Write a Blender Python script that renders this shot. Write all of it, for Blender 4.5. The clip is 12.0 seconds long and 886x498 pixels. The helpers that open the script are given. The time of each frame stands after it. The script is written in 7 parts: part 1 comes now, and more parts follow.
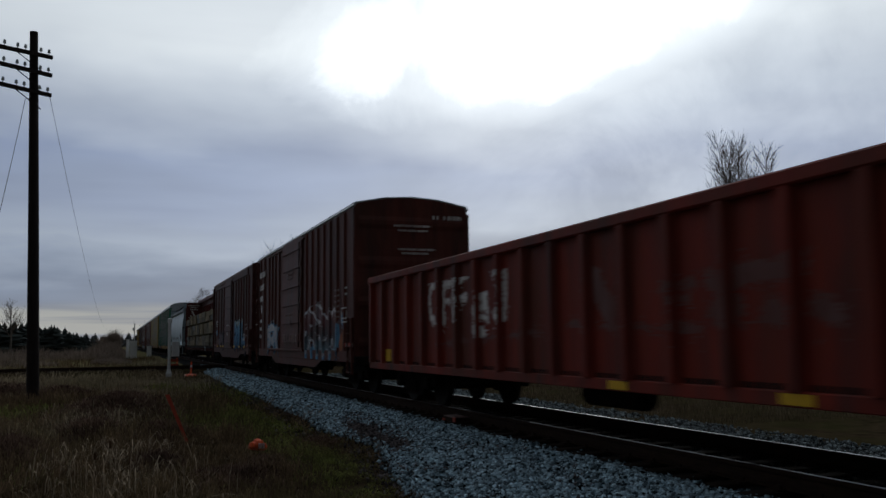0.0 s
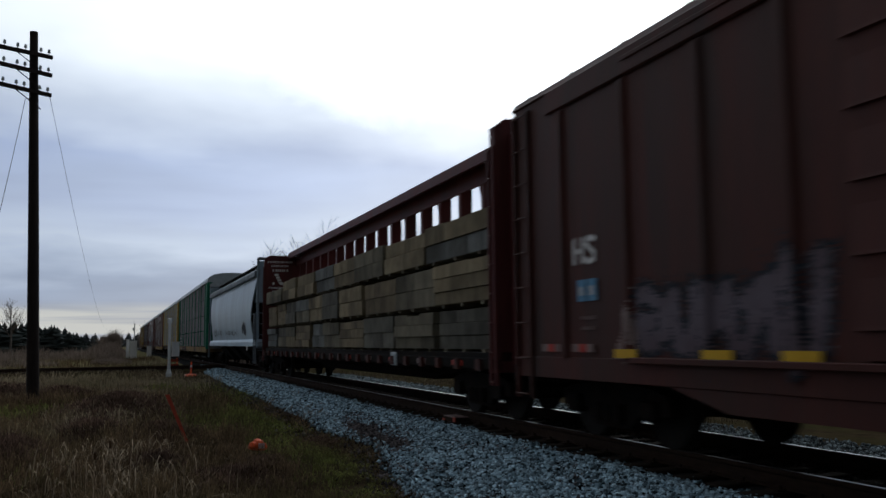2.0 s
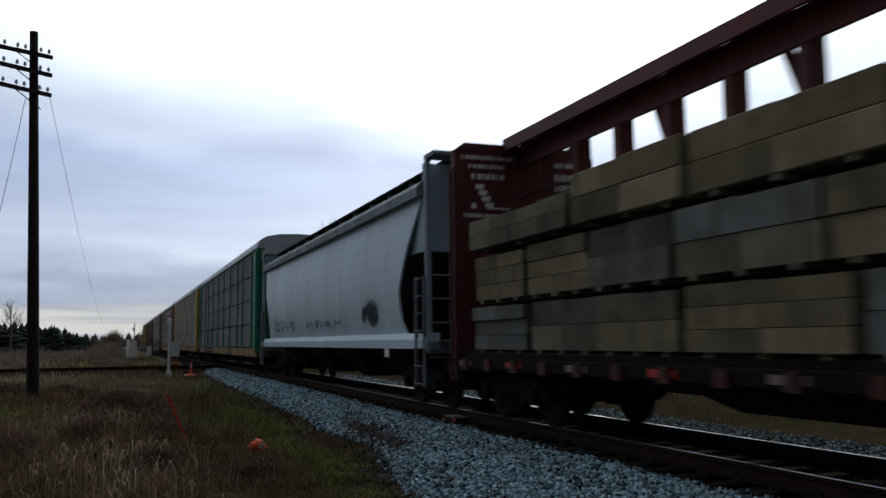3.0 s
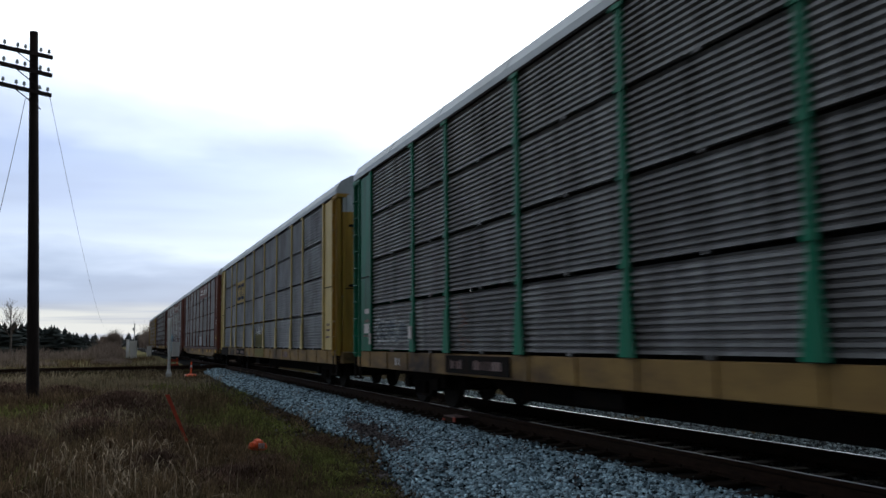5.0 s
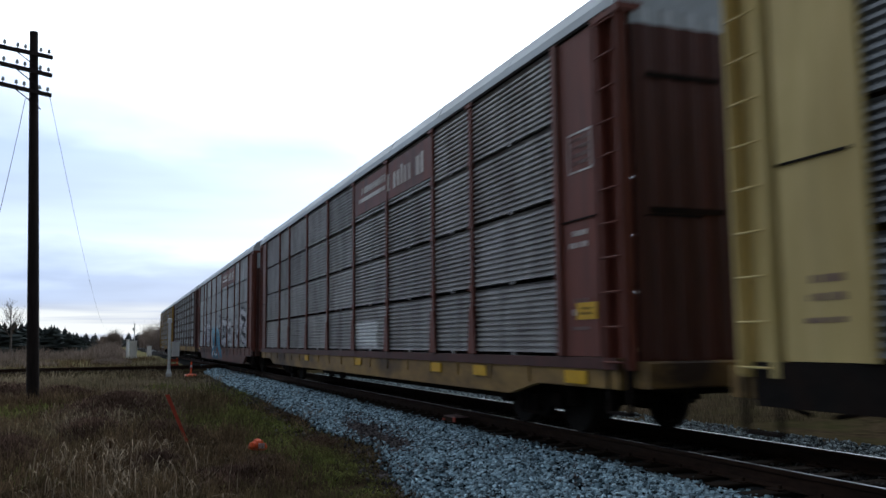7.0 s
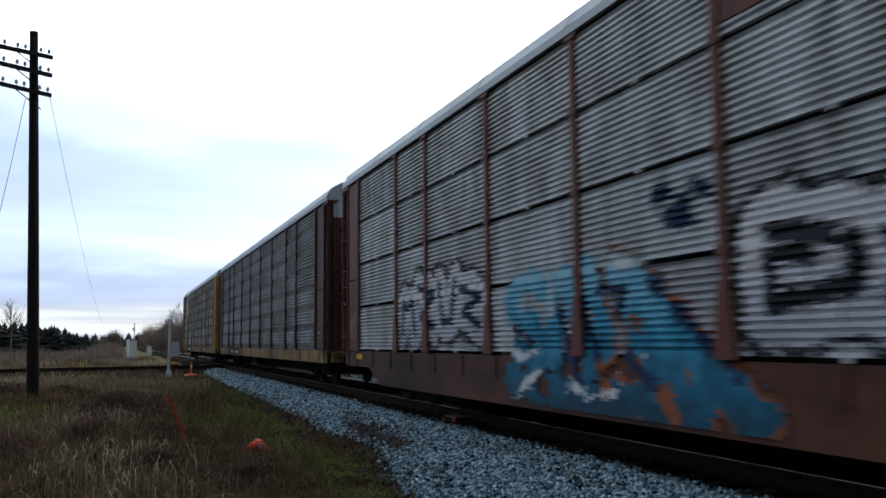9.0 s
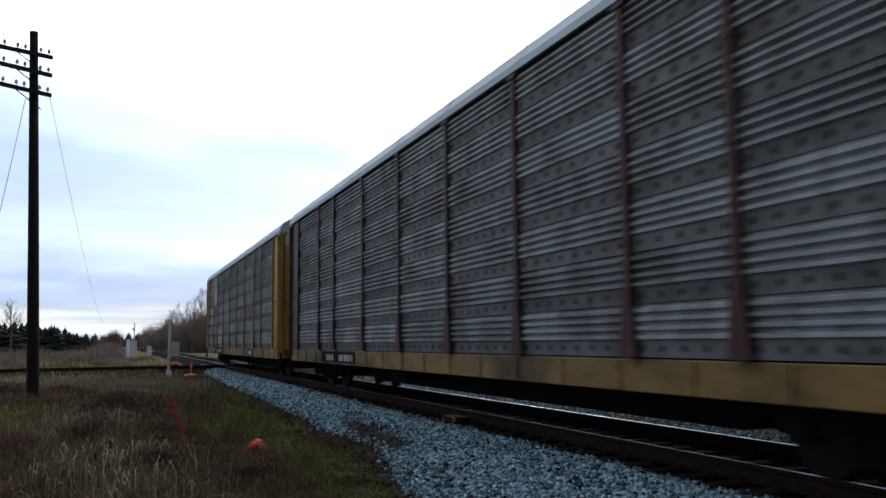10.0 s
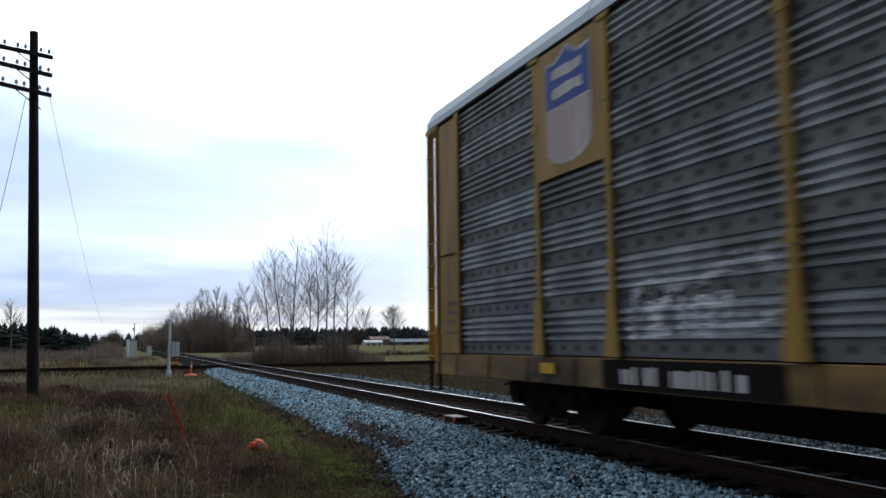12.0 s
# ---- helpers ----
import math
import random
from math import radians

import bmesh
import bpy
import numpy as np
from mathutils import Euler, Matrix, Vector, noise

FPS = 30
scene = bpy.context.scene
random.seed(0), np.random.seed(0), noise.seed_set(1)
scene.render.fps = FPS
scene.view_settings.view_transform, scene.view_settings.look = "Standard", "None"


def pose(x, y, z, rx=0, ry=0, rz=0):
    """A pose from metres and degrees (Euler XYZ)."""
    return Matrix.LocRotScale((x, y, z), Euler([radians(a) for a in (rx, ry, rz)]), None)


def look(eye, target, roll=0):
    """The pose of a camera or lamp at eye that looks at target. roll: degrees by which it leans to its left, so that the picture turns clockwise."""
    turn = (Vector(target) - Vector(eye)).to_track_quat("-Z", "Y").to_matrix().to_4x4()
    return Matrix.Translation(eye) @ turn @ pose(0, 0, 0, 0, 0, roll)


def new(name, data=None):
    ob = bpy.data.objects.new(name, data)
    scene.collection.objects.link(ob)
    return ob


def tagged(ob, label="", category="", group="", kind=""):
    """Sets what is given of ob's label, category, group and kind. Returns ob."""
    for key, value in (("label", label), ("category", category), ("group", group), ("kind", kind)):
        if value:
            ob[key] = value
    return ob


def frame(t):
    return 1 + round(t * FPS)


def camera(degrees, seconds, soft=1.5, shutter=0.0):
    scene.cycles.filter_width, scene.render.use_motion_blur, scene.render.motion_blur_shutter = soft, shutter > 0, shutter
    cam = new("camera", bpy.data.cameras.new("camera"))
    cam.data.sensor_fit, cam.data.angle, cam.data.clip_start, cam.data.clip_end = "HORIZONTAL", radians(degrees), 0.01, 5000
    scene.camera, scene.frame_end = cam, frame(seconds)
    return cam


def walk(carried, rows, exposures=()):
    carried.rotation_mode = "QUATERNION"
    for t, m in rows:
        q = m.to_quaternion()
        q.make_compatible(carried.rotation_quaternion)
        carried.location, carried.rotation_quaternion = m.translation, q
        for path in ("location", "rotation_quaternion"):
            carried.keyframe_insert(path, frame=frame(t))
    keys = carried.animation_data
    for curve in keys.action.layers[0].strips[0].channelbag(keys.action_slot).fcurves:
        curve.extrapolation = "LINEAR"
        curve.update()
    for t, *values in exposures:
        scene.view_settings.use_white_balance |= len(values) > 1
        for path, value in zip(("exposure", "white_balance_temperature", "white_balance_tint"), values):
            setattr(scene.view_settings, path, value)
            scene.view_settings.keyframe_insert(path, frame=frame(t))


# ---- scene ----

# ---- camera ----
cam = camera(54.37, 12.0, soft=1.5, shutter=0.22)
EYE = Vector((-6.987, 0.0, 1.310))
YAW, PITCH = 0.3606, 0.1059
AHEAD = Vector((math.sin(YAW) * math.cos(PITCH), math.cos(YAW) * math.cos(PITCH), math.sin(PITCH)))
STAND = look(EYE, EYE + AHEAD, -0.65)
walk(cam, [(0.0, STAND), (12.0, STAND)],
     exposures=[(0, -1.28, 6150, 6), (0.6, -1.24, 6150, 6), (1.2, -0.9, 6150, 6), (2.0, -0.68, 6150, 6), (3.0, -0.5, 6150, 6), (5.0, -0.14, 6080, 6), (6.5, 0.1, 5900, 6), (9.0, 0.12, 5830, 6), (12.0, 0.12, 5830, 6)])

# ---- light: a cloudy winter sky, the sun behind the clouds beyond the track ----
SUN_EL, SUN_AZ = radians(21), radians(24)
TO_SUN = Vector((math.sin(SUN_AZ) * math.cos(SUN_EL), math.cos(SUN_AZ) * math.cos(SUN_EL), math.sin(SUN_EL)))


def node(nt, kind, **props):
    n = nt.nodes.new(kind)
    for key, value in props.items():
        if key in n.inputs:
            n.inputs[key].default_value = value
    return n


def ramp(nt, fac, stops):
    n = nt.nodes.new("ShaderNodeValToRGB")
    while len(n.color_ramp.elements) < len(stops):
        n.color_ramp.elements.new(0.5)
    for e, (p, c) in zip(n.color_ramp.elements, stops):
        e.position, e.color = p, (*c, 1) if len(c) == 3 else c
    nt.links.new(fac, n.inputs[0])
    return n.outputs[0]


def mix(nt, fac, a, b, mode="MIX"):
    n = nt.nodes.new("ShaderNodeMix")
    n.data_type, n.blend_type = "RGBA", mode
    for sock, v in ((n.inputs[0], fac), (n.inputs[6], a), (n.inputs[7], b)):
        if isinstance(v, (float, int)):
            sock.default_value = v
        elif isinstance(v, tuple):
            sock.default_value = (*v, 1)
        else:
            nt.links.new(v, sock)
    return n.outputs[2]


def calc(nt, op, a, b=0.0, clamp=False):
    n = nt.nodes.new("ShaderNodeMath")
    n.operation, n.use_clamp = op, clamp
    for sock, v in ((n.inputs[0], a), (n.inputs[1], b)):
        if isinstance(v, (float, int)):
            sock.default_value = v
        else:
            nt.links.new(v, sock)
    return n.outputs[0]


def make_world():
    world = bpy.data.worlds.new("overcast_sky")
    world.use_nodes = True
    nt = world.node_tree
    nt.nodes.clear()
    out, bg = nt.nodes.new("ShaderNodeOutputWorld"), nt.nodes.new("ShaderNodeBackground")
    nt.links.new(bg.outputs[0], out.inputs[0])
    sky = nt.nodes.new("ShaderNodeTexSky")
    sky.sky_type, sky.sun_disc, sky.sun_elevation, sky.sun_rotation = "NISHITA", False, SUN_EL, SUN_AZ
    tc = nt.nodes.new("ShaderNodeTexCoord")
    sep = nt.nodes.new("ShaderNodeSeparateXYZ")
    nt.links.new(tc.outputs["Generated"], sep.inputs[0])
    up = sep.outputs[2]
    # cloud sheet: the direction laid flat, so that the clouds lie in streaks towards the horizon
    lift = calc(nt, "ADD", calc(nt, "MAXIMUM", up, 0.0), 0.16)
    flat = nt.nodes.new("ShaderNodeCombineXYZ")
    nt.links.new(calc(nt, "DIVIDE", sep.outputs[0], lift), flat.inputs[0])
    nt.links.new(calc(nt, "DIVIDE", sep.outputs[1], lift), flat.inputs[1])
    big = node(nt, "ShaderNodeTexNoise", Scale=0.42, Detail=3.0, Roughness=0.45, Distortion=0.2)
    fine = node(nt, "ShaderNodeTexNoise", Scale=1.5, Detail=4.0, Roughness=0.5)
    for n in (big, fine):
        nt.links.new(flat.outputs[0], n.inputs["Vector"])
    cover = calc(nt, "ADD", calc(nt, "MULTIPLY", big.outputs[0], 0.75), calc(nt, "MULTIPLY", fine.outputs[0], 0.25))
    # greyer and bluer towards the horizon, paler higher up, with soft darker patches
    tone = ramp(nt, calc(nt, "ADD", up, calc(nt, "MULTIPLY", calc(nt, "ADD", cover, -0.5), 0.34)), [(0.04, (0.53, 0.60, 0.80)), (0.085, (0.54, 0.63, 0.86)), (0.125, (0.88, 0.97, 1.19)), (0.165, (0.73, 0.83, 1.12)), (0.205, (0.65, 0.76, 1.09)), (0.25, (1.05, 1.14, 1.36)), (0.33, (1.75, 1.8, 1.88))])
    cloud = mix(nt, 1.0, tone, ramp(nt, cover, [(0.36, (0.70, 0.72, 0.76)), (0.52, (1.0, 1.0, 1.0)), (0.68, (1.22, 1.2, 1.17))]), "MULTIPLY")
    bands = node(nt, "ShaderNodeTexNoise", Scale=2.0, Detail=4.0, Roughness=0.5)
    wide = nt.nodes.new("ShaderNodeMapping")
    wide.inputs["Scale"].default_value = (1.0, 1.0, 7.0)
    nt.links.new(tc.outputs["Generated"], wide.inputs[0])
    nt.links.new(wide.outputs[0], bands.inputs["Vector"])
    lines = ramp(nt, bands.outputs[0], [(0.36, (0.72, 0.72, 0.77)), (0.52, (1.0, 1.0, 1.0)), (0.68, (1.2, 1.19, 1.17))])
    cloud = mix(nt, ramp(nt, up, [(0.08, (0.9, 0.9, 0.9)), (0.27, (0.25, 0.25, 0.25))]), cloud, mix(nt, 1.0, cloud, lines, "MULTIPLY"))
    # glow round the veiled sun
    def along(vec):
        dot = nt.nodes.new("ShaderNodeVectorMath")
        dot.operation = "DOT_PRODUCT"
        nt.links.new(tc.outputs["Generated"], dot.inputs[0])
        dot.inputs[1].default_value = vec
        return dot.outputs["Value"]
    to_sun = along(TO_SUN)
    across = along(Vector((math.cos(SUN_AZ), -math.sin(SUN_AZ), 0)))
    rise = calc(nt, "SUBTRACT", up, math.sin(SUN_EL))
    slant = calc(nt, "ADD", calc(nt, "MULTIPLY", up, 1.16), -0.347)
    rise = calc(nt, "MINIMUM", rise, 0.0)
    spot = calc(nt, "ADD", calc(nt, "POWER", calc(nt, "DIVIDE", calc(nt, "SUBTRACT", across, slant), 0.2), 2.0), calc(nt, "POWER", calc(nt, "DIVIDE", rise, 0.085), 2.0))
    torn = node(nt, "ShaderNodeTexNoise", Scale=6.0, Detail=8.0, Roughness=0.62, Distortion=0.5)
    nt.links.new(tc.outputs["Generated"], torn.inputs["Vector"])
    spot = calc(nt, "ADD", spot, calc(nt, "MULTIPLY", calc(nt, "ADD", torn.outputs[0], -0.5), 3.2))
    spot = calc(nt, "MULTIPLY", spot, 0.5, True)
    near = ramp(nt, spot, [(0.0, (1, 1, 1)), (0.35, (0.7, 0.7, 0.7)), (0.6, (0.2, 0.2, 0.2)), (0.95, (0, 0, 0))])
    near = calc(nt, "MULTIPLY", near, ramp(nt, to_sun, [(0.8, (0, 0, 0)), (0.9, (1, 1, 1))]))
    glow = calc(nt, "ADD", calc(nt, "MULTIPLY", near, 1.7), calc(nt, "MULTIPLY", calc(nt, "POWER", calc(nt, "MAXIMUM", to_sun, 0.0), 9.0), 0.3))
    veil = calc(nt, "POWER", calc(nt, "MAXIMUM", along(Vector((math.sin(0.66) * math.cos(0.15), math.cos(0.66) * math.cos(0.15), math.sin(0.15)))), 0.0), 28.0)
    glow = calc(nt, "ADD", glow, calc(nt, "MULTIPLY", calc(nt, "MULTIPLY", veil, ramp(nt, torn.outputs[0], [(0.38, (0.35, 0.35, 0.35)), (0.62, (1, 1, 1))])), 0.62))
    shade = calc(nt, "MAXIMUM", calc(nt, "ADD", calc(nt, "MULTIPLY", to_sun, 0.78), 0.2), 0.09)
    # the clear strip low over the horizon
    low = ramp(nt, up, [(0.0, (0.2, 0.2, 0.2)), (0.010, (1, 1, 1)), (0.034, (1, 1, 1)), (0.047, (0, 0, 0))])
    streak = node(nt, "ShaderNodeTexNoise", Scale=3.0, Detail=3.0)
    squash = nt.nodes.new("ShaderNodeMapping")
    squash.inputs["Scale"].default_value = (1.0, 1.0, 30.0)
    nt.links.new(tc.outputs["Generated"], squash.inputs[0])
    nt.links.new(squash.outputs[0], streak.inputs["Vector"])
    low = calc(nt, "MULTIPLY", low, ramp(nt, streak.outputs[0], [(0.35, (0.15, 0.15, 0.15)), (0.55, (1, 1, 1))]))
    body = mix(nt, 1.0, cloud, shade, "MULTIPLY")
    body = mix(nt, 1.0, body, mix(nt, 1.0, glow, (1.0, 0.99, 0.95), "MULTIPLY"), "ADD")
    body = mix(nt, low, body, (0.92, 0.90, 0.87))
    clear = mix(nt, 1.0, sky.outputs[0], (0.1, 0.1, 0.1), "MULTIPLY")
    nt.links.new(mix(nt, 0.94, clear, body), bg.inputs[0])
    bg.inputs[1].default_value = 1.0
    scene.world = world


make_world()
sun = new("sun", bpy.data.lights.new("sun", "SUN"))
sun.data.energy, sun.data.angle, sun.data.color = 0.5, radians(20), (1.0, 0.95, 0.88)
sun.matrix_world = look(TO_SUN * 50, (0, 0, 0))

# ---- materials ----


def material(name, dark, light, rough=0.7, metal=0.0, scale=6.0, stretch=(1, 1, 1), grime=None, grime_amount=0.4, bump=0.2, bump_scale=40.0, vary=0.0, island=0.0, spec=0.18, drip=0.0, thin=0.0):
    """Two-scale surface: a base between two colours, a grime colour in larger patches, fine relief."""
    m = bpy.data.materials.new(name)
    m.use_nodes = True
    nt = m.node_tree
    b = nt.nodes["Principled BSDF"]
    tc = nt.nodes.new("ShaderNodeTexCoord")
    mp = nt.nodes.new("ShaderNodeMapping")
    mp.inputs["Scale"].default_value = stretch
    nt.links.new(tc.outputs["Object"], mp.inputs[0])
    if vary:
        own = nt.nodes.new("ShaderNodeObjectInfo")
        shift = nt.nodes.new("ShaderNodeVectorMath")
        shift.operation = "SCALE"
        shift.inputs[0].default_value = (37.0, 53.0, 71.0)
        nt.links.new(own.outputs["Random"], shift.inputs["Scale"])
        nt.links.new(shift.outputs[0], mp.inputs["Location"])
    n1 = node(nt, "ShaderNodeTexNoise", Scale=scale, Detail=6.0, Roughness=0.62)
    n2 = node(nt, "ShaderNodeTexNoise", Scale=scale * 0.22, Detail=5.0, Roughness=0.6, Distortion=0.4)
    n3 = node(nt, "ShaderNodeTexNoise", Scale=bump_scale, Detail=4.0)
    for n in (n1, n2, n3):
        nt.links.new(mp.outputs[0], n.inputs["Vector"])
    col = ramp(nt, n1.outputs[0], [(0.32, dark), (0.68, light)])
    if grime:
        g = calc(nt, "MULTIPLY", ramp(nt, n2.outputs[0], [(0.42, (0, 0, 0)), (0.66, (1, 1, 1))]), grime_amount)
        col = mix(nt, g, col, grime)
    if vary:
        info = nt.nodes.new("ShaderNodeObjectInfo")
        col = mix(nt, 1.0, col, ramp(nt, info.outputs["Random"], [(0.0, (1 - vary,) * 3), (1.0, (1 + vary,) * 3)]), "MULTIPLY")
    if island:
        geo = nt.nodes.new("ShaderNodeNewGeometry")
        col = mix(nt, 1.0, col, ramp(nt, geo.outputs["Random Per Island"], [(0.0, (1 - island,) * 3), (1.0, (1 + island,) * 3)]), "MULTIPLY")
    if drip:
        down = nt.nodes.new("ShaderNodeMapping")
        down.inputs["Scale"].default_value = (1.0, 2.6, 0.16)
        nt.links.new(tc.outputs["Object"], down.inputs[0])
        if vary:
            nt.links.new(shift.outputs[0], down.inputs["Location"])
        n4 = node(nt, "ShaderNodeTexNoise", Scale=1.6, Detail=5.0, Roughness=0.6)
        nt.links.new(down.outputs[0], n4.inputs["Vector"])
        col = mix(nt, calc(nt, "MULTIPLY", ramp(nt, n4.outputs[0], [(0.53, (0, 0, 0)), (0.66, (1, 1, 1))]), drip), col, (0.03, 0.026, 0.024))
    nt.links.new(col, b.inputs["Base Color"])
    if thin:
        glow, both = nt.nodes.new("ShaderNodeBsdfTranslucent"), nt.nodes.new("ShaderNodeMixShader")
        nt.links.new(col, glow.inputs[0])
        both.inputs[0].default_value = thin
        nt.links.new(b.outputs[0], both.inputs[1])
        nt.links.new(glow.outputs[0], both.inputs[2])
        nt.links.new(both.outputs[0], nt.nodes["Material Output"].inputs[0])
    r = calc(nt, "ADD", calc(nt, "MULTIPLY", n1.outputs[0], 0.3), rough - 0.15, True)
    nt.links.new(r, b.inputs["Roughness"])
    b.inputs["Metallic"].default_value = metal
    b.inputs["Specular IOR Level"].default_value = spec
    if bump:
        bp = nt.nodes.new("ShaderNodeBump")
        bp.inputs["Strength"].default_value, bp.inputs["Distance"].default_value = bump, 0.01
        nt.links.new(n3.outputs[0], bp.inputs["Height"])
        nt.links.new(bp.outputs[0], b.inputs["Normal"])
    return m


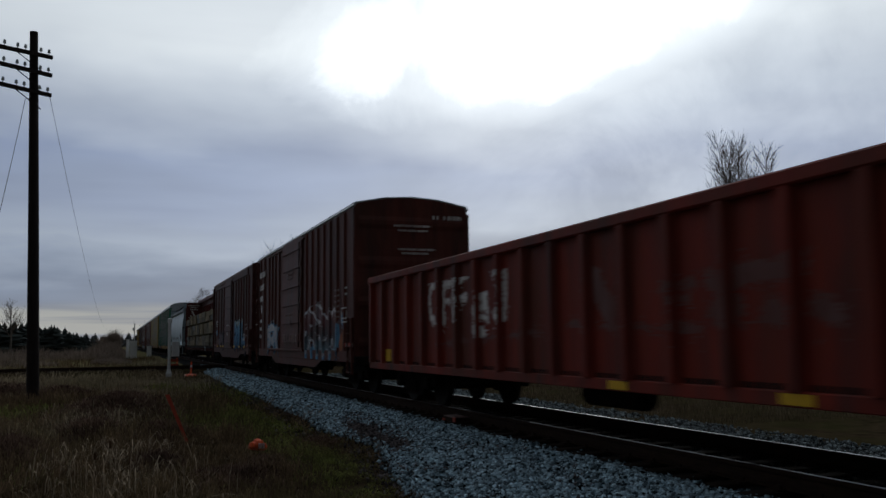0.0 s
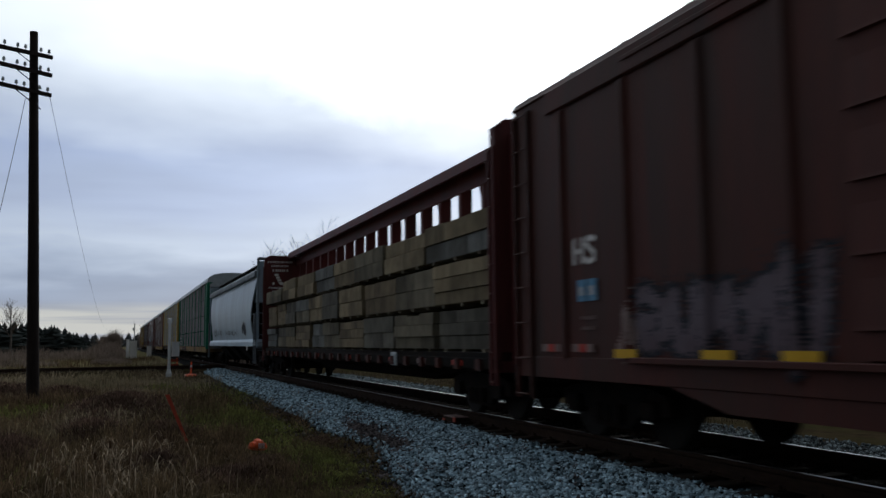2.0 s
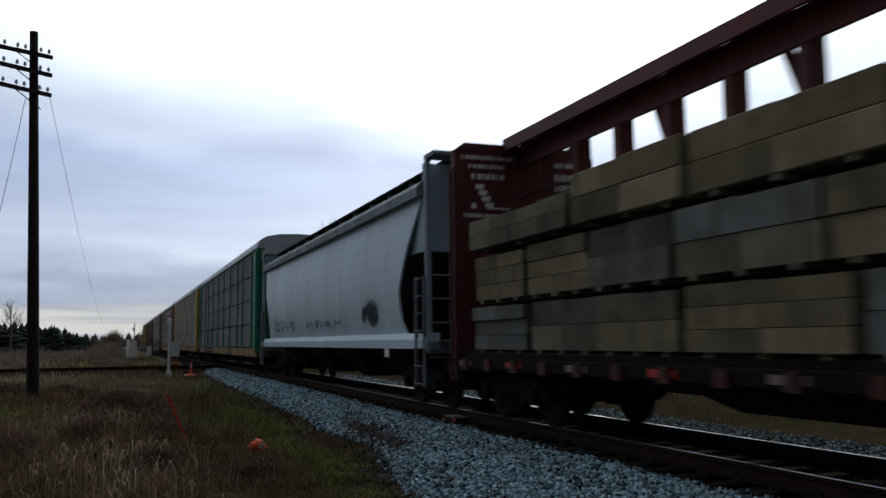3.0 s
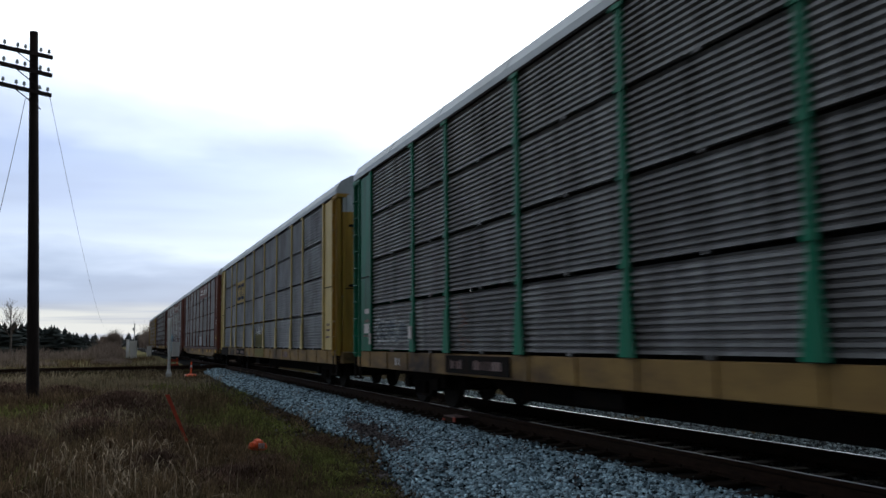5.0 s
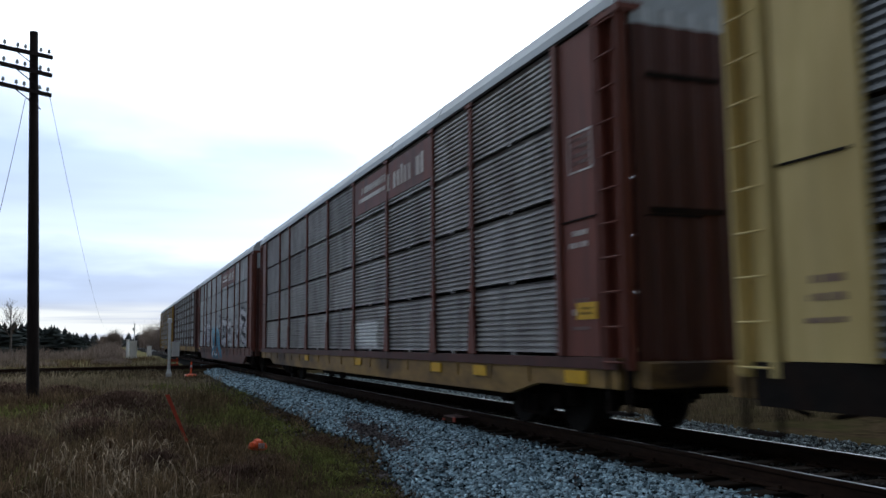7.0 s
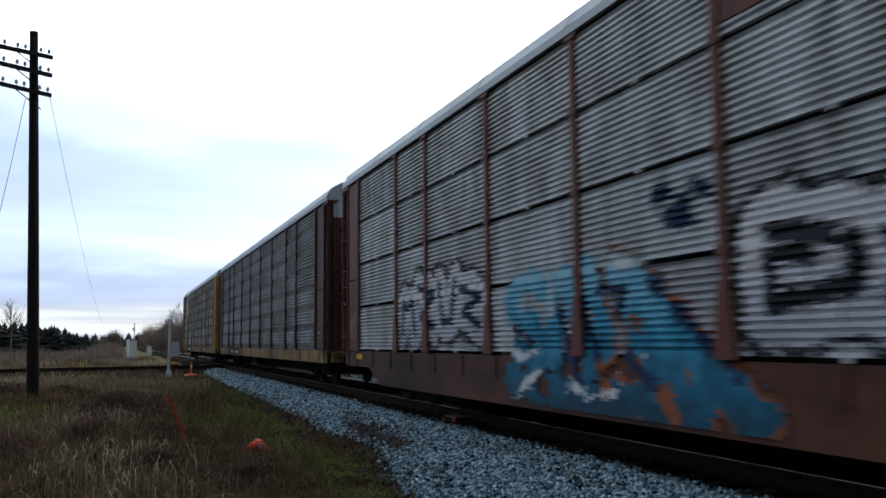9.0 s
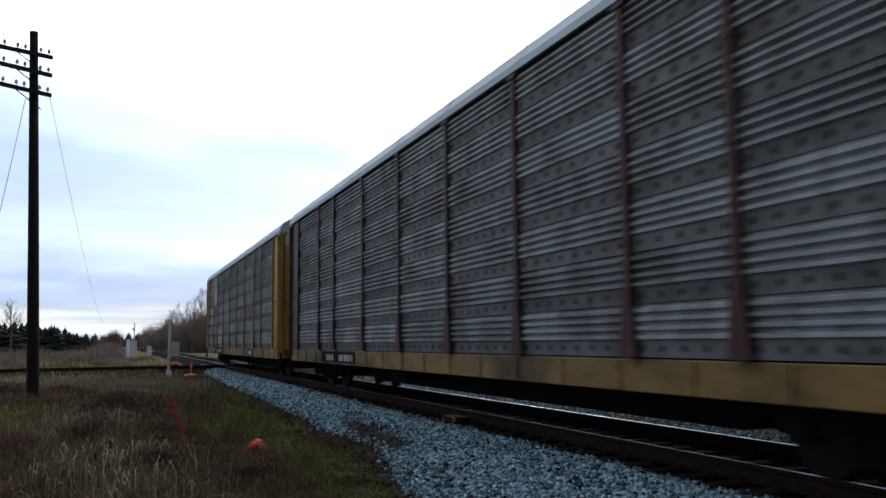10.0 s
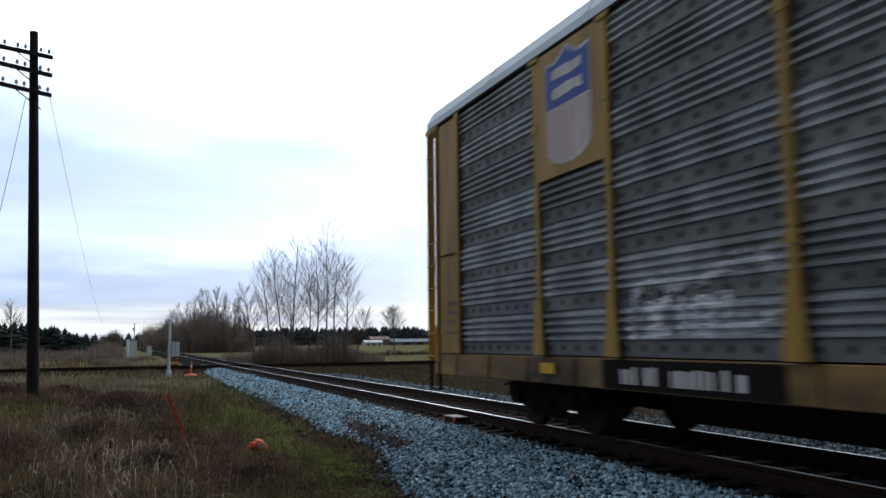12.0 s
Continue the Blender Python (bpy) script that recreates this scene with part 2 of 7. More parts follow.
RUST = (0.07, 0.03, 0.018)
DIRT = (0.035, 0.028, 0.022)
STREAK = (1, 1, 0.18)
M = dict(
    box_brown=material("brown_boxcar_paint", (0.085, 0.023, 0.017), (0.135, 0.039, 0.029), 0.6, 0, 5, STREAK, DIRT, 0.5, drip=0.45),
    box_dark=material("dark_brown_boxcar_paint", (0.062, 0.017, 0.0135), (0.098, 0.028, 0.022), 0.6, 0, 5, STREAK, DIRT, 0.5, drip=0.45),
    gondola_red=material("faded_red_gondola_paint", (0.15, 0.017, 0.010), (0.25, 0.031, 0.017), 0.6, 0, 5, STREAK, RUST, 0.7, drip=0.55),
    maroon=material("maroon_steel_paint", (0.10, 0.022, 0.024), (0.15, 0.036, 0.036), 0.55, 0, 5, STREAK, DIRT, 0.4),
    hopper_grey=material("pale_grey_hopper_paint", (0.46, 0.58, 0.68), (0.60, 0.71, 0.80), 0.42, 0, 4, STREAK, (0.26, 0.31, 0.36), 0.35, drip=0.12, spec=0.35),
    hopper_end=material("blue_grey_hopper_paint", (0.32, 0.43, 0.51), (0.43, 0.54, 0.62), 0.6, 0, 5, STREAK, DIRT, 0.25, drip=0.3),
    hopper_dark=material("weathered_grey_hopper_paint", (0.16, 0.19, 0.22), (0.24, 0.28, 0.32), 0.6, 0, 5, STREAK, DIRT, 0.5),
    panel=material("galvanised_corrugated_steel", (0.25, 0.27, 0.295), (0.38, 0.40, 0.43), 0.5, 0.1, 7, (1, 0.9, 0.45), (0.12, 0.115, 0.115), 0.85, vary=0.14, spec=0.5, drip=0.35),
    panel_warm=material("weathered_galvanised_steel", (0.20, 0.203, 0.21), (0.33, 0.335, 0.345), 0.55, 0.1, 7, (1, 0.9, 0.45), (0.085, 0.078, 0.078), 0.8, vary=0.16, spec=0.5, drip=0.6),
    panel_mid=material("rust_tinged_galvanised_steel", (0.33, 0.325, 0.33), (0.47, 0.465, 0.47), 0.5, 0.1, 7, (1, 0.9, 0.45), (0.15, 0.125, 0.115), 0.75, vary=0.16, spec=0.5, drip=0.3),
    panel_light=material("bright_galvanised_steel", (0.54, 0.57, 0.60), (0.72, 0.75, 0.78), 0.5, 0.1, 7, (1, 0.9, 0.45), (0.20, 0.175, 0.16), 0.65, vary=0.14, spec=0.5, drip=0.35),
    panel_band=material("dull_banded_steel", (0.30, 0.315, 0.335), (0.46, 0.48, 0.51), 0.6, 0.05, 6, (1, 0.8, 0.4), (0.115, 0.105, 0.10), 0.75, vary=0.2, spec=0.25, drip=0.3),
    panel_flat=material("dirty_flat_band", (0.13, 0.13, 0.13), (0.24, 0.24, 0.24), 0.6, 0.1, 5, (1, 0.5, 1), (0.075, 0.066, 0.06), 0.7, vary=0.15, drip=0.4),
    hole=material("shadowed_hole", (0.01, 0.01, 0.01), (0.015, 0.015, 0.015), 0.9, bump=0),
    roof=material("galvanised_roof_sheet", (0.36, 0.40, 0.435), (0.50, 0.54, 0.575), 0.5, 0.2, 3, (1, 0.4, 1), (0.22, 0.225, 0.225), 0.5, spec=0.4),
    green_board=material("dark_green_board_paint", (0.015, 0.04, 0.035), (0.03, 0.065, 0.055), 0.6, 0, 6, bump=0),
    green=material("green_rack_paint", (0.009, 0.175, 0.095), (0.017, 0.25, 0.14), 0.5, 0, 5, STREAK, DIRT, 0.5, drip=0.45),
    cream=material("pale_yellow_rack_paint", (0.62, 0.49, 0.19), (0.76, 0.61, 0.28), 0.55, 0, 5, STREAK, (0.34, 0.24, 0.10), 0.4, drip=0.12),
    yellow=material("yellow_rack_paint", (0.37, 0.22, 0.035), (0.47, 0.29, 0.055), 0.55, 0, 5, STREAK, (0.14, 0.08, 0.03), 0.55, drip=0.4),
    sill_yellow=material("dirty_yellow_sill_paint", (0.22, 0.135, 0.05), (0.36, 0.23, 0.075), 0.6, 0, 3, (1, 0.45, 1), (0.045, 0.03, 0.022), 1.0),
    rack_brown=material("brown_rack_paint", (0.15, 0.048, 0.035), (0.22, 0.073, 0.054), 0.55, 0, 5, STREAK, DIRT, 0.45, drip=0.4),
    rack_sill=material("rusty_brown_sill_paint", (0.085, 0.033, 0.023), (0.155, 0.063, 0.042), 0.6, 0, 3, (1, 0.45, 1), (0.03, 0.02, 0.016), 0.95),
    # dark rack's own paint; on brown racks' end doors it stands for shade
    rack_dark=material("dark_maroon_paint_and_gap_shade", (0.07, 0.028, 0.024), (0.11, 0.045, 0.038), 0.55, 0, 5, STREAK, DIRT, 0.4),
    steel=material("grimy_black_steel", (0.008, 0.0075, 0.0075), (0.018, 0.016, 0.015), 0.85, 0.0, 12, (1, 1, 1), (0.035, 0.018, 0.012), 0.4, spec=0.06),
    wheel=material("worn_wheel_steel", (0.013, 0.012, 0.011), (0.03, 0.026, 0.023), 0.75, 0.1, 20, spec=0.1),
    rail_side=material("rusty_rail_steel", (0.022, 0.013, 0.010), (0.045, 0.027, 0.019), 0.85, 0, 15, (1, 0.2, 1), DIRT, 0.4, spec=0.06),
    rail_top=material("polished_rail_head", (0.24, 0.235, 0.235), (0.36, 0.36, 0.37), 0.36, 1.0, 12, (1, 0.1, 1), bump=0.02),
    tie=material("creosoted_tie_wood", (0.018, 0.013, 0.010), (0.045, 0.034, 0.027), 0.9, 0, 10, (0.15, 1, 1), (0.06, 0.052, 0.045), 0.35, vary=0.2, spec=0.03),
    stone=material("crushed_basalt", (0.075, 0.125, 0.155), (0.37, 0.48, 0.55), 0.8, 0, 9, bump=0.6, bump_scale=60, island=1.0, spec=0.0),
    dark_stone=material("blackish_stone", (0.018, 0.017, 0.016), (0.06, 0.058, 0.056), 0.8, 0, 9, bump=0.6, bump_scale=60, island=0.8, spec=0.0),
    # darker copy of the gravel colour, standing for the shade of the train
    far_stone=material("train_shaded_stone", (0.05, 0.062, 0.066), (0.18, 0.21, 0.22), 0.85, 0, 9, bump=0.6, bump_scale=60, island=0.9, spec=0.0),
    soiled_stone=material("earthy_stone", (0.035, 0.03, 0.032), (0.13, 0.115, 0.115), 0.85, 0, 9, bump=0.6, bump_scale=60, island=0.9, spec=0.0),
    # brown darkened to hold the train's shade on the far verge; also a shed wall
    weeds=material("dark_brown_weeds", (0.055, 0.042, 0.028), (0.15, 0.118, 0.08), 0.9, 0, 1.2, (1, 1, 1), (0.08, 0.07, 0.034), 0.6, 0, island=0.6, spec=0.0, thin=0.3),
    # near-black colour puts shade into the gaps between the loose stones
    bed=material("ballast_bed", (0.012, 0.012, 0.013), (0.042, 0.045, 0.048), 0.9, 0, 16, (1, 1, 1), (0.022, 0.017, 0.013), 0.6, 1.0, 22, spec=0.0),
    soil=material("damp_winter_turf", (0.02, 0.014, 0.009), (0.06, 0.044, 0.026), 0.95, 0, 2.2, (1, 1, 1), (0.036, 0.036, 0.014), 0.7, 1.0, 14, spec=0.0),
    field=material("far_winter_field", (0.12, 0.108, 0.055), (0.19, 0.175, 0.085), 0.95, 0, 0.12, (1, 1, 1), (0.15, 0.115, 0.075), 0.7, 0.6, 4, spec=0.0),
    grass=material("brown_olive_grass", (0.048, 0.032, 0.02), (0.22, 0.15, 0.09), 0.9, 0, 1.5, (1, 1, 1), (0.09, 0.084, 0.034), 0.6, 0, island=0.7, spec=0.0, thin=0.35),
    green_grass=material("short_green_grass", (0.06, 0.075, 0.02), (0.26, 0.275, 0.085), 0.9, 0, 1.6, (1, 1, 1), (0.12, 0.095, 0.045), 0.6, 0, island=0.6, spec=0.0, thin=0.35),
    dry=material("pale_dry_weeds", (0.15, 0.118, 0.08), (0.38, 0.31, 0.22), 0.9, 0, 0.9, (1, 1, 1), (0.14, 0.125, 0.058), 0.6, 0, island=0.7, spec=0.0, thin=0.35),
    # distance haze is put into the colour: paler and bluer than near trees
    far_wood=material("haze_tinted_far_woods", (0.085, 0.098, 0.105), (0.14, 0.155, 0.16), 0.95, 0, 0.2, bump=0, island=0.35, spec=0.0),
    straw=material("bleached_dead_straw", (0.17, 0.125, 0.085), (0.50, 0.41, 0.30), 0.9, 0, 2.0, bump=0, island=0.7, spec=0.0, thin=0.15),
    bramble=material("dead_bramble_stems", (0.034, 0.022, 0.018), (0.14, 0.09, 0.066), 0.9, 0, 1.3, bump=0, island=0.7, spec=0.0, thin=0.1),
    cattail=material("brown_cattail_head", (0.05, 0.028, 0.015), (0.08, 0.045, 0.025), 0.95, 0, 30, spec=0.1),
    bark=material("grey_bare_bark", (0.08, 0.07, 0.062), (0.18, 0.16, 0.148), 0.9, 0, 6, spec=0.1),
    twig=material("fine_bare_twigs", (0.10, 0.078, 0.066), (0.19, 0.155, 0.135), 0.9, 0, 3, bump=0, island=0.3, spec=0.0),
    # tone lifted pale, standing for haze over the distant brush
    thicket=material("far_bare_thicket", (0.16, 0.125, 0.105), (0.31, 0.25, 0.21), 0.95, 0, 0.4, bump=0, island=0.5, spec=0.0, thin=0.15),
    # needle colour lightened and greyed to carry the haze of distance
    conifer=material("far_conifer_needles", (0.05, 0.06, 0.058), (0.095, 0.11, 0.105), 0.95, 0, 0.3, bump=0, island=0.4, spec=0.0),
    pole=material("weathered_pole_wood", (0.014, 0.010, 0.010), (0.034, 0.026, 0.024), 0.9, 0, 14, (1, 1, 0.08), bump=0.5),
    glassy=material("aged_insulator_glass", (0.32, 0.36, 0.38), (0.45, 0.48, 0.5), 0.3, 0, 10),
    wire=material("dull_line_wire", (0.06, 0.06, 0.065), (0.12, 0.12, 0.13), 0.6, 0.5, 10, bump=0),
    white=material("white_signal_paint", (0.66, 0.68, 0.70), (0.80, 0.80, 0.80), 0.5, 0, 6, (1, 1, 0.4), (0.4, 0.38, 0.35), 0.35),
    mark=material("faded_white_lettering", (0.68, 0.66, 0.65), (0.84, 0.82, 0.81), 0.7, 0, 8, STREAK, (0.22, 0.12, 0.1), 0.5, bump=0),
    scuff=material("worn_scuffed_paint", (0.12, 0.045, 0.04), (0.21, 0.12, 0.115), 0.7, 0, 8, STREAK, (0.13, 0.03, 0.022), 0.7, bump=0),
    dull_mark=material("faint_worn_lettering", (0.20, 0.14, 0.13), (0.34, 0.26, 0.25), 0.7, 0, 8, STREAK, (0.15, 0.06, 0.05), 0.6, bump=0),
    reflector=material("yellow_reflective_tape", (0.62, 0.36, 0.02), (0.72, 0.44, 0.03), 0.4, 0, 6, bump=0),
    red_tape=material("red_reflective_tape", (0.42, 0.04, 0.03), (0.52, 0.06, 0.04), 0.4, 0, 6, bump=0),
    orange=material("fluorescent_orange_plastic", (0.75, 0.10, 0.03), (0.85, 0.15, 0.05), 0.5, 0, 8, bump=0),
    stake=material("faded_orange_stake", (0.24, 0.035, 0.018), (0.36, 0.055, 0.028), 0.6, 0, 8, bump=0),
    spray_white=material("white_spray_paint", (0.70, 0.72, 0.75), (0.86, 0.87, 0.89), 0.7, 0, 5, (1, 1, 1), (0.36, 0.36, 0.38), 0.35, bump=0),
    spray_blue=material("sky_blue_spray_paint", (0.12, 0.30, 0.50), (0.22, 0.42, 0.62), 0.7, 0, 4, (1, 1, 1), (0.10, 0.16, 0.25), 0.4, bump=0),
    spray_navy=material("navy_spray_paint", (0.015, 0.03, 0.09), (0.03, 0.06, 0.14), 0.7, 0, 5, bump=0),
    spray_black=material("black_spray_paint", (0.012, 0.014, 0.02), (0.035, 0.04, 0.055), 0.7, 0, 5, bump=0),
    spray_rust=material("rust_orange_spray_paint", (0.30, 0.09, 0.03), (0.40, 0.13, 0.05), 0.7, 0, 5, bump=0),
    shield_blue=material("blue_emblem_paint", (0.05, 0.08, 0.32), (0.08, 0.12, 0.42), 0.6, 0, 6, bump=0),
    shield_pink=material("faded_pink_emblem_paint", (0.48, 0.30, 0.29), (0.62, 0.46, 0.45), 0.6, 0, 6, bump=0),
)


def faded(name, stops, z0, z1):
    """Spray paint blended between colours from its foot to its top, with blotches."""
    m = bpy.data.materials.new(name)
    m.use_nodes = True
    nt = m.node_tree
    b = nt.nodes["Principled BSDF"]
    tc, sep = nt.nodes.new("ShaderNodeTexCoord"), nt.nodes.new("ShaderNodeSeparateXYZ")
    nt.links.new(tc.outputs["Object"], sep.inputs[0])
    n1 = node(nt, "ShaderNodeTexNoise", Scale=2.6, Detail=5.0, Roughness=0.6)
    nt.links.new(tc.outputs["Object"], n1.inputs["Vector"])
    t = calc(nt, "DIVIDE", calc(nt, "SUBTRACT", sep.outputs[2], z0), z1 - z0)
    t = calc(nt, "ADD", t, calc(nt, "MULTIPLY", calc(nt, "SUBTRACT", n1.outputs[0], 0.5), 0.9))
    nt.links.new(ramp(nt, t, stops), b.inputs["Base Color"])
    b.inputs["Roughness"].default_value, b.inputs["Specular IOR Level"].default_value = 0.6, 0.2
    return m


M["fade_cyan"] = faded("cyan_to_teal_spray_paint", [(0.0, (0.02, 0.07, 0.11)), (0.3, (0.025, 0.17, 0.29)), (0.55, (0.08, 0.40, 0.60)), (0.85, (0.34, 0.64, 0.80))], 0.4, 2.4)
M["fade_blue"] = faded("blue_spray_paint_with_pale_tops", [(0.0, (0.05, 0.13, 0.26)), (0.5, (0.14, 0.31, 0.52)), (0.85, (0.22, 0.42, 0.62)), (1.0, (0.55, 0.56, 0.46))], 1.0, 2.4)
M["fade_white"] = faded("smudged_white_spray_paint", [(0.0, (0.48, 0.49, 0.56)), (0.4, (0.68, 0.69, 0.75)), (0.8, (0.82, 0.82, 0.86))], 1.0, 2.6)
M["fade_smoke"] = faded("maroon_and_grey_spray_paint", [(0.0, (0.16, 0.26, 0.32)), (0.4, (0.05, 0.04, 0.045)), (0.7, (0.14, 0.05, 0.055)), (1.0, (0.26, 0.24, 0.27))], 0.8, 2.5)
M["fade_lilac"] = faded("worn_lilac_spray_paint", [(0.0, (0.07, 0.04, 0.05)), (0.5, (0.145, 0.115, 0.14)), (1.0, (0.07, 0.04, 0.045))], 0.8, 2.4)
M["fade_olive"] = faded("olive_yellow_spray_paint", [(0.0, (0.20, 0.17, 0.03)), (0.5, (0.13, 0.12, 0.025)), (1.0, (0.24, 0.21, 0.05))], 0.8, 1.8)
LUMBER = [material("weathered_lumber", d, l, 0.85, 0, 4, (1, 0.55, 0.6), g, 0.75, 0.5, 50, vary=0.3, spec=0.1, drip=0.35) for d, l, g in (
    ((0.165, 0.13, 0.083), (0.28, 0.225, 0.148), (0.07, 0.058, 0.045)),
    ((0.145, 0.127, 0.093), (0.24, 0.213, 0.157), (0.06, 0.055, 0.042)),
    ((0.14, 0.147, 0.144), (0.235, 0.243, 0.238), (0.075, 0.07, 0.058)),
    ((0.21, 0.168, 0.105), (0.34, 0.28, 0.183), (0.10, 0.08, 0.054)),
    ((0.10, 0.095, 0.08), (0.18, 0.17, 0.142), (0.05, 0.045, 0.038)))]

# ---- geometry helpers ----


class Geo:
    """Collects vertices and faces of one mesh."""

    def __init__(self):
        self.v, self.f, self.m = [], [], []

    def add(self, verts, faces, mat=0):
        o = len(self.v)
        self.v += [tuple(p) for p in verts]
        self.f += [tuple(i + o for i in f) for f in faces]
        self.m += [mat] * len(faces)
        return self

    def prism(self, profile, a, b, axis="y", mat=0):
        """A closed outline of (u, w) pairs drawn out from a to b along an axis."""
        def at(u, w, s):
            return {"x": (s, u, w), "y": (u, s, w), "z": (u, w, s)}[axis]
        n = len(profile)
        verts = [at(u, w, a) for u, w in profile] + [at(u, w, b) for u, w in profile]
        faces = [(i, (i + 1) % n, n + (i + 1) % n, n + i) for i in range(n)] + [tuple(range(n))[::-1], tuple(range(n, 2 * n))]
        return self.add(verts, faces, mat)

    def box(self, x0, x1, y0, y1, z0, z1, c=0.0, mat=0):
        """A box whose four longest edges are chamfered by c."""
        d = (x1 - x0, y1 - y0, z1 - z0)
        k = d.index(max(d))
        (u0, u1), (w0, w1) = (((y0, y1), (z0, z1)), ((x0, x1), (z0, z1)), ((x0, x1), (y0, y1)))[k]
        a, b = ((x0, x1), (y0, y1), (z0, z1))[k]
        if c > 0:
            prof = [(u0 + c, w0), (u1 - c, w0), (u1, w0 + c), (u1, w1 - c), (u1 - c, w1), (u0 + c, w1), (u0, w1 - c), (u0, w0 + c)]
        else:
            prof = [(u0, w0), (u1, w0), (u1, w1), (u0, w1)]
        return self.prism(prof, a, b, "xyz"[k], mat)

    def tube(self, points, radii, sides=6, mat=0):
        pts = [Vector(p) for p in points]
        if not hasattr(radii, "__len__"):
            radii = [radii] * len(pts)
        rings = []
        for i, p in enumerate(pts):
            t = (pts[min(i + 1, len(pts) - 1)] - pts[max(i - 1, 0)]).normalized()
            u = t.orthogonal().normalized() if abs(t.z) < 0.9 else t.cross(Vector((0, 1, 0))).normalized()
            w = t.cross(u)
            rings.append([p + (u * math.cos(2 * math.pi * k / sides) + w * math.sin(2 * math.pi * k / sides)) * radii[i] for k in range(sides)])
        verts = [q for r in rings for q in r]
        faces = [(i * sides + k, i * sides + (k + 1) % sides, (i + 1) * sides + (k + 1) % sides, (i + 1) * sides + k) for i in range(len(pts) - 1) for k in range(sides)]
        faces += [tuple(range(sides))[::-1], tuple(range((len(pts) - 1) * sides, len(pts) * sides))]
        return self.add(verts, faces, mat)

    def lathe(self, profile, axis, centre, sides=20, mat=0):
        """Rings of (radius, along) about an axis."""
        n, verts = len(profile), []
        for r, s in profile:
            for k in range(sides):
                a = 2 * math.pi * k / sides
                p = {"x": (s, r * math.cos(a), r * math.sin(a)), "z": (r * math.cos(a), r * math.sin(a), s)}[axis]
                verts.append((p[0] + centre[0], p[1] + centre[1], p[2] + centre[2]))
        faces = [(i * sides + k, i * sides + (k + 1) % sides, (i + 1) * sides + (k + 1) % sides, (i + 1) * sides + k) for i in range(n - 1) for k in range(sides)]
        faces += [tuple(range(sides))[::-1], tuple(range((n - 1) * sides, n * sides))]
        return self.add(verts, faces, mat)

    def mesh(self, name, *mats):
        me = bpy.data.meshes.new(name)
        me.from_pydata(self.v, [], self.f)
        for m in mats:
            me.materials.append(m)
        if len(mats) > 1:
            me.polygons.foreach_set("material_index", self.m)
        me.update()
        bm = bmesh.new()
        bm.from_mesh(me)
        bmesh.ops.recalc_face_normals(bm, faces=bm.faces)
        bm.to_mesh(me)
        bm.free()
        return me


def part(name, geo, mat, parent, label="", at=None):
    mats = mat if isinstance(mat, (list, tuple)) else [mat]
    ob = new(name, geo if isinstance(geo, bpy.types.Mesh) else geo.mesh(name, *mats))
    ob.parent = parent
    if at:
        ob.location = at
    if label:
        ob["label"] = label
    return ob


def thing(name, at, label, category, group="", kind=""):
    ob = new(name)
    ob.location = at
    return tagged(ob, label, category, group, kind)


def raw_mesh(name, verts, faces, mat):
    """A quick mesh from arrays whose faces all have the same number of corners."""
    me = bpy.data.meshes.new(name)
    k = faces.shape[1]
    me.vertices.add(len(verts))
    me.vertices.foreach_set("co", np.ascontiguousarray(verts, np.float32).ravel())
    me.loops.add(faces.size)
    me.loops.foreach_set("vertex_index", np.ascontiguousarray(faces, np.int32).ravel())
    me.polygons.add(len(faces))
    me.polygons.foreach_set("loop_start", np.arange(0, faces.size, k, dtype=np.int32))
    me.materials.append(mat)
    me.update()
    me.validate()
    return me

# ---- ground and track ----
rng = np.random.default_rng(7)
CROSS_Y = 54.5


def profile(ax):
    return np.interp(ax, [0, 1.5, 2.2, 3.4, 5.0], [-0.225, -0.225, -0.38, -0.58, -0.62])


def edge(y):
    """Where the gravel on the road side gives way to turf."""
    return np.interp(y, [0, 8, 10.2, 12.5, 14.5, 16.0, 18.0, 21, 28, 36, 57, 100], [-3.7, -3.55, -3.42, -3.05, -2.62, -2.72, -2.8, -2.6, -2.5, -2.4, -1.9, -1.85])


def wavy(x, y):
    return (0.06 * np.sin(x * 1.3 + 0.7 * np.sin(y * 0.6)) * np.sin(y * 0.9 + 1.1) + 0.05 * np.sin(x * 0.37 + 2.0) * np.sin(y * 0.23))


MOUNDS = ((-6.7, 25.5, 1.9, 3.4, 0.26), (-8.6, 31.0, 1.4, 2.4, 0.22), (-9.2, 18.5, 0.9, 1.6, 0.22), (-5.0, 29.0, 0.9, 2.6, 0.16), (-3.95, 12.4, 0.42, 1.7, 0.10), (-4.1, 22.0, 0.5, 2.4, 0.12), (-7.9, 13.2, 0.7, 1.3, 0.14), (-6.2, 11.6, 0.5, 1.0, 0.10), (-11.6, 26.0, 1.6, 3.0, 0.2), (-5.6, 38.0, 1.4, 2.6, 0.18))


def ground_z(x, y):
    a = np.abs(x)
    z = profile(a) - 0.045 + wavy(x, y) * np.clip((a - 2.6) / 2, 0, 1)
    z = z + 0.035 * np.sin(x * 4.1 + 1.3 * np.sin(y * 2.2)) * np.sin(y * 3.1 + 0.8) * np.clip((-x - 3.2) / 1.0, 0, 1)
    for mx, my, rx, ry, h in MOUNDS:
        z = z + h * np.exp(-((x - mx) / rx) ** 2 - ((y - my) / ry) ** 2)
    c = np.exp(-((y - CROSS_Y) / 2.6) ** 2)
    return z * (1 - c) + (-0.27) * c


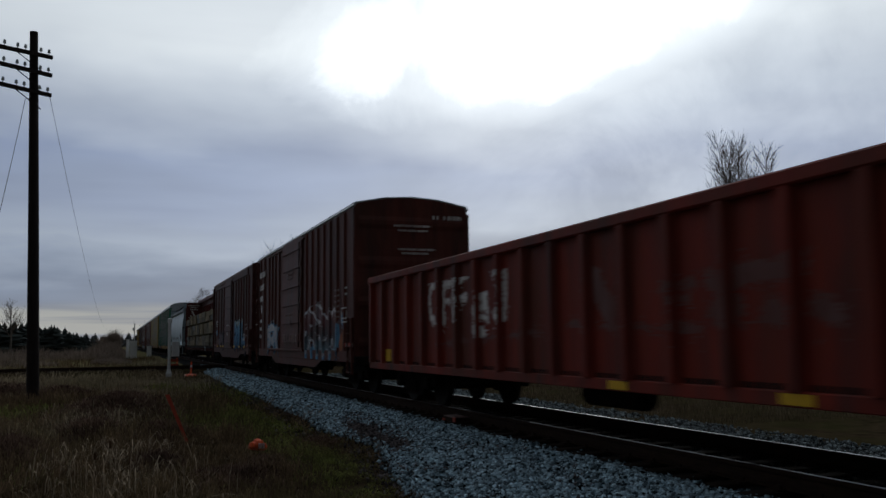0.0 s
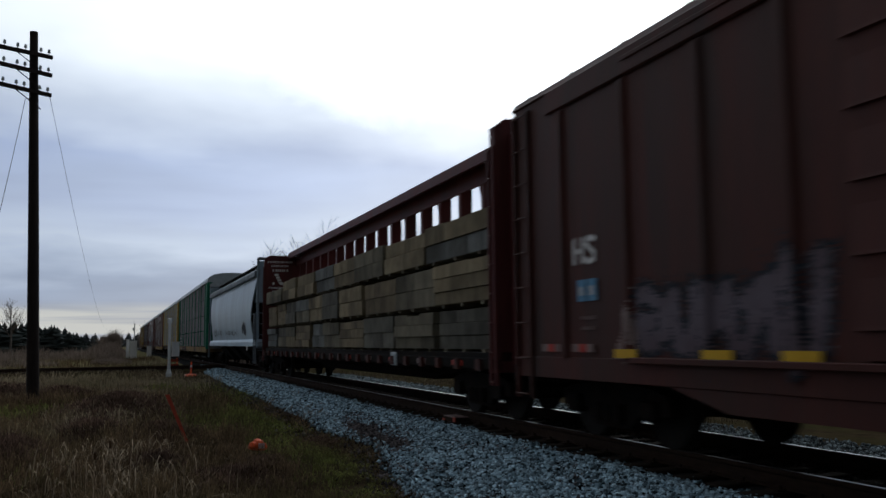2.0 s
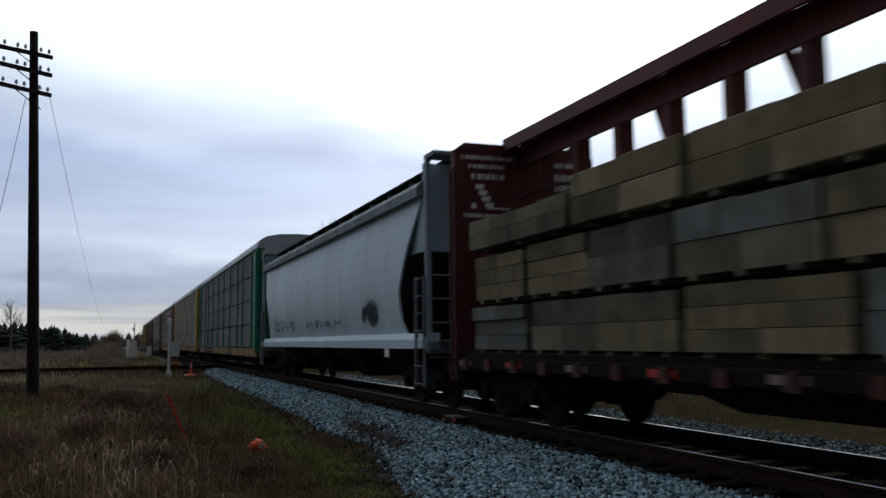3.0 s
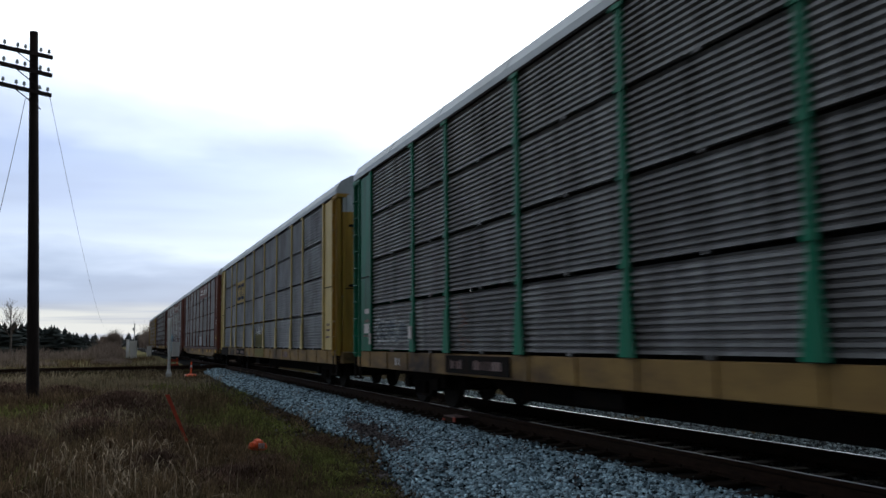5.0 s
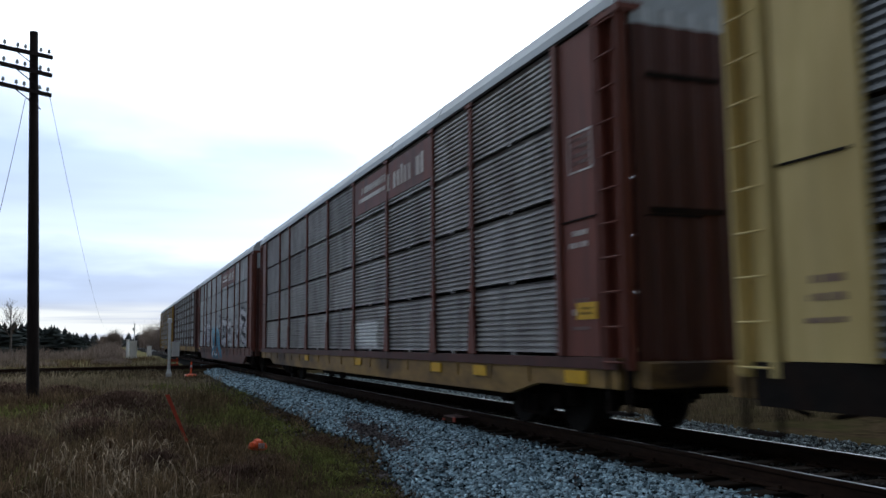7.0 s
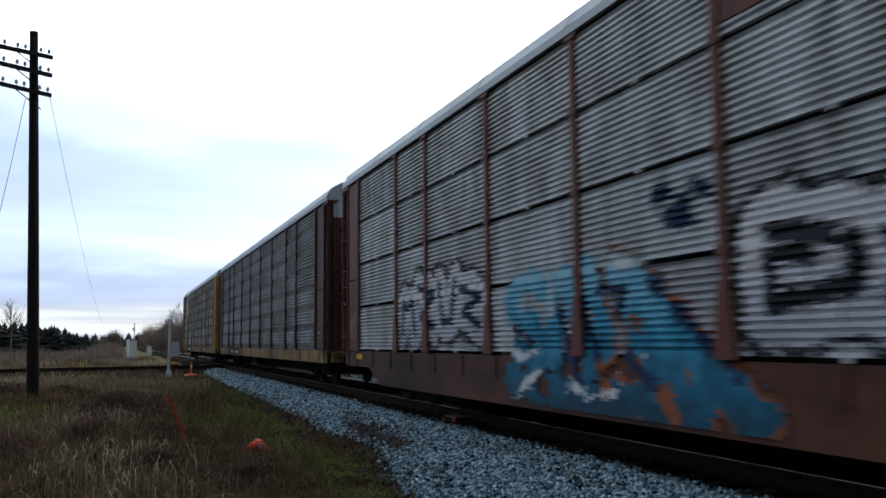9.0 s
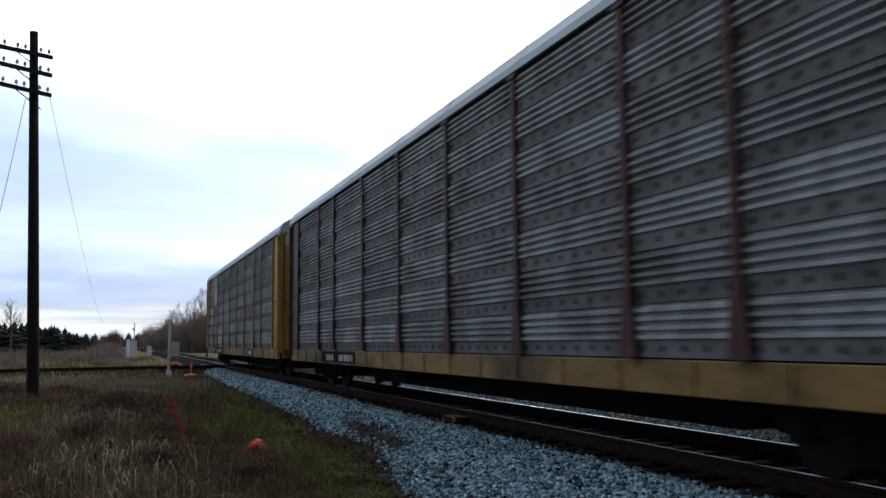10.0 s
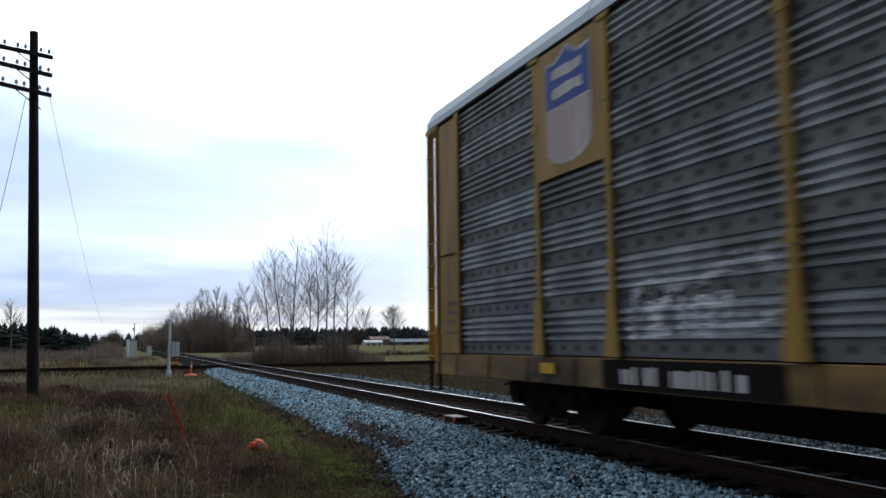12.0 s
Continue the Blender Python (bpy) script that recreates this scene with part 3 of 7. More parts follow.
def make_ground():
    xs = np.concatenate([-np.geomspace(3000, 16, 22), np.linspace(-15, 15, 101), np.geomspace(16, 3000, 22)])
    ys = np.concatenate([-np.geomspace(3000, 12, 14), np.linspace(-11, 70, 180), np.geomspace(72, 3000, 26)])
    gx, gy = np.meshgrid(xs, ys)
    verts = np.stack([gx, gy, ground_z(gx, gy)], -1).reshape(-1, 3)
    n, m = len(ys), len(xs)
    i = (np.arange(n - 1)[:, None] * m + np.arange(m - 1)).ravel()
    faces = np.stack([i, i + 1, i + m + 1, i + m], -1)
    ob = new("ground", raw_mesh("ground", verts, faces, M["soil"]))
    far = (np.abs(verts[faces[:, 0], 0]) > 24) | (verts[faces[:, 0], 1] > 70)
    ob.data.materials.append(M["field"])
    ob.data.polygons.foreach_set("material_index", far.astype(np.int32))
    tagged(ob, "damp brown and green winter turf beside the track", "ground", kind="structure")


def make_ballast():
    ys = np.concatenate([np.linspace(-14, 70, 260), np.geomspace(71, 900, 30)])
    u = np.linspace(0, 1, 42)
    e = edge(ys) + 0.12 * np.sin(ys * 2.1) + 0.08 * np.sin(ys * 5.3 + 1)
    gx = e[:, None] + (5.6 - e)[:, None] * u
    gy = np.repeat(ys[:, None], len(u), 1)
    gz = profile(np.abs(gx)) + rng.normal(0, 0.012, gx.shape)
    gz[:, 0] -= 0.05
    gz[:, -1] -= 0.05
    n, m = gx.shape
    i = (np.arange(n - 1)[:, None] * m + np.arange(m - 1)).ravel()
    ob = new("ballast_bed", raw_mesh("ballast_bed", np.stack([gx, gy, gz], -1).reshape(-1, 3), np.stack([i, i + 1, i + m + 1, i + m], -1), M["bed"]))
    tagged(ob, "near-black crushed stone bed under the railway track, gap shade in its colour", "ballast", kind="structure")
    # bed of the track that crosses on the level
    xs = np.linspace(-90, 90, 240)
    v = np.linspace(-2.6, 2.6, 14)
    gx, gv = np.meshgrid(xs, v, indexing="ij")
    gz = np.interp(np.abs(gv), [0, 1.5, 2.6], [-0.235, -0.235, -0.55]) + rng.normal(0, 0.012, gx.shape)
    n, m = gx.shape
    i = (np.arange(n - 1)[:, None] * m + np.arange(m - 1)).ravel()
    ob = new("crossing_ballast", raw_mesh("crossing_ballast", np.stack([gx, CROSS_Y + gv, gz], -1).reshape(-1, 3), np.stack([i, i + 1, i + m + 1, i + m], -1), M["soil"]))
    tagged(ob, "dirty stone bed of the crossing track", "ballast", kind="structure")


def scatter_stones(name, x, y, z, size, label, rock="stone"):
    """Angular stones, each a squashed and turned twelve-sided lump."""
    n = len(x)
    base = np.array([(1, 0.3, 0.2), (-1, -0.2, 0.3), (0.2, 1, -0.2), (-0.3, -1, 0.1), (0.5, 0.5, 0.75), (-0.5, 0.45, 0.8), (0.1, -0.6, 0.9), (0.1, 0.1, -0.9)])
    tri = np.array([(0, 2, 4), (2, 5, 4), (2, 1, 5), (1, 3, 6), (1, 6, 5), (5, 6, 4), (6, 0, 4), (3, 0, 6), (0, 7, 2), (2, 7, 1), (1, 7, 3), (3, 7, 0)])
    a = rng.uniform(0, 6.283, n)
    b = rng.normal(0, 0.5, n)
    v = base[None] * (1 + rng.uniform(-0.42, 0.42, (n, 8, 3))) * size[:, None, None] * rng.uniform(0.6, 1.15, (n, 1, 3))
    v = np.stack([v[..., 0] * np.cos(b)[:, None] - v[..., 2] * np.sin(b)[:, None], v[..., 1], v[..., 0] * np.sin(b)[:, None] + v[..., 2] * np.cos(b)[:, None]], -1)
    v = np.stack([v[..., 0] * np.cos(a)[:, None] - v[..., 1] * np.sin(a)[:, None], v[..., 0] * np.sin(a)[:, None] + v[..., 1] * np.cos(a)[:, None], v[..., 2]], -1)
    v += np.stack([x, y, z], -1)[:, None]
    f = tri[None] + (np.arange(n) * 8)[:, None, None]
    return tagged(new(name, raw_mesh(name, v.reshape(-1, 3), f.reshape(-1, 3), M[rock])), label, "gravel", kind="stuff")


def make_stones():
    y = np.exp(rng.uniform(np.log(5.5), np.log(62), 80000))
    x = edge(y) - 0.25 + np.abs(rng.normal(0, 0.03, len(y))) + rng.uniform(0, 1, len(y)) ** 0.9 * (-1.28 + rng.normal(0, 0.09, len(y)) - edge(y) + 0.25)
    size = (0.014 + 0.027 * rng.uniform(0, 1, len(y)) ** 1.7) * np.clip(y / 16, 1, 2.1)
    thin = rng.uniform(0, 1, len(y)) < np.clip((x - edge(y) + 0.28) / 0.42, 0.12, 1)
    x, y, size = x[thin], y[thin], size[thin]
    soiled = 1.25 * np.exp(-((x + 2.45 - 0.04 * (y - 16)) / 0.34) ** 2 - ((y - 16.0) / 3.2) ** 2) + 0.35 * np.sin(x * 5 + 2 * np.sin(y * 1.1)) * np.sin(y * 0.9) > rng.uniform(0.1, 0.85, len(y))
    soiled &= y < 30
    scatter_stones("soiled_gravel", x[soiled], y[soiled], profile(np.abs(x[soiled])) + 0.002, size[soiled] * 0.9, "dark earthy stones in a soiled stretch of the shoulder", "soiled_stone")
    x, y, size = x[~soiled], y[~soiled], size[~soiled]
    scatter_stones("gravel_shoulder", x, y, profile(np.abs(x)) + 0.006, size, "loose blue-grey crushed stones on the track shoulder")
    y = np.exp(rng.uniform(np.log(6), np.log(70), 18000))
    x = rng.uniform(1.35, 5.55, len(y))
    scatter_stones("gravel_far_side", x, y, profile(np.abs(x)) + 0.006, rng.uniform(0.025, 0.045, len(y)) * np.clip(y / 16, 1, 2.0), "loose grey crushed stones beyond the rails, the train's shade in their colour", "far_stone")
    y = np.exp(rng.uniform(np.log(6), np.log(40), 6000))
    x = rng.uniform(-0.7, 0.7, len(y))
    scatter_stones("gravel_between_rails", x, y, np.full(len(y), -0.215), rng.uniform(0.02, 0.035, len(y)), "dark grey stones between the rails", "dark_stone")


RAIL = [(-0.076, -0.185), (0.076, -0.185), (0.076, -0.172), (0.012, -0.155), (0.009, -0.06), (0.034, -0.045), (0.037, -0.012), (0.028, -0.002), (-0.028, -0.002), (-0.037, -0.012), (-0.034, -0.045), (-0.009, -0.06), (-0.012, -0.155), (-0.076, -0.172)]


def make_track():
    track = thing("railway_track", (0, 0, 0), "main railway track with polished rails on dark wooden ties", "railway track", kind="structure")
    for x in (-0.755, 0.755):
        r = part("rail", Geo().prism([(u + x, w) for u, w in RAIL], -16, 900), M["rail_side"], track, "rusty rail with a bright worn head")
        part("running_surface", Geo().box(x - 0.021, x + 0.021, -16, 900, -0.004, 0.0, 0.0015), M["rail_top"], r)
    tie = Geo().box(-1.3, 1.3, -0.115, 0.115, -0.36, -0.186, 0.012).mesh("tie", M["tie"])
    clip = Geo()
    for x in (-0.755, 0.755):
        clip.box(x - 0.19, x + 0.19, -0.09, 0.09, -0.187, -0.172, 0.004)
        for s in (-1, 1):
            clip.box(x + s * 0.11 - 0.015, x + s * 0.11 + 0.015, -0.05, -0.02, -0.175, -0.135, 0.004)
    clip = clip.mesh("tie_plate", M["rail_side"])
    y, k = -8.0, 0
    while y < 75:
        o = part("tie", tie, None, track, at=(random.uniform(-0.05, 0.05), y, random.uniform(-0.008, 0.006)))
        o.rotation_euler.z = random.uniform(-0.02, 0.02)
        if y < 34:
            part("tie_plate", clip, None, track, at=(0, y, 0))
        y += 0.535
    cross = thing("crossing_track", (0, CROSS_Y, 0), "second railway track crossing the main line on the level", "railway track", kind="structure")
    for v in (-0.755, 0.755):
        for a, b in ((-95, -0.86), (-0.65, 0.65), (0.86, 95)):
            r = part("rail", Geo().prism([(u + v, w - 0.003) for u, w in RAIL], a, b, "x"), M["rail_side"], cross, "dull rusty rail")
            part("running_surface", Geo().box(a, b, v - 0.026, v + 0.026, -0.007, -0.004, 0.001), M["rail_side"], r)
    tie2 = Geo().box(-0.115, 0.115, -1.3, 1.3, -0.36, -0.19, 0.012).mesh("tie", M["tie"])
    for k in range(-60, 61):
        if abs(k * 0.56) > 1.6:
            part("tie", tie2, None, cross, at=(k * 0.56, random.uniform(-0.05, 0.05), 0))


def blades(name, x, y, h, w, mat, label, lean=0.35, category="grass"):
    n = len(x)
    z = ground_z(x, y)
    a = rng.uniform(0, 6.283, n)
    t = rng.uniform(0, 6.283, n)
    d = h * np.abs(rng.normal(0, lean, n))
    ux, uy = np.cos(a) * w / 2, np.sin(a) * w / 2
    tx, ty = x + np.cos(t) * d, y + np.sin(t) * d
    mx, my = x + np.cos(t) * d * 0.35, y + np.sin(t) * d * 0.35
    top = z + h * np.clip(1 - 0.4 * (d / h) ** 2, 0.25, 1)
    v = np.stack([np.stack([x - ux, y - uy, z - 0.02], -1), np.stack([x + ux, y + uy, z - 0.02], -1),
                  np.stack([mx + ux * 0.8, my + uy * 0.8, z + h * 0.55], -1), np.stack([mx - ux * 0.8, my - uy * 0.8, z + h * 0.55], -1),
                  np.stack([tx + ux * 0.15, ty + uy * 0.15, top], -1), np.stack([tx - ux * 0.15, ty - uy * 0.15, top], -1)], 1)
    f = np.array([(0, 1, 2, 3), (3, 2, 4, 5)])[None] + (np.arange(n) * 6)[:, None, None]
    return tagged(new(name, raw_mesh(name, v.reshape(-1, 3), f.reshape(-1, 4), mat)), label, category, kind="stuff")


def patches(x, y):
    return np.sin(x * 1.1 + 1.7 * np.sin(y * 0.31)) + np.sin(y * 0.55 + 1.3 * np.sin(x * 0.8))


def tufts(n, y0, y1, reach, per, spread):
    """Clump centres over the road side, and the blades round each."""
    y = np.exp(rng.uniform(np.log(y0), np.log(y1), n))
    x = -7 + rng.uniform(-reach, reach, n) * (y + 3)
    keep = (x < edge(y) - 0.05 + rng.normal(0, 0.18, n)) & (x > -34)
    x, y = np.repeat(x[keep], per), np.repeat(y[keep], per)
    k = np.clip(y / 14, 0.7, 2.5)
    return x + rng.normal(0, spread, len(x)) * k, y + rng.normal(0, spread, len(x)) * k


def arcs(name, x, y, h, reach, w, mat, label, category="grass", heading=None):
    """Thin stems that rise, bend over and hang: three pieces each."""
    n = len(x)
    z = ground_z(x, y)
    t = rng.uniform(0, 6.283, n) if heading is None else heading + rng.normal(0, 0.7, n)
    dx, dy = np.cos(t) * reach, np.sin(t) * reach
    ux, uy = -np.sin(t) * w / 2, np.cos(t) * w / 2
    rows = []
    for along, up, wide in ((0.0, -0.05, 1.0), (0.22, 0.62, 0.9), (0.62, 1.0, 0.7), (1.0, 0.72, 0.2)):
        px, py, pz = x + dx * along, y + dy * along, z + h * up
        rows += [np.stack([px - ux * wide, py - uy * wide, pz], -1), np.stack([px + ux * wide, py + uy * wide, pz], -1)]
    v = np.stack(rows, 1)
    f = np.array([(0, 1, 3, 2), (2, 3, 5, 4), (4, 5, 7, 6)])[None] + (np.arange(n) * 8)[:, None, None]
    return tagged(new(name, raw_mesh(name, v.reshape(-1, 3), f.reshape(-1, 4), mat)), label, category, kind="stuff")


LUSH = ((-3.75, 21.5, 0.75, 4.2), (-3.85, 12.3, 0.5, 2.4), (-9.4, 25.5, 1.3, 2.6), (-5.1, 20.8, 0.5, 1.3), (-3.0, 33.0, 0.7, 6.0), (-4.4, 16.6, 0.35, 1.1), (-5.0, 37.0, 1.2, 3.0))


def lush(x, y):
    """How green the turf is at a place."""
    g = 0.0
    for cx, cy, rx, ry in LUSH:
        g = g + np.exp(-((x - cx) / rx) ** 2 - ((y - cy) / ry) ** 2)
    return g


def make_grass():
    # tussocks, short green turf and a flattened brown mat
    for per, num, spread in ((22, 6400, 0.09), (7, 12000, 0.3)):
        x, y = tufts(num, 5, 52, 0.42, per, spread)
        size = np.repeat(rng.uniform(0.35, 1.3, len(x) // per + 1) ** 1.3, per)[:len(x)]
        heading = np.repeat(rng.uniform(0, 6.283, len(x) // per + 1), per)[:len(x)]
        g = lush(x, y) + 0.16 * patches(x, y) + rng.normal(0, 0.14, len(x)) > 0.42
        grow = np.clip(y / 14, 0.8, 2.0)
        near_track = np.clip((edge(y) - x) / 1.4, 0.5, 1)
        arcs("green_grass", x[g], y[g], rng.uniform(0.04, 0.13, g.sum()) * size[g] * grow[g] * near_track[g], rng.uniform(0.03, 0.14, g.sum()) * grow[g], 0.008 * grow[g], M["green_grass"], "short damp green grass beside the gravel")
        b = ~g
        pale = patches(x * 0.8 + 3, y * 0.7) + rng.normal(0, 0.5, len(x)) > 1.5 - np.clip((y - 24) / 14, 0, 1.4)
        for pick, mat, lab in ((b & ~pale, "grass", "withered brown and olive winter grass"), (b & pale, "dry", "pale dry winter grass laid over by the wind")):
            arcs("brown_grass", x[pick], y[pick], rng.uniform(0.05, 0.24, pick.sum()) * size[pick] * np.clip(grow[pick], 0.8, 1.4) * near_track[pick], rng.uniform(0.05, 0.3, pick.sum()) * np.clip(grow[pick], 0.8, 1.5), 0.007 * grow[pick], M[mat], lab, heading=heading[pick])
    n = 26000
    y = np.exp(rng.uniform(np.log(16), np.log(120), n))
    x = 5.5 + rng.uniform(0, 1, n) ** 1.4 * (y * 0.8 + 4)
    ok = np.abs(y - CROSS_Y) > 2.6
    x, y = x[ok], y[ok]
    blades("field_grass", x, y, rng.uniform(0.06, 0.26, len(x)), 0.010 * np.clip(y / 14, 1, 4), M["weeds"], "rough brown grass beyond the track", 0.4)
    n = 26000
    y = rng.uniform(57, 130, n)
    x = rng.uniform(-60, -2.6, n)
    far_dry = patches(x * 0.25, y * 0.3) > 0.1
    for pick, mat in ((far_dry, "dry"), (~far_dry, "grass")):
        blades("verge_grass", x[pick], y[pick], rng.uniform(0.12, 0.55, pick.sum()), 0.04, M[mat], "rough brown grass behind the crossing track", 0.5)
    n = 9000
    x, y = rng.uniform(-34, -3.4, n), rng.uniform(49.5, 53.4, n)
    blades("crossing_verge_grass", x, y, rng.uniform(0.10, 0.34, n), 0.022, M["dry"], "pale dry grass along the crossing track", 0.5)
    # tall withered growth round the pole and along the crossing track
    for bx, by, rx, ry, hh, num, mat in ((-10.5, 28.5, 3.6, 2.4, 0.6, 5200, "grass"), (-9.5, 42, 5.5, 4.5, 0.5, 6500, "dry"), (-5.3, 42, 2.4, 4.5, 0.36, 4200, "dry"), (-19, 42, 7, 6, 0.55, 5500, "dry"), (-6.6, 33.5, 2.2, 2.6, 0.4, 3600, "dry")):
        r, a = np.abs(rng.normal(0, 0.6, num)), rng.uniform(0, 6.283, num)
        blades("withered_growth", bx + rx * r * np.cos(a), by + ry * r * np.sin(a), hh * rng.uniform(0.25, 1.1, num), 0.016, M[mat], "tall withered brown weeds", 0.6, "weeds")
    # stray stones where gravel thins out into the grass
    y = np.exp(rng.uniform(np.log(7), np.log(45), 2600))
    x = edge(y) - np.abs(rng.normal(0, 0.3, len(y))) * np.clip(y / 12, 0.8, 1.5)
    scatter_stones("stray_stones", x, y, ground_z(x, y) + 0.012, rng.uniform(0.012, 0.034, len(y)) * np.clip(y / 16, 1, 1.6), "stray stones at the edge of the grass", "soiled_stone")
    # dead reeds and straw
    n = 620
    c = rng.integers(0, 110, n)
    cx, cy = rng.normal(-7.1, 0.65, 110), rng.uniform(9.4, 17.2, 110)
    arcs("dead_straw", cx[c] + rng.normal(0, 0.14, n), cy[c] + rng.normal(0, 0.2, n), rng.uniform(0.06, 0.36, n), rng.uniform(0.05, 0.4, n), 0.011, M["straw"], "tangle of bleached broken reed straw", "reeds")
    n = 200
    blades("thin_reeds", rng.normal(-7.0, 0.8, n), rng.uniform(9, 17, n), rng.uniform(0.2, 0.5, n), 0.007, M["straw"], "thin scattered dead reed stems", 0.5, "reeds")
    n = 26
    arcs("broken_reeds", rng.uniform(-8.4, -5.9, n), rng.uniform(9.5, 19.5, n), rng.uniform(0.05, 0.14, n), rng.uniform(0.4, 0.9, n), 0.022, M["straw"], "broken pale reed stalks lying across the grass", "reeds", heading=0.3)
    # bramble mounds: tangled arching canes
    for i, (bx, by, rx, ry, hh, num) in enumerate(((-6.9, 25.0, 2.3, 3.4, 0.36, 12000), (-6.0, 19.6, 1.0, 2.0, 0.28, 4200), (-7.4, 20.0, 0.9, 1.8, 0.34, 3600), (-11.5, 36, 3.6, 3.5, 0.7, 3600), (-8.6, 31, 1.8, 2.4, 0.45, 4200), (-8.7, 16.8, 1.0, 2.2, 0.32, 4200), (-5.4, 12.8, 0.9, 1.8, 0.22, 4200), (-6.3, 15.0, 0.6, 1.2, 0.28, 1900), (-4.75, 14.0, 0.35, 1.1, 0.16, 1500), (-3.3, 16.6, 0.45, 1.6, 0.12, 1500), (-10.2, 21.5, 1.0, 1.6, 0.4, 2200))):
        r = np.abs(rng.normal(0, 0.55, num))
        a = rng.uniform(0, 6.283, num)
        r = r * (1 + 0.3 * np.sin(a * 3 + i) + 0.2 * np.sin(a * 7))
        arcs("bramble", bx + rx * r * np.cos(a), by + ry * r * np.sin(a), hh * np.clip(1.1 - r * 0.6, 0.2, 1.1) * rng.uniform(0.2, 1.1, num), hh * rng.uniform(0.3, 1.5, num), 0.009 * max(1, by / 16), M["bramble"], "low mound of dark dead bramble stems", "bramble")


def make_cattail(x, y, h, tilt):
    z = float(ground_z(np.array(x), np.array(y)))
    t = thing("cattail", (x, y, z - 0.03), "dead cattail with a dark brown seed head", "cattail", "cattails in the ditch")
    part("stem", Geo().tube([(0, 0, 0), (tilt * 0.4, 0, h * 0.5), (tilt, 0, h)], [0.006, 0.005, 0.003], 5), M["straw"], t)
    part("seed_head", Geo().lathe([(0.004, h * 0.72), (0.016, h * 0.74), (0.018, h * 0.8), (0.016, h * 0.9), (0.003, h * 0.92)], "z", (tilt * 0.75, 0, 0), 8), M["cattail"], t)


make_ground()
make_ballast()
make_track()
make_stones()
make_grass()
for cx, cy, ch, ct in ((-7.24, 12.9, 0.55, 0.02), (-7.02, 14.6, 0.6, -0.03)):
    make_cattail(cx, cy, ch, ct)

# ---- the train ----
SPEED = 21.2847   # metres a second, towards the eye
WHEEL_R = 0.457
SIDE = 1.6
wagons, wheelsets = [], []   # (thing, place along the track at the start), (wheelset, place on its bogie)

wheelset_mesh = Geo().lathe([(0.07, -0.95), (0.07, -0.84), (0.12, -0.83), (0.12, -0.80), (0.44, -0.80), (WHEEL_R, -0.795), (WHEEL_R, -0.72), (0.485, -0.70), (0.485, -0.685), (0.40, -0.68), (0.37, -0.72), (0.16, -0.72), (0.09, -0.66),
                             (0.09, 0.66), (0.16, 0.72), (0.37, 0.72), (0.40, 0.68), (0.485, 0.685), (0.485, 0.70), (WHEEL_R, 0.72), (WHEEL_R, 0.795), (0.44, 0.80), (0.12, 0.80), (0.12, 0.83), (0.07, 0.84), (0.07, 0.95)], "x", (0, 0, 0), 28).mesh("wheelset", M["wheel"])


def bogie_geo():
    g = Geo()
    for s in (-1, 1):
        x = s * 1.0
        outline = [(-1.25, 0.42), (-1.22, 0.62), (-0.95, 0.70), (-0.55, 0.74), (0.55, 0.74), (0.95, 0.70), (1.22, 0.62), (1.25, 0.42), (1.0, 0.38), (0.62, 0.42), (0.42, 0.20), (-0.42, 0.20), (-0.62, 0.42), (-1.0, 0.38)]
        g.prism(outline, x - 0.06, x + 0.06, "x")
        for a in (-0.22, 0, 0.22):
            g.lathe([(0.09, 0.26), (0.09, 0.5)], "z", (x + s * 0.09, a, 0), 8)
        for a in (-0.88, 0.88):
            g.box(x - 0.02, x + s * 0.14 if s > 0 else x + 0.02, a - 0.13, a + 0.13, 0.34, 0.58, 0.03) if s > 0 else g.box(x - 0.14, x + 0.02, a - 0.13, a + 0.13, 0.34, 0.58, 0.03)
    g.box(-1.05, 1.05, -0.2, 0.2, 0.42, 0.74, 0.03)
    g.box(-0.9, 0.9, -0.42, -0.34, 0.3, 0.44, 0.02).box(-0.9, 0.9, 0.34, 0.42, 0.3, 0.44, 0.02)
    return g


bogie_mesh = bogie_geo().mesh("bogie", M["steel"])


def add_bogies(w, half):
    for y in (-half, half):
        b = part("bogie", bogie_mesh, None, w, "grimy black cast steel bogie", at=(0, y, 0))
        for a in (-0.88, 0.88):
            ws = part("wheelset", wheelset_mesh, None, b, "worn steel wheels on an axle", at=(0, a, WHEEL_R))
            wheelsets.append((ws, (0, a, WHEEL_R)))


def add_couplers(w, half, reach, z=0.86):
    for s in (-1, 1):
        g = Geo().box(-0.11, 0.11, min(s * (half - 0.9), s * reach), max(s * (half - 0.9), s * reach), z - 0.11, z + 0.11, 0.02)
        g.box(-0.17, 0.15, s * reach - 0.16, s * reach + 0.16, z - 0.15, z + 0.15, 0.03)
        part("coupler", g, M["steel"], w)
        part("air_hose", Geo().tube([(0.32, s * (half - 0.1), z - 0.1), (0.3, s * (half + 0.25), z - 0.3), (0.24, s * reach, z - 0.42)], 0.03, 6), M["steel"], w)


def ladder(w, x, y0, y1, z0, z1, n, mat, name="ladder"):
    g = Geo()
    g.box(x - 0.03, x + 0.03, y0 - 0.025, y0 + 0.025, z0, z1, 0.006).box(x - 0.03, x + 0.03, y1 - 0.025, y1 + 0.025, z0, z1, 0.006)
    out = -0.05 if x < 0 else 0.05
    for i in range(n):
        z = z0 + 0.06 + (z1 - z0 - 0.12) * i / (n - 1)
        g.tube([(x, y0, z), (x + out, y0 + 0.03, z), (x + out, y1 - 0.03, z), (x, y1, z)], 0.012, 6)
    return part(name, g, mat, w)


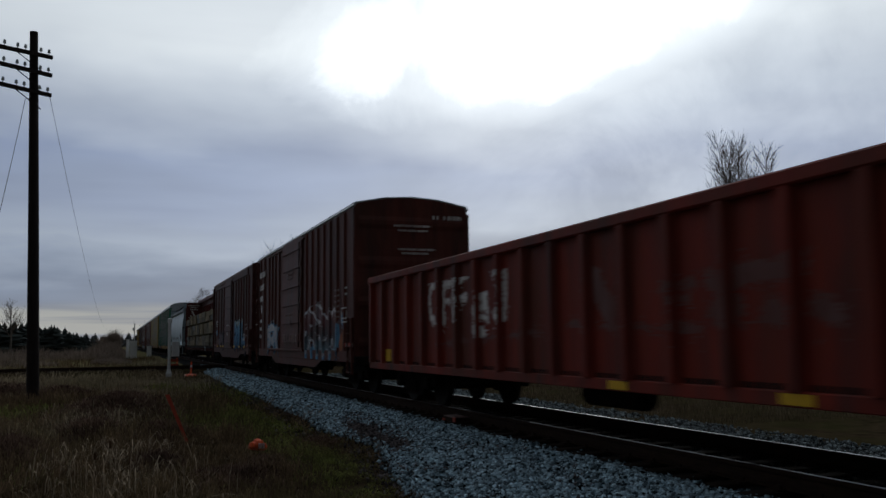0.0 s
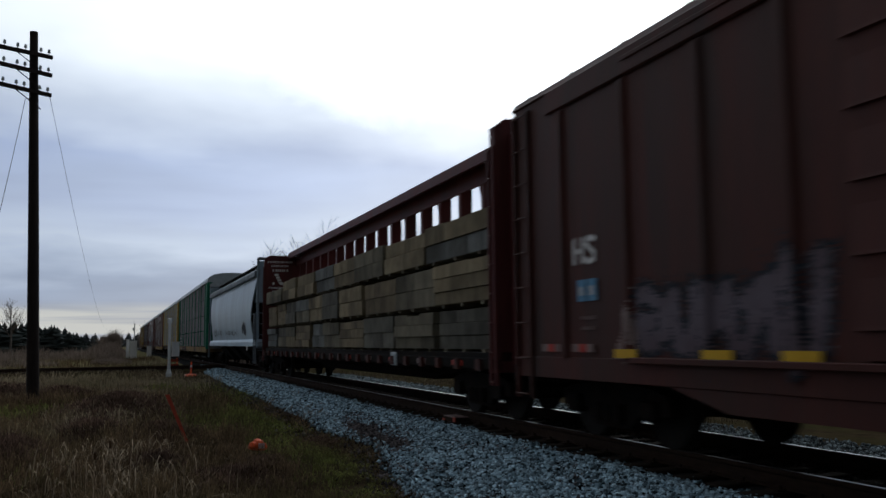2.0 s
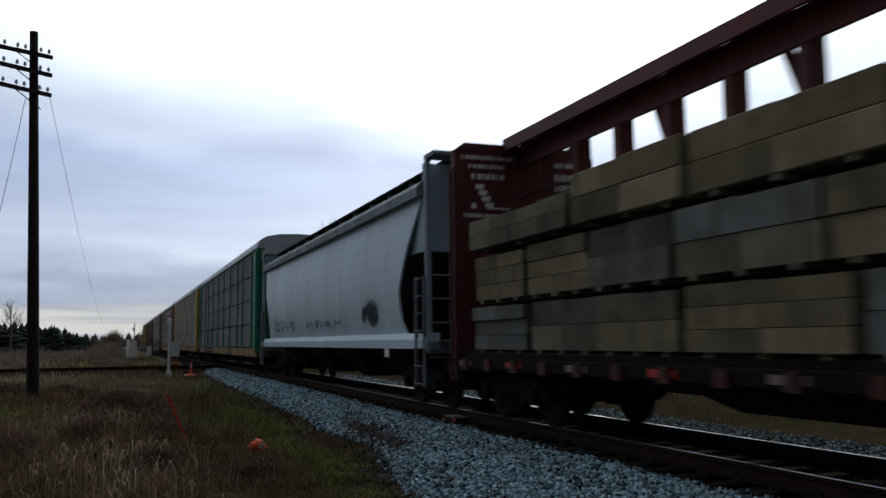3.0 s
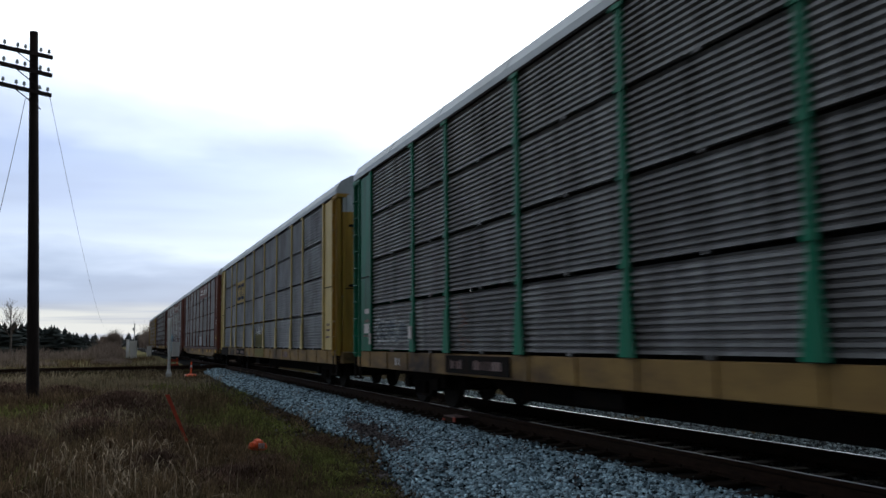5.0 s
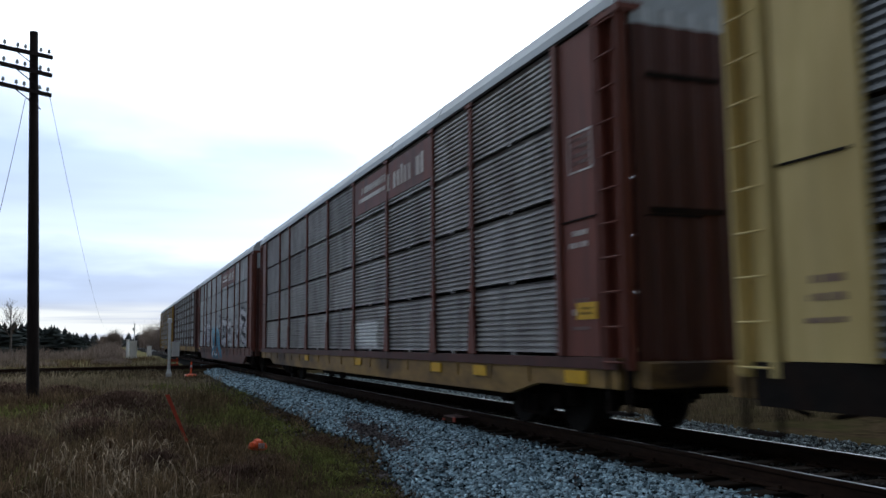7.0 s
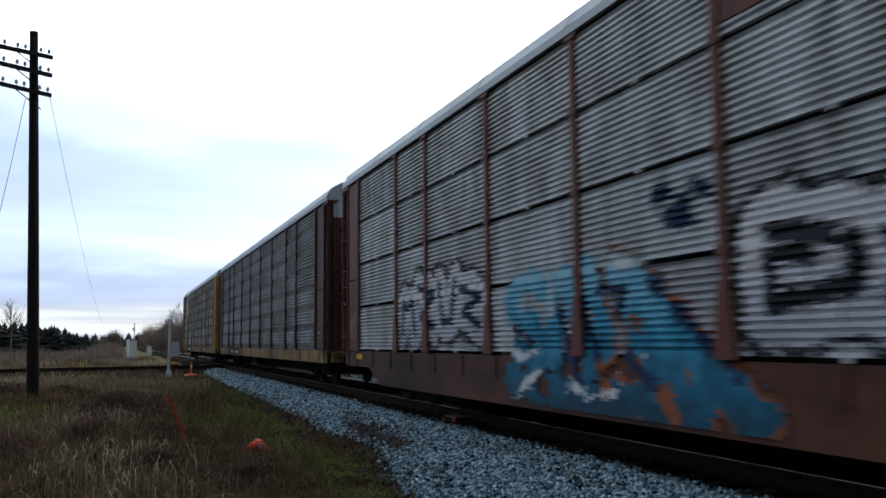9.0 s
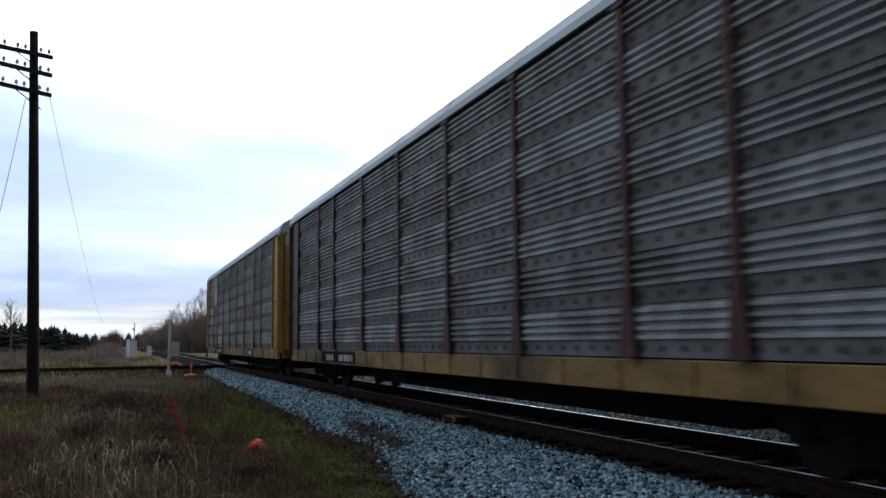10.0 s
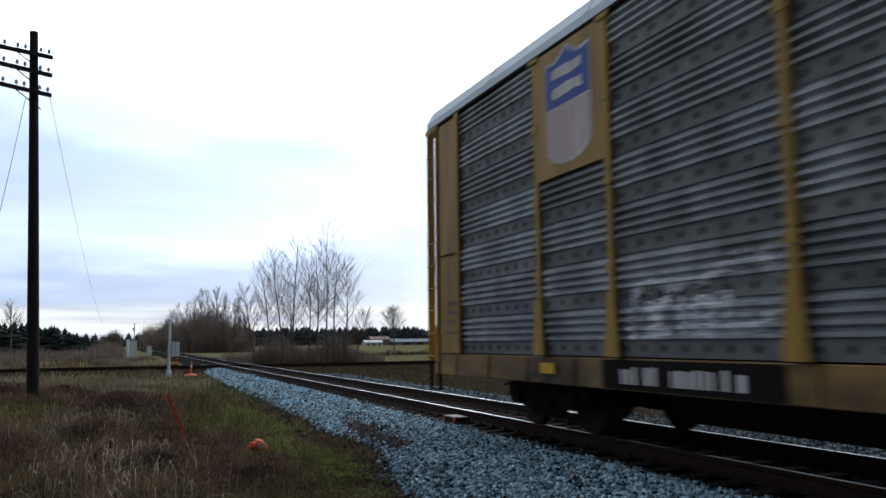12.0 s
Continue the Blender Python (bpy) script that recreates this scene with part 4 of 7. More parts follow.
def bars(w, mat, rows, x, name="letter_bar", label="worn white lettering"):
    """Unreadable writing: short upright bars in rows (y0, y1, z, height), each a part."""
    rnd = random.Random(int(sum(r[0] * 31 + r[2] * 17 for r in rows) * 100))
    for y0, y1, z, h in rows:
        y = y0
        while y < y1:
            k = min(rnd.uniform(0.4, 0.7) * h, y1 - y)
            if k > 0.02:
                part(name, Geo().box(x - 0.003, x + 0.003, y, y + k * 0.78, z, z + h * rnd.uniform(0.8, 1.0)), mat, w, label)
            y += k + h * (0.12 if rnd.random() < 0.8 else 0.6)


def end_bars(w, mat, rows, y, name="letter_bar"):
    for x0, x1, z, h in rows:
        x, i = x0, 0
        while x < x1:
            k = min(h * (0.7 + 0.25 * math.sin(i * 2.3)), x1 - x)
            part(name, Geo().box(x, x + k * 0.8, y - 0.003, y + 0.003, z, z + h), mat, w, "worn white lettering")
            x += k + h * (0.15 if i % 5 else 0.5)
            i += 1


def outlined(w, y0, y1, z0, z1, x, mat, label):
    """A thin painted rectangle round a notice."""
    g = Geo()
    for a, b, c, d in ((y0, y1, z0, z0 + 0.025), (y0, y1, z1 - 0.025, z1), (y0, y0 + 0.02, z0 + 0.025, z1 - 0.025), (y1 - 0.02, y1, z0 + 0.025, z1 - 0.025)):
        g.box(x - 0.003, x + 0.003, a, b, c, d)
    part("notice_frame", g, mat, w, label)


def stroke_field(strokes):
    """Signed reach of a set of thick strokes: lists of points with a half-width."""
    segs = []
    for pts, r in strokes:
        for a, b in zip(pts[:-1], pts[1:]):
            segs.append((np.array(a, float), np.array(b, float), r))

    def inside(u, v):
        best = np.full(u.shape, 9.0)
        for a, b, r in segs:
            d = b - a
            t = np.clip(((u - a[0]) * d[0] + (v - a[1]) * d[1]) / (d @ d + 1e-9), 0, 1)
            best = np.minimum(best, np.hypot(u - a[0] - t * d[0], v - a[1] - t * d[1]) - r)
        return best
    return inside


def sprayed(w, mat, field, y0, y1, z0, z1, depth, label, rag=0.03, step=(0.035, 0.021), grow=0.0, proud=0.004, ribs=()):
    """Paint that follows the relief of the wall: small quads wherever the field is negative."""
    ny, nz = int((y1 - y0) / step[0]), int((z1 - z0) / step[1])
    ys, zs = np.linspace(y0, y1, ny + 1), np.linspace(z0, z1, nz + 1)
    if isinstance(depth, tuple):
        zs = [z for z in depth[0] if z0 <= z <= z1]
        zs = np.array(sorted(zs + [a + (b - a) * k / 8 for a, b in zip(zs[:-1], zs[1:]) if b - a > 0.06 for k in range(1, 8)]))
    cy, cz = np.meshgrid((ys[:-1] + ys[1:]) / 2, (zs[:-1] + zs[1:]) / 2, indexing="ij")
    wob = rag * (np.sin(cy * 9 + 2 * np.sin(cz * 7)) * 0.6 + np.sin(cz * 13 + cy * 5) * 0.4)
    reach = field(cy, cz) - grow + wob
    keep = reach < 0
    if rag > 0.015:
        dust = np.random.default_rng(int(abs(y0 * 100) + z0 * 10))
        keep = (reach < 0.02) & (dust.uniform(0, 1, reach.shape) < np.clip(0.55 - reach / 0.07, 0, 1)) | (reach > 0) & (dust.uniform(0, 1, reach.shape) < 0.4 * np.exp(-np.maximum(reach, 0) / 0.035))
    x = (np.interp(zs, *depth) if isinstance(depth, tuple) else np.array([depth(z) for z in zs])) - proud
    out = np.zeros(len(ys))
    for y, half, height in ribs:
        out = np.maximum(out, height * np.clip((half + 0.05 - np.abs(ys - y)) / 0.05, 0, 1))
    idx = np.argwhere(keep)
    if not len(idx):
        return None
    i, j = idx[:, 0], idx[:, 1]
    corner = lambda a, b: np.stack([x[b] - out[a], ys[a], zs[b]], -1)
    v = np.stack([corner(i, j), corner(i + 1, j), corner(i + 1, j + 1), corner(i, j + 1)], 1).reshape(-1, 3)
    f = np.arange(len(idx) * 4).reshape(-1, 4)[:, ::-1]
    return tagged(part("graffiti", raw_mesh("graffiti", v, f, mat), None, w, label), kind="stuff")


def letters(seed, n, y0, y1, z0, z1, r):
    """Bulging spray-can shapes that say nothing."""
    rnd = random.Random(seed)
    out, step = [], (y1 - y0) / n
    for k in range(n):
        c, h = y0 + (k + 0.5) * step, z1 - z0
        q = step * 0.36
        a, b = rnd.uniform(0.0, 0.2) * h, rnd.uniform(0.0, 0.28) * h
        kind = rnd.randrange(5)
        lo, hi, mid = z0 + r + a, z1 - r - b, (z0 + z1) / 2 + rnd.uniform(-0.1, 0.1) * h
        if kind == 0:
            p = [(c - q, lo), (c - q * 0.6, hi), (c + q * 0.2, mid), (c + q * 0.7, hi), (c + q, lo)]
        elif kind == 1:
            p = [(c + q, hi), (c - q, hi - 0.1 * h), (c - q, lo + 0.1 * h), (c + q, lo), (c + q, mid), (c, mid)]
        elif kind == 2:
            p = [(c - q, lo), (c - q * 0.8, hi), (c + q, hi - 0.15 * h), (c - q * 0.2, mid), (c + q, lo)]
        elif kind == 3:
            p = [(c + q, hi), (c - q, hi - 0.12 * h), (c + q * 0.8, mid - 0.08 * h), (c - q, lo)]
        else:
            p = [(c - q, hi), (c - q * 0.5, lo), (c + q * 0.6, lo), (c + q, hi)]
        out.append((p, r))
    return out


def blob(w, seed, n, y0, y1, z0, z1, depth, fill, core, halo, r=0.16, thin=0.05, ribs=()):
    """A filled sprayed cloud with dark letter-like lines inside and a rim of another colour."""
    shapes = letters(seed, n, y0 + 0.15, y1 - 0.15, z0 + 0.1, z1 - 0.1, r)
    f, g = stroke_field(shapes), stroke_field([(p, thin) for p, q in shapes])
    if halo:
        sprayed(w, halo, f, y0 - 0.3, y1 + 0.3, z0 - 0.2, z1 + 0.25, depth, "rim of sprayed colour", grow=0.24, rag=0.05, ribs=ribs)
    sprayed(w, fill, f, y0 - 0.3, y1 + 0.3, z0 - 0.2, z1 + 0.25, depth, "filled sprayed cloud", grow=0.15, proud=0.007, rag=0.05, ribs=ribs)
    sprayed(w, core, g, y0 - 0.3, y1 + 0.3, z0 - 0.2, z1 + 0.25, depth, "dark sprayed lines", proud=0.010, rag=0.02, ribs=ribs)


def graffiti(w, seed, n, y0, y1, z0, z1, depth, fill, line, r=0.13, ribs=()):
    f = stroke_field(letters(seed, n, y0 + 0.1, y1 - 0.1, z0 + 0.08, z1 - 0.08, r))
    sprayed(w, line, f, y0 - 0.2, y1 + 0.2, z0 - 0.15, z1 + 0.15, depth, "sprayed outline", grow=0.07, proud=0.004, ribs=ribs)
    sprayed(w, fill, f, y0 - 0.2, y1 + 0.2, z0 - 0.15, z1 + 0.15, depth, "sprayed bubble shapes", proud=0.007, ribs=ribs)


# ---- autoracks ----
POSTS = (-11.9, -8.95, -7.1, -4.2, -1.4, 1.4, 4.2, 7.1, 8.95, 11.9)
EAVE, DECK = 5.2, 1.10
HALF_RACK = 13.5


def sheet_profile(kind):
    """Cross-section of one corrugated sheet as (depth, height above its foot)."""
    if kind == "fine":
        prof = [(0.0, 0.04)]
        for i in range(12):
            z = 0.04 + i * 0.0788
            prof += [(0.002, z + 0.004), (0.002, z + 0.036), (0.05, z + 0.050), (0.05, z + 0.070)]
        return prof + [(0.0, 1.0)], 1.025
    prof = [(0.03, 0.19)]
    for i in range(4):
        z = 0.19 + i * 0.098
        prof += [(-0.004, z + 0.014), (-0.004, z + 0.048), (0.05, z + 0.066), (0.05, z + 0.088)]
    return prof + [(0.03, 0.5817)], 0.5857


def rack_depth(kind, low=DECK):
    """Heights and depths of the whole side, for paint that follows its relief."""
    prof, h = sheet_profile(kind)
    if kind != "fine":
        prof = [(0.03, 0.004)] + prof
    zx = [(low + k * 0.04, 0.0) for k in range(int((DECK - low) / 0.04))] if low < DECK else []
    for r in range(round((EAVE - DECK) / h)):
        zx += [(DECK + r * h + z, x) for x, z in prof]
    return [q[0] for q in zx], [-SIDE + q[1] for q in zx]


def panel_mesh(kind, width, mat):
    """One corrugated sheet, its foot at z 0, face towards -x."""
    g = Geo()
    prof, h = sheet_profile(kind)
    g.prism(prof + [(0.075, prof[-1][1]), (0.075, prof[0][1])], -width / 2, width / 2)
    if kind == "fine":
        # bolt block at the lower edge
        g.box(-0.012, 0.03, -0.035, 0.035, -0.005, 0.05)
    else:
        # flat band below the ridges, with a row of dark discs coloured as shaded holes
        g.box(0.03, 0.074, -width / 2, width / 2, 0.004, 0.19, mat=1)
        k = max(2, int(width / 0.32))
        for i in range(k):
            y = -width / 2 + width * (i + 0.5) / k
            ring = [(y + 0.042 * math.cos(a * math.pi / 4), 0.10 + 0.042 * math.sin(a * math.pi / 4)) for a in range(8)]
            g.prism(ring, 0.026, 0.031, "x", 2)
    return g.mesh("side_panel", mat, M["panel_flat"], M["hole"])


_panels = {}


def panel(kind, width, matname):
    key = (kind, round(width, 2), matname)
    if key not in _panels:
        _panels[key] = panel_mesh(kind, width, M[matname])
    return _panels[key]


def post_geo(flare, flat=0.0):
    g = Geo()
    g.box(-0.05, 0.0, -0.06, 0.06, 0.0, EAVE - DECK, 0.01)
    if flare:
        g.prism([(-0.16, 0.0), (0.16, 0.0), (0.075, 0.75), (-0.075, 0.75)], -0.07, -0.051, "x")
        for z in (1.05, 2.07, 3.1):
            g.box(-0.062, -0.051, -0.085, 0.085, z - 0.05, z + 0.05)
        g.prism([(-0.13, EAVE - DECK - 0.06), (0.13, EAVE - DECK - 0.06), (0.13, EAVE - DECK), (-0.13, EAVE - DECK)], -0.07, -0.051, "x")
    return g


def autorack(centre, label, kind, panel_mat, paint, door_paint, sill, ladder_paint, end_paint, flare=True, deep=0.72, backed=True, pale=4.75):
    w = thing("autorack_wagon", (0, centre, 0), label, "railway wagon", "train wagons")
    S = SIDE
    # flat wagon beneath
    for s in (-1, 1):
        g = Geo()
        x0, x1 = sorted((s * (S - 0.12), s * (S - 0.02)))
        g.box(x0, x1, -13.2, 13.2, 0.72, 1.085, 0.012)
        if deep < 0.7:
            g.prism([(-11.2, 0.74), (11.2, 0.74), (10.2, deep), (-10.2, deep)], x0, x1, "x")
        for y in np.linspace(-12.2, 12.2, 19):
            g.box(min(s * (S - 0.02), s * (S + 0.0)), max(s * (S - 0.02), s * (S + 0.0)), y - 0.06, y + 0.06, 0.74, 1.07)
        part("side_sill", g, sill, w, "dirty painted side sill")
    part("centre_sill", Geo().box(-0.35, 0.35, -12.9, 12.9, 0.62, 1.0, 0.02).prism([(-8.4, 0.7), (8.4, 0.7), (7.4, 0.27), (-7.4, 0.27)], -0.36, 0.36, "x"), M["steel"], w)
    part("deck", Geo().box(-1.5, 1.5, -13.2, 13.2, 1.0, 1.08, 0.01), M["steel"], w)
    part("brake_gear", Geo().tube([(-0.6, -7.4, 0.62), (-0.6, 7.4, 0.58)], 0.025).tube([(0.5, -3, 0.55), (0.5, 0, 0.55)], 0.16, 10).box(-1.2, -0.8, 2.2, 3.4, 0.42, 0.66, 0.03), M["steel"], w)
    # roof with rounded shoulders, in lapped sections
    arch = [(-1.63, 5.2), (-1.62, 5.36), (-1.5, 5.58), (-1.22, 5.74), (-0.7, 5.84), (0, 5.87), (0.7, 5.84), (1.22, 5.74), (1.5, 5.58), (1.62, 5.36), (1.63, 5.2)]
    inner = [(u * 0.965, z - 0.05 if abs(u) < 1.6 else z) for u, z in arch][::-1]
    n = 9
    for i in range(n):
        a, b = -13.45 + 26.9 * i / n, -13.45 + 26.9 * (i + 1) / n
        g = Geo().prism(arch + inner, a, b)
        lap = [(u * 1.003, z + 0.006) for u, z in arch[1:-1]] + [(u, z - 0.005) for u, z in arch[1:-1]][::-1]
        g.prism(lap, a, a + 0.08)
        part("roof_section", g, M["roof"], w)
    part("interior_floor", Geo().box(-1.5, 1.5, -13.0, 13.0, 3.15, 3.23), M["steel"], w)
    rows = 4 if kind == "fine" else 7
    step = (EAVE - DECK) / rows
    post = post_geo(flare).mesh("side_post", paint)
    for s in (-1, 1):
        for a, b in zip(POSTS[:-1], POSTS[1:]):
            width = b - a - 0.02
            me = panel(kind, width, panel_mat)
            for r in range(rows):
                o = part("side_panel", me, None, w, at=(s * S, (a + b) / 2, DECK + r * step))
                if s > 0:
                    o.rotation_euler.z = math.pi
        for y in POSTS[1:-1]:
            o = part("side_post", post, None, w, at=(s * (S - 0.015), y, DECK))
            if s > 0:
                o.rotation_euler.z = math.pi
        # eave rail and the plain plates at both ends
        x0, x1 = sorted((s * (S - 0.02), s * (S + 0.03)))
        part("eave_rail", Geo().box(x0, x1, -13.3, 13.3, EAVE - 0.01, EAVE + 0.05, 0.01), M["steel"], w)
        for e in (-1, 1):
            ya, yb = sorted((e * 11.92, e * 12.85))
            g = Geo().box(min(s * (S - 0.06), s * S), max(s * (S - 0.06), s * S), ya, yb, DECK, EAVE - 0.02)
            g.box(min(s * S, s * (S + 0.05)), max(s * S, s * (S + 0.05)), e * 11.92 - 0.07, e * 11.92 + 0.07, DECK, EAVE, 0.01)
            plate = part("end_plate", g, door_paint, w, "plain painted corner plate")
            if s < 0:
                part("latch_bar", Geo().box(-S - 0.02, -S - 0.004, ya + 0.02, yb - 0.02, 2.79, 2.812), M["steel"], plate)
                bars(w, M["dull_mark"], [(ya + 0.25, yb - 0.3, 1.75, 0.07), (ya + 0.25, yb - 0.3, 1.6, 0.07), (ya + 0.25, yb - 0.25, 1.42, 0.05)], -S - 0.003)
            # corner post with its ladder
            yc = e * 13.42
            g = Geo().box(min(s * (S - 0.10), s * (S + 0.0)), max(s * (S - 0.10), s * (S + 0.0)), yc - 0.05, yc + 0.05, 0.95, EAVE, 0.01)
            yo = e * 12.98
            g.box(min(s * (S - 0.10), s * (S + 0.02)), max(s * (S - 0.10), s * (S + 0.02)), yo - 0.05, yo + 0.05, 0.95, EAVE, 0.01)
            if backed or e < 0:
                g.box(min(s * (S - 0.14), s * (S - 0.11)), max(s * (S - 0.14), s * (S - 0.11)), min(yo, yc), max(yo, yc), 1.0, EAVE)
            g.box(min(s * (S - 0.3), s * (S + 0.03)), max(s * (S - 0.3), s * (S + 0.03)), min(yo, yc) - 0.1, max(yo, yc) + 0.1, EAVE - 0.06, EAVE + 0.04, 0.01)
            coat = door_paint if e > 0 else ladder_paint
            cp = part("corner_post", g, coat, w)
            ladder(cp, s * (S + 0.0), min(yo, yc), max(yo, yc), 0.98, EAVE - 0.05, 11, coat)
            part("step", Geo().box(min(s * (S - 0.1), s * S), max(s * (S - 0.1), s * S), min(yo, yc), max(yo, yc), 0.44, 0.47).box(min(s * (S - 0.05), s * S), max(s * (S - 0.05), s * S), yo - 0.02, yo + 0.02, 0.45, 0.98).box(min(s * (S - 0.05), s * S), max(s * (S - 0.05), s * S), yc - 0.02, yc + 0.02, 0.45, 0.98), M["steel"], w)
    # end doors: upright ribs, the top painted pale like the roof
    for e in (-1, 1):
        g = Geo()
        ye = e * (13.5 if backed or e < 0 else 13.0)
        g.box(-1.455, 1.455, min(ye, ye - e * 0.08), max(ye, ye - e * 0.08), 1.05, pale, mat=0)
        g.box(-1.455, 1.455, min(ye, ye - e * 0.08), max(ye, ye - e * 0.08), pale, 5.2, mat=1)
        cap = [(u * 0.98, z) for u, z in arch]
        g.prism(cap, min(ye, ye - e * 0.06), max(ye, ye - e * 0.06), "y", 1)
        door = part("end_door", g, [end_paint, M["roof"]], w, "ribbed end door with a pale top")
        rib = Geo()
        for za, zb, k in ((1.08, pale, 0), (pale, 5.2, 1)):
            rib.prism([(-0.09, ye), (-0.05, ye + e * 0.022), (0.05, ye + e * 0.022), (0.09, ye)], za, zb, "z", k)
        rib = rib.mesh("door_rib", end_paint, M["roof"])
        for x in np.linspace(-1.3, 1.3, 9):
            part("door_rib", rib, None, door, at=(x, 0, 0))
        for z in (4.35, 2.75):
            part("vent_slot", Geo().box(-1.3, -0.25, min(ye, ye + e * 0.03), max(ye, ye + e * 0.03), z, z + 0.07), M["steel"], door, "dark narrow slot")
        part("end_sill", Geo().box(-1.5, 1.5, min(ye - e * 0.1, ye + e * 0.2), max(ye - e * 0.1, ye + e * 0.2), 0.75, 1.05, 0.02), sill, w)
        part("grab_iron", Geo().tube([(-1.4, ye + e * 0.1, 2.7), (-1.4, ye + e * 0.17, 2.7), (-0.7, ye + e * 0.17, 2.7), (-0.7, ye + e * 0.1, 2.7)], 0.015), M["steel"], w)
    add_bogies(w, 9.95)
    add_couplers(w, 13.3, 14.2)
    wagons.append((w, centre))
    return w


def flat_depth(x):
    return lambda z: x


def plate(w, y0, y1, z0, z1, mat, label, name="sign_plate", x=None):
    x = -SIDE - 0.006 if x is None else x
    return part(name, Geo().box(x - 0.006, x + 0.012, y0, y1, z0, z1), mat, w, label)


def build_racks():
    C = [113.4, 142.1, 170.85, 199.65, 228.3, 257.0]
    # green rack
    w = autorack(C[0], "autorack wagon with green posts and weathered corrugated steel sides", "fine", "panel_warm", M["green"], M["green"], M["sill_yellow"], M["green"], M["green"])
    d = rack_depth("fine")
    graffiti(w, 3, 5, 9.3, 11.7, 1.2, 1.85, d, M["hopper_dark"], M["panel_light"], 0.05)
    plate(w, 12.15, 12.5, 1.95, 2.06, M["mark"], "small white stencil plate")
    plate(w, 12.1, 12.55, 1.5, 1.72, M["mark"], "small white notice plate")
    plate(w, 11.72, 11.85, 1.25, 1.5, M["mark"], "small pale tag", x=-SIDE - 0.09)
    plate(w, 8.86, 9.04, 1.35, 1.6, M["mark"], "small pale tag", x=-SIDE - 0.09)
    bars(w, M["mark"], [(9.9, 10.3, 0.82, 0.18)], -SIDE - 0.003)
    part("reporting_board", Geo().box(-SIDE - 0.004, -SIDE + 0.005, 4.6, 7.25, 0.76, 1.06), M["steel"], w)
    bars(w, M["dull_mark"], [(4.9, 6.1, 0.84, 0.15), (6.5, 7.0, 0.84, 0.15)], -SIDE - 0.008)
    sprayed(w, M["dull_mark"], stroke_field([([(6.6, 1.95), (6.35, 1.6), (6.7, 1.5), (6.4, 1.2), (6.2, 1.3)], 0.03)]), 6.0, 6.9, 1.12, 2.1, d, "faint pale scrawl", rag=0.02)
    # pale yellow rack with a large yellow sign
    w = autorack(C[1], "autorack wagon with pale yellow posts and corrugated steel sides", "fine", "panel", M["cream"], M["cream"], M["sill_yellow"], M["yellow"], M["yellow"])
    sprayed(w, M["cream"], lambda u, v: np.maximum(np.abs(u - 5.65) - 1.36, np.abs(v - 3.7) - 0.5), 4.2, 7.1, 3.16, 4.25, d, "yellow painted sign field", rag=0.0)
    dark = stroke_field([([(5.85, 3.98), (6.7, 3.98), (6.7, 3.42), (5.85, 3.42), (5.85, 3.98)], 0.08), ([(5.5, 3.98), (4.7, 3.98), (4.7, 3.42), (5.5, 3.42), (5.5, 3.98)], 0.08)])
    sprayed(w, M["spray_navy"], dark, 4.2, 7.1, 3.2, 4.2, d, "dark plain emblem shape", rag=0.0, proud=0.008)
    sprayed(w, M["spray_black"], lambda u, v: np.maximum(np.abs(u + 0.1) - 1.22, np.abs(v - 1.42) - 0.42), -1.5, 1.3, 1.11, 1.95, d, "dark sprayed rim", rag=0.05)
    sprayed(w, M["fade_olive"], lambda u, v: np.maximum(np.abs(u + 0.1) - 1.06, np.abs(v - 1.36) - 0.32), -1.4, 1.2, 1.11, 1.8, d, "olive-yellow sprayed field", rag=0.05, proud=0.007)
    sprayed(w, M["spray_white"], stroke_field([([(0.9, 1.72), (0.6, 1.86), (0.5, 1.7)], 0.05), ([(0.3, 1.75), (-0.1, 1.9), (-0.3, 1.72), (0.1, 1.7)], 0.06), ([(-0.6, 1.72), (-0.8, 1.9), (-1.1, 1.78)], 0.05)]), -1.4, 1.2, 1.6, 2.05, d, "white sprayed squiggles", rag=0.04, proud=0.010)
    plate(w, -1.25, 0.98, 0.76, 1.07, M["fade_olive"], "olive-yellow sprayed stretch of the sill", "sprayed_patch", x=-SIDE - 0.004)
    bars(w, M["dull_mark"], [(-6.4, -5.4, 0.82, 0.2)], -SIDE - 0.004)
    part("reporting_board", Geo().box(-SIDE - 0.004, -SIDE + 0.005, 4.2, 6.9, 0.78, 1.05), M["steel"], w)
    bars(w, M["dull_mark"], [(4.4, 5.5, 0.83, 0.15), (6.1, 6.7, 0.83, 0.15)], -SIDE - 0.008)
    # black steel plate added over the yellow sill at this end
    part("end_sill", Geo().box(-SIDE - 0.006, -SIDE + 0.01, 10.25, 13.25, 0.70, 1.09), M["steel"], w, "black plate added over the far end of the sill")
    # brown racks with a maroon name board
    for k, (paint, sill, kind, pm, lab) in ((2, (M["rack_brown"], M["sill_yellow"], "fine", "panel_mid", "autorack wagon with brown posts, weathered sides and a yellow sill")),
                                            (3, (M["rack_brown"], M["rack_sill"], "fine", "panel_light", "autorack wagon with brown posts and sprayed steel sides"))):
        # end doors get rack_dark: the shade between coupled wagons, as colour
        w = autorack(C[k], lab, kind, pm, paint, paint, sill, M["rack_brown"], M["rack_dark"], deep=0.54 if k == 2 else 0.36, pale=5.0 if k == 2 else 4.5)
        y0, y1 = -7.0, -1.5
        part("name_board", Geo().box(-SIDE - 0.012, -SIDE + 0.02, y0, y1, 4.34, 5.12), M["rack_brown"], w, "maroon name board")
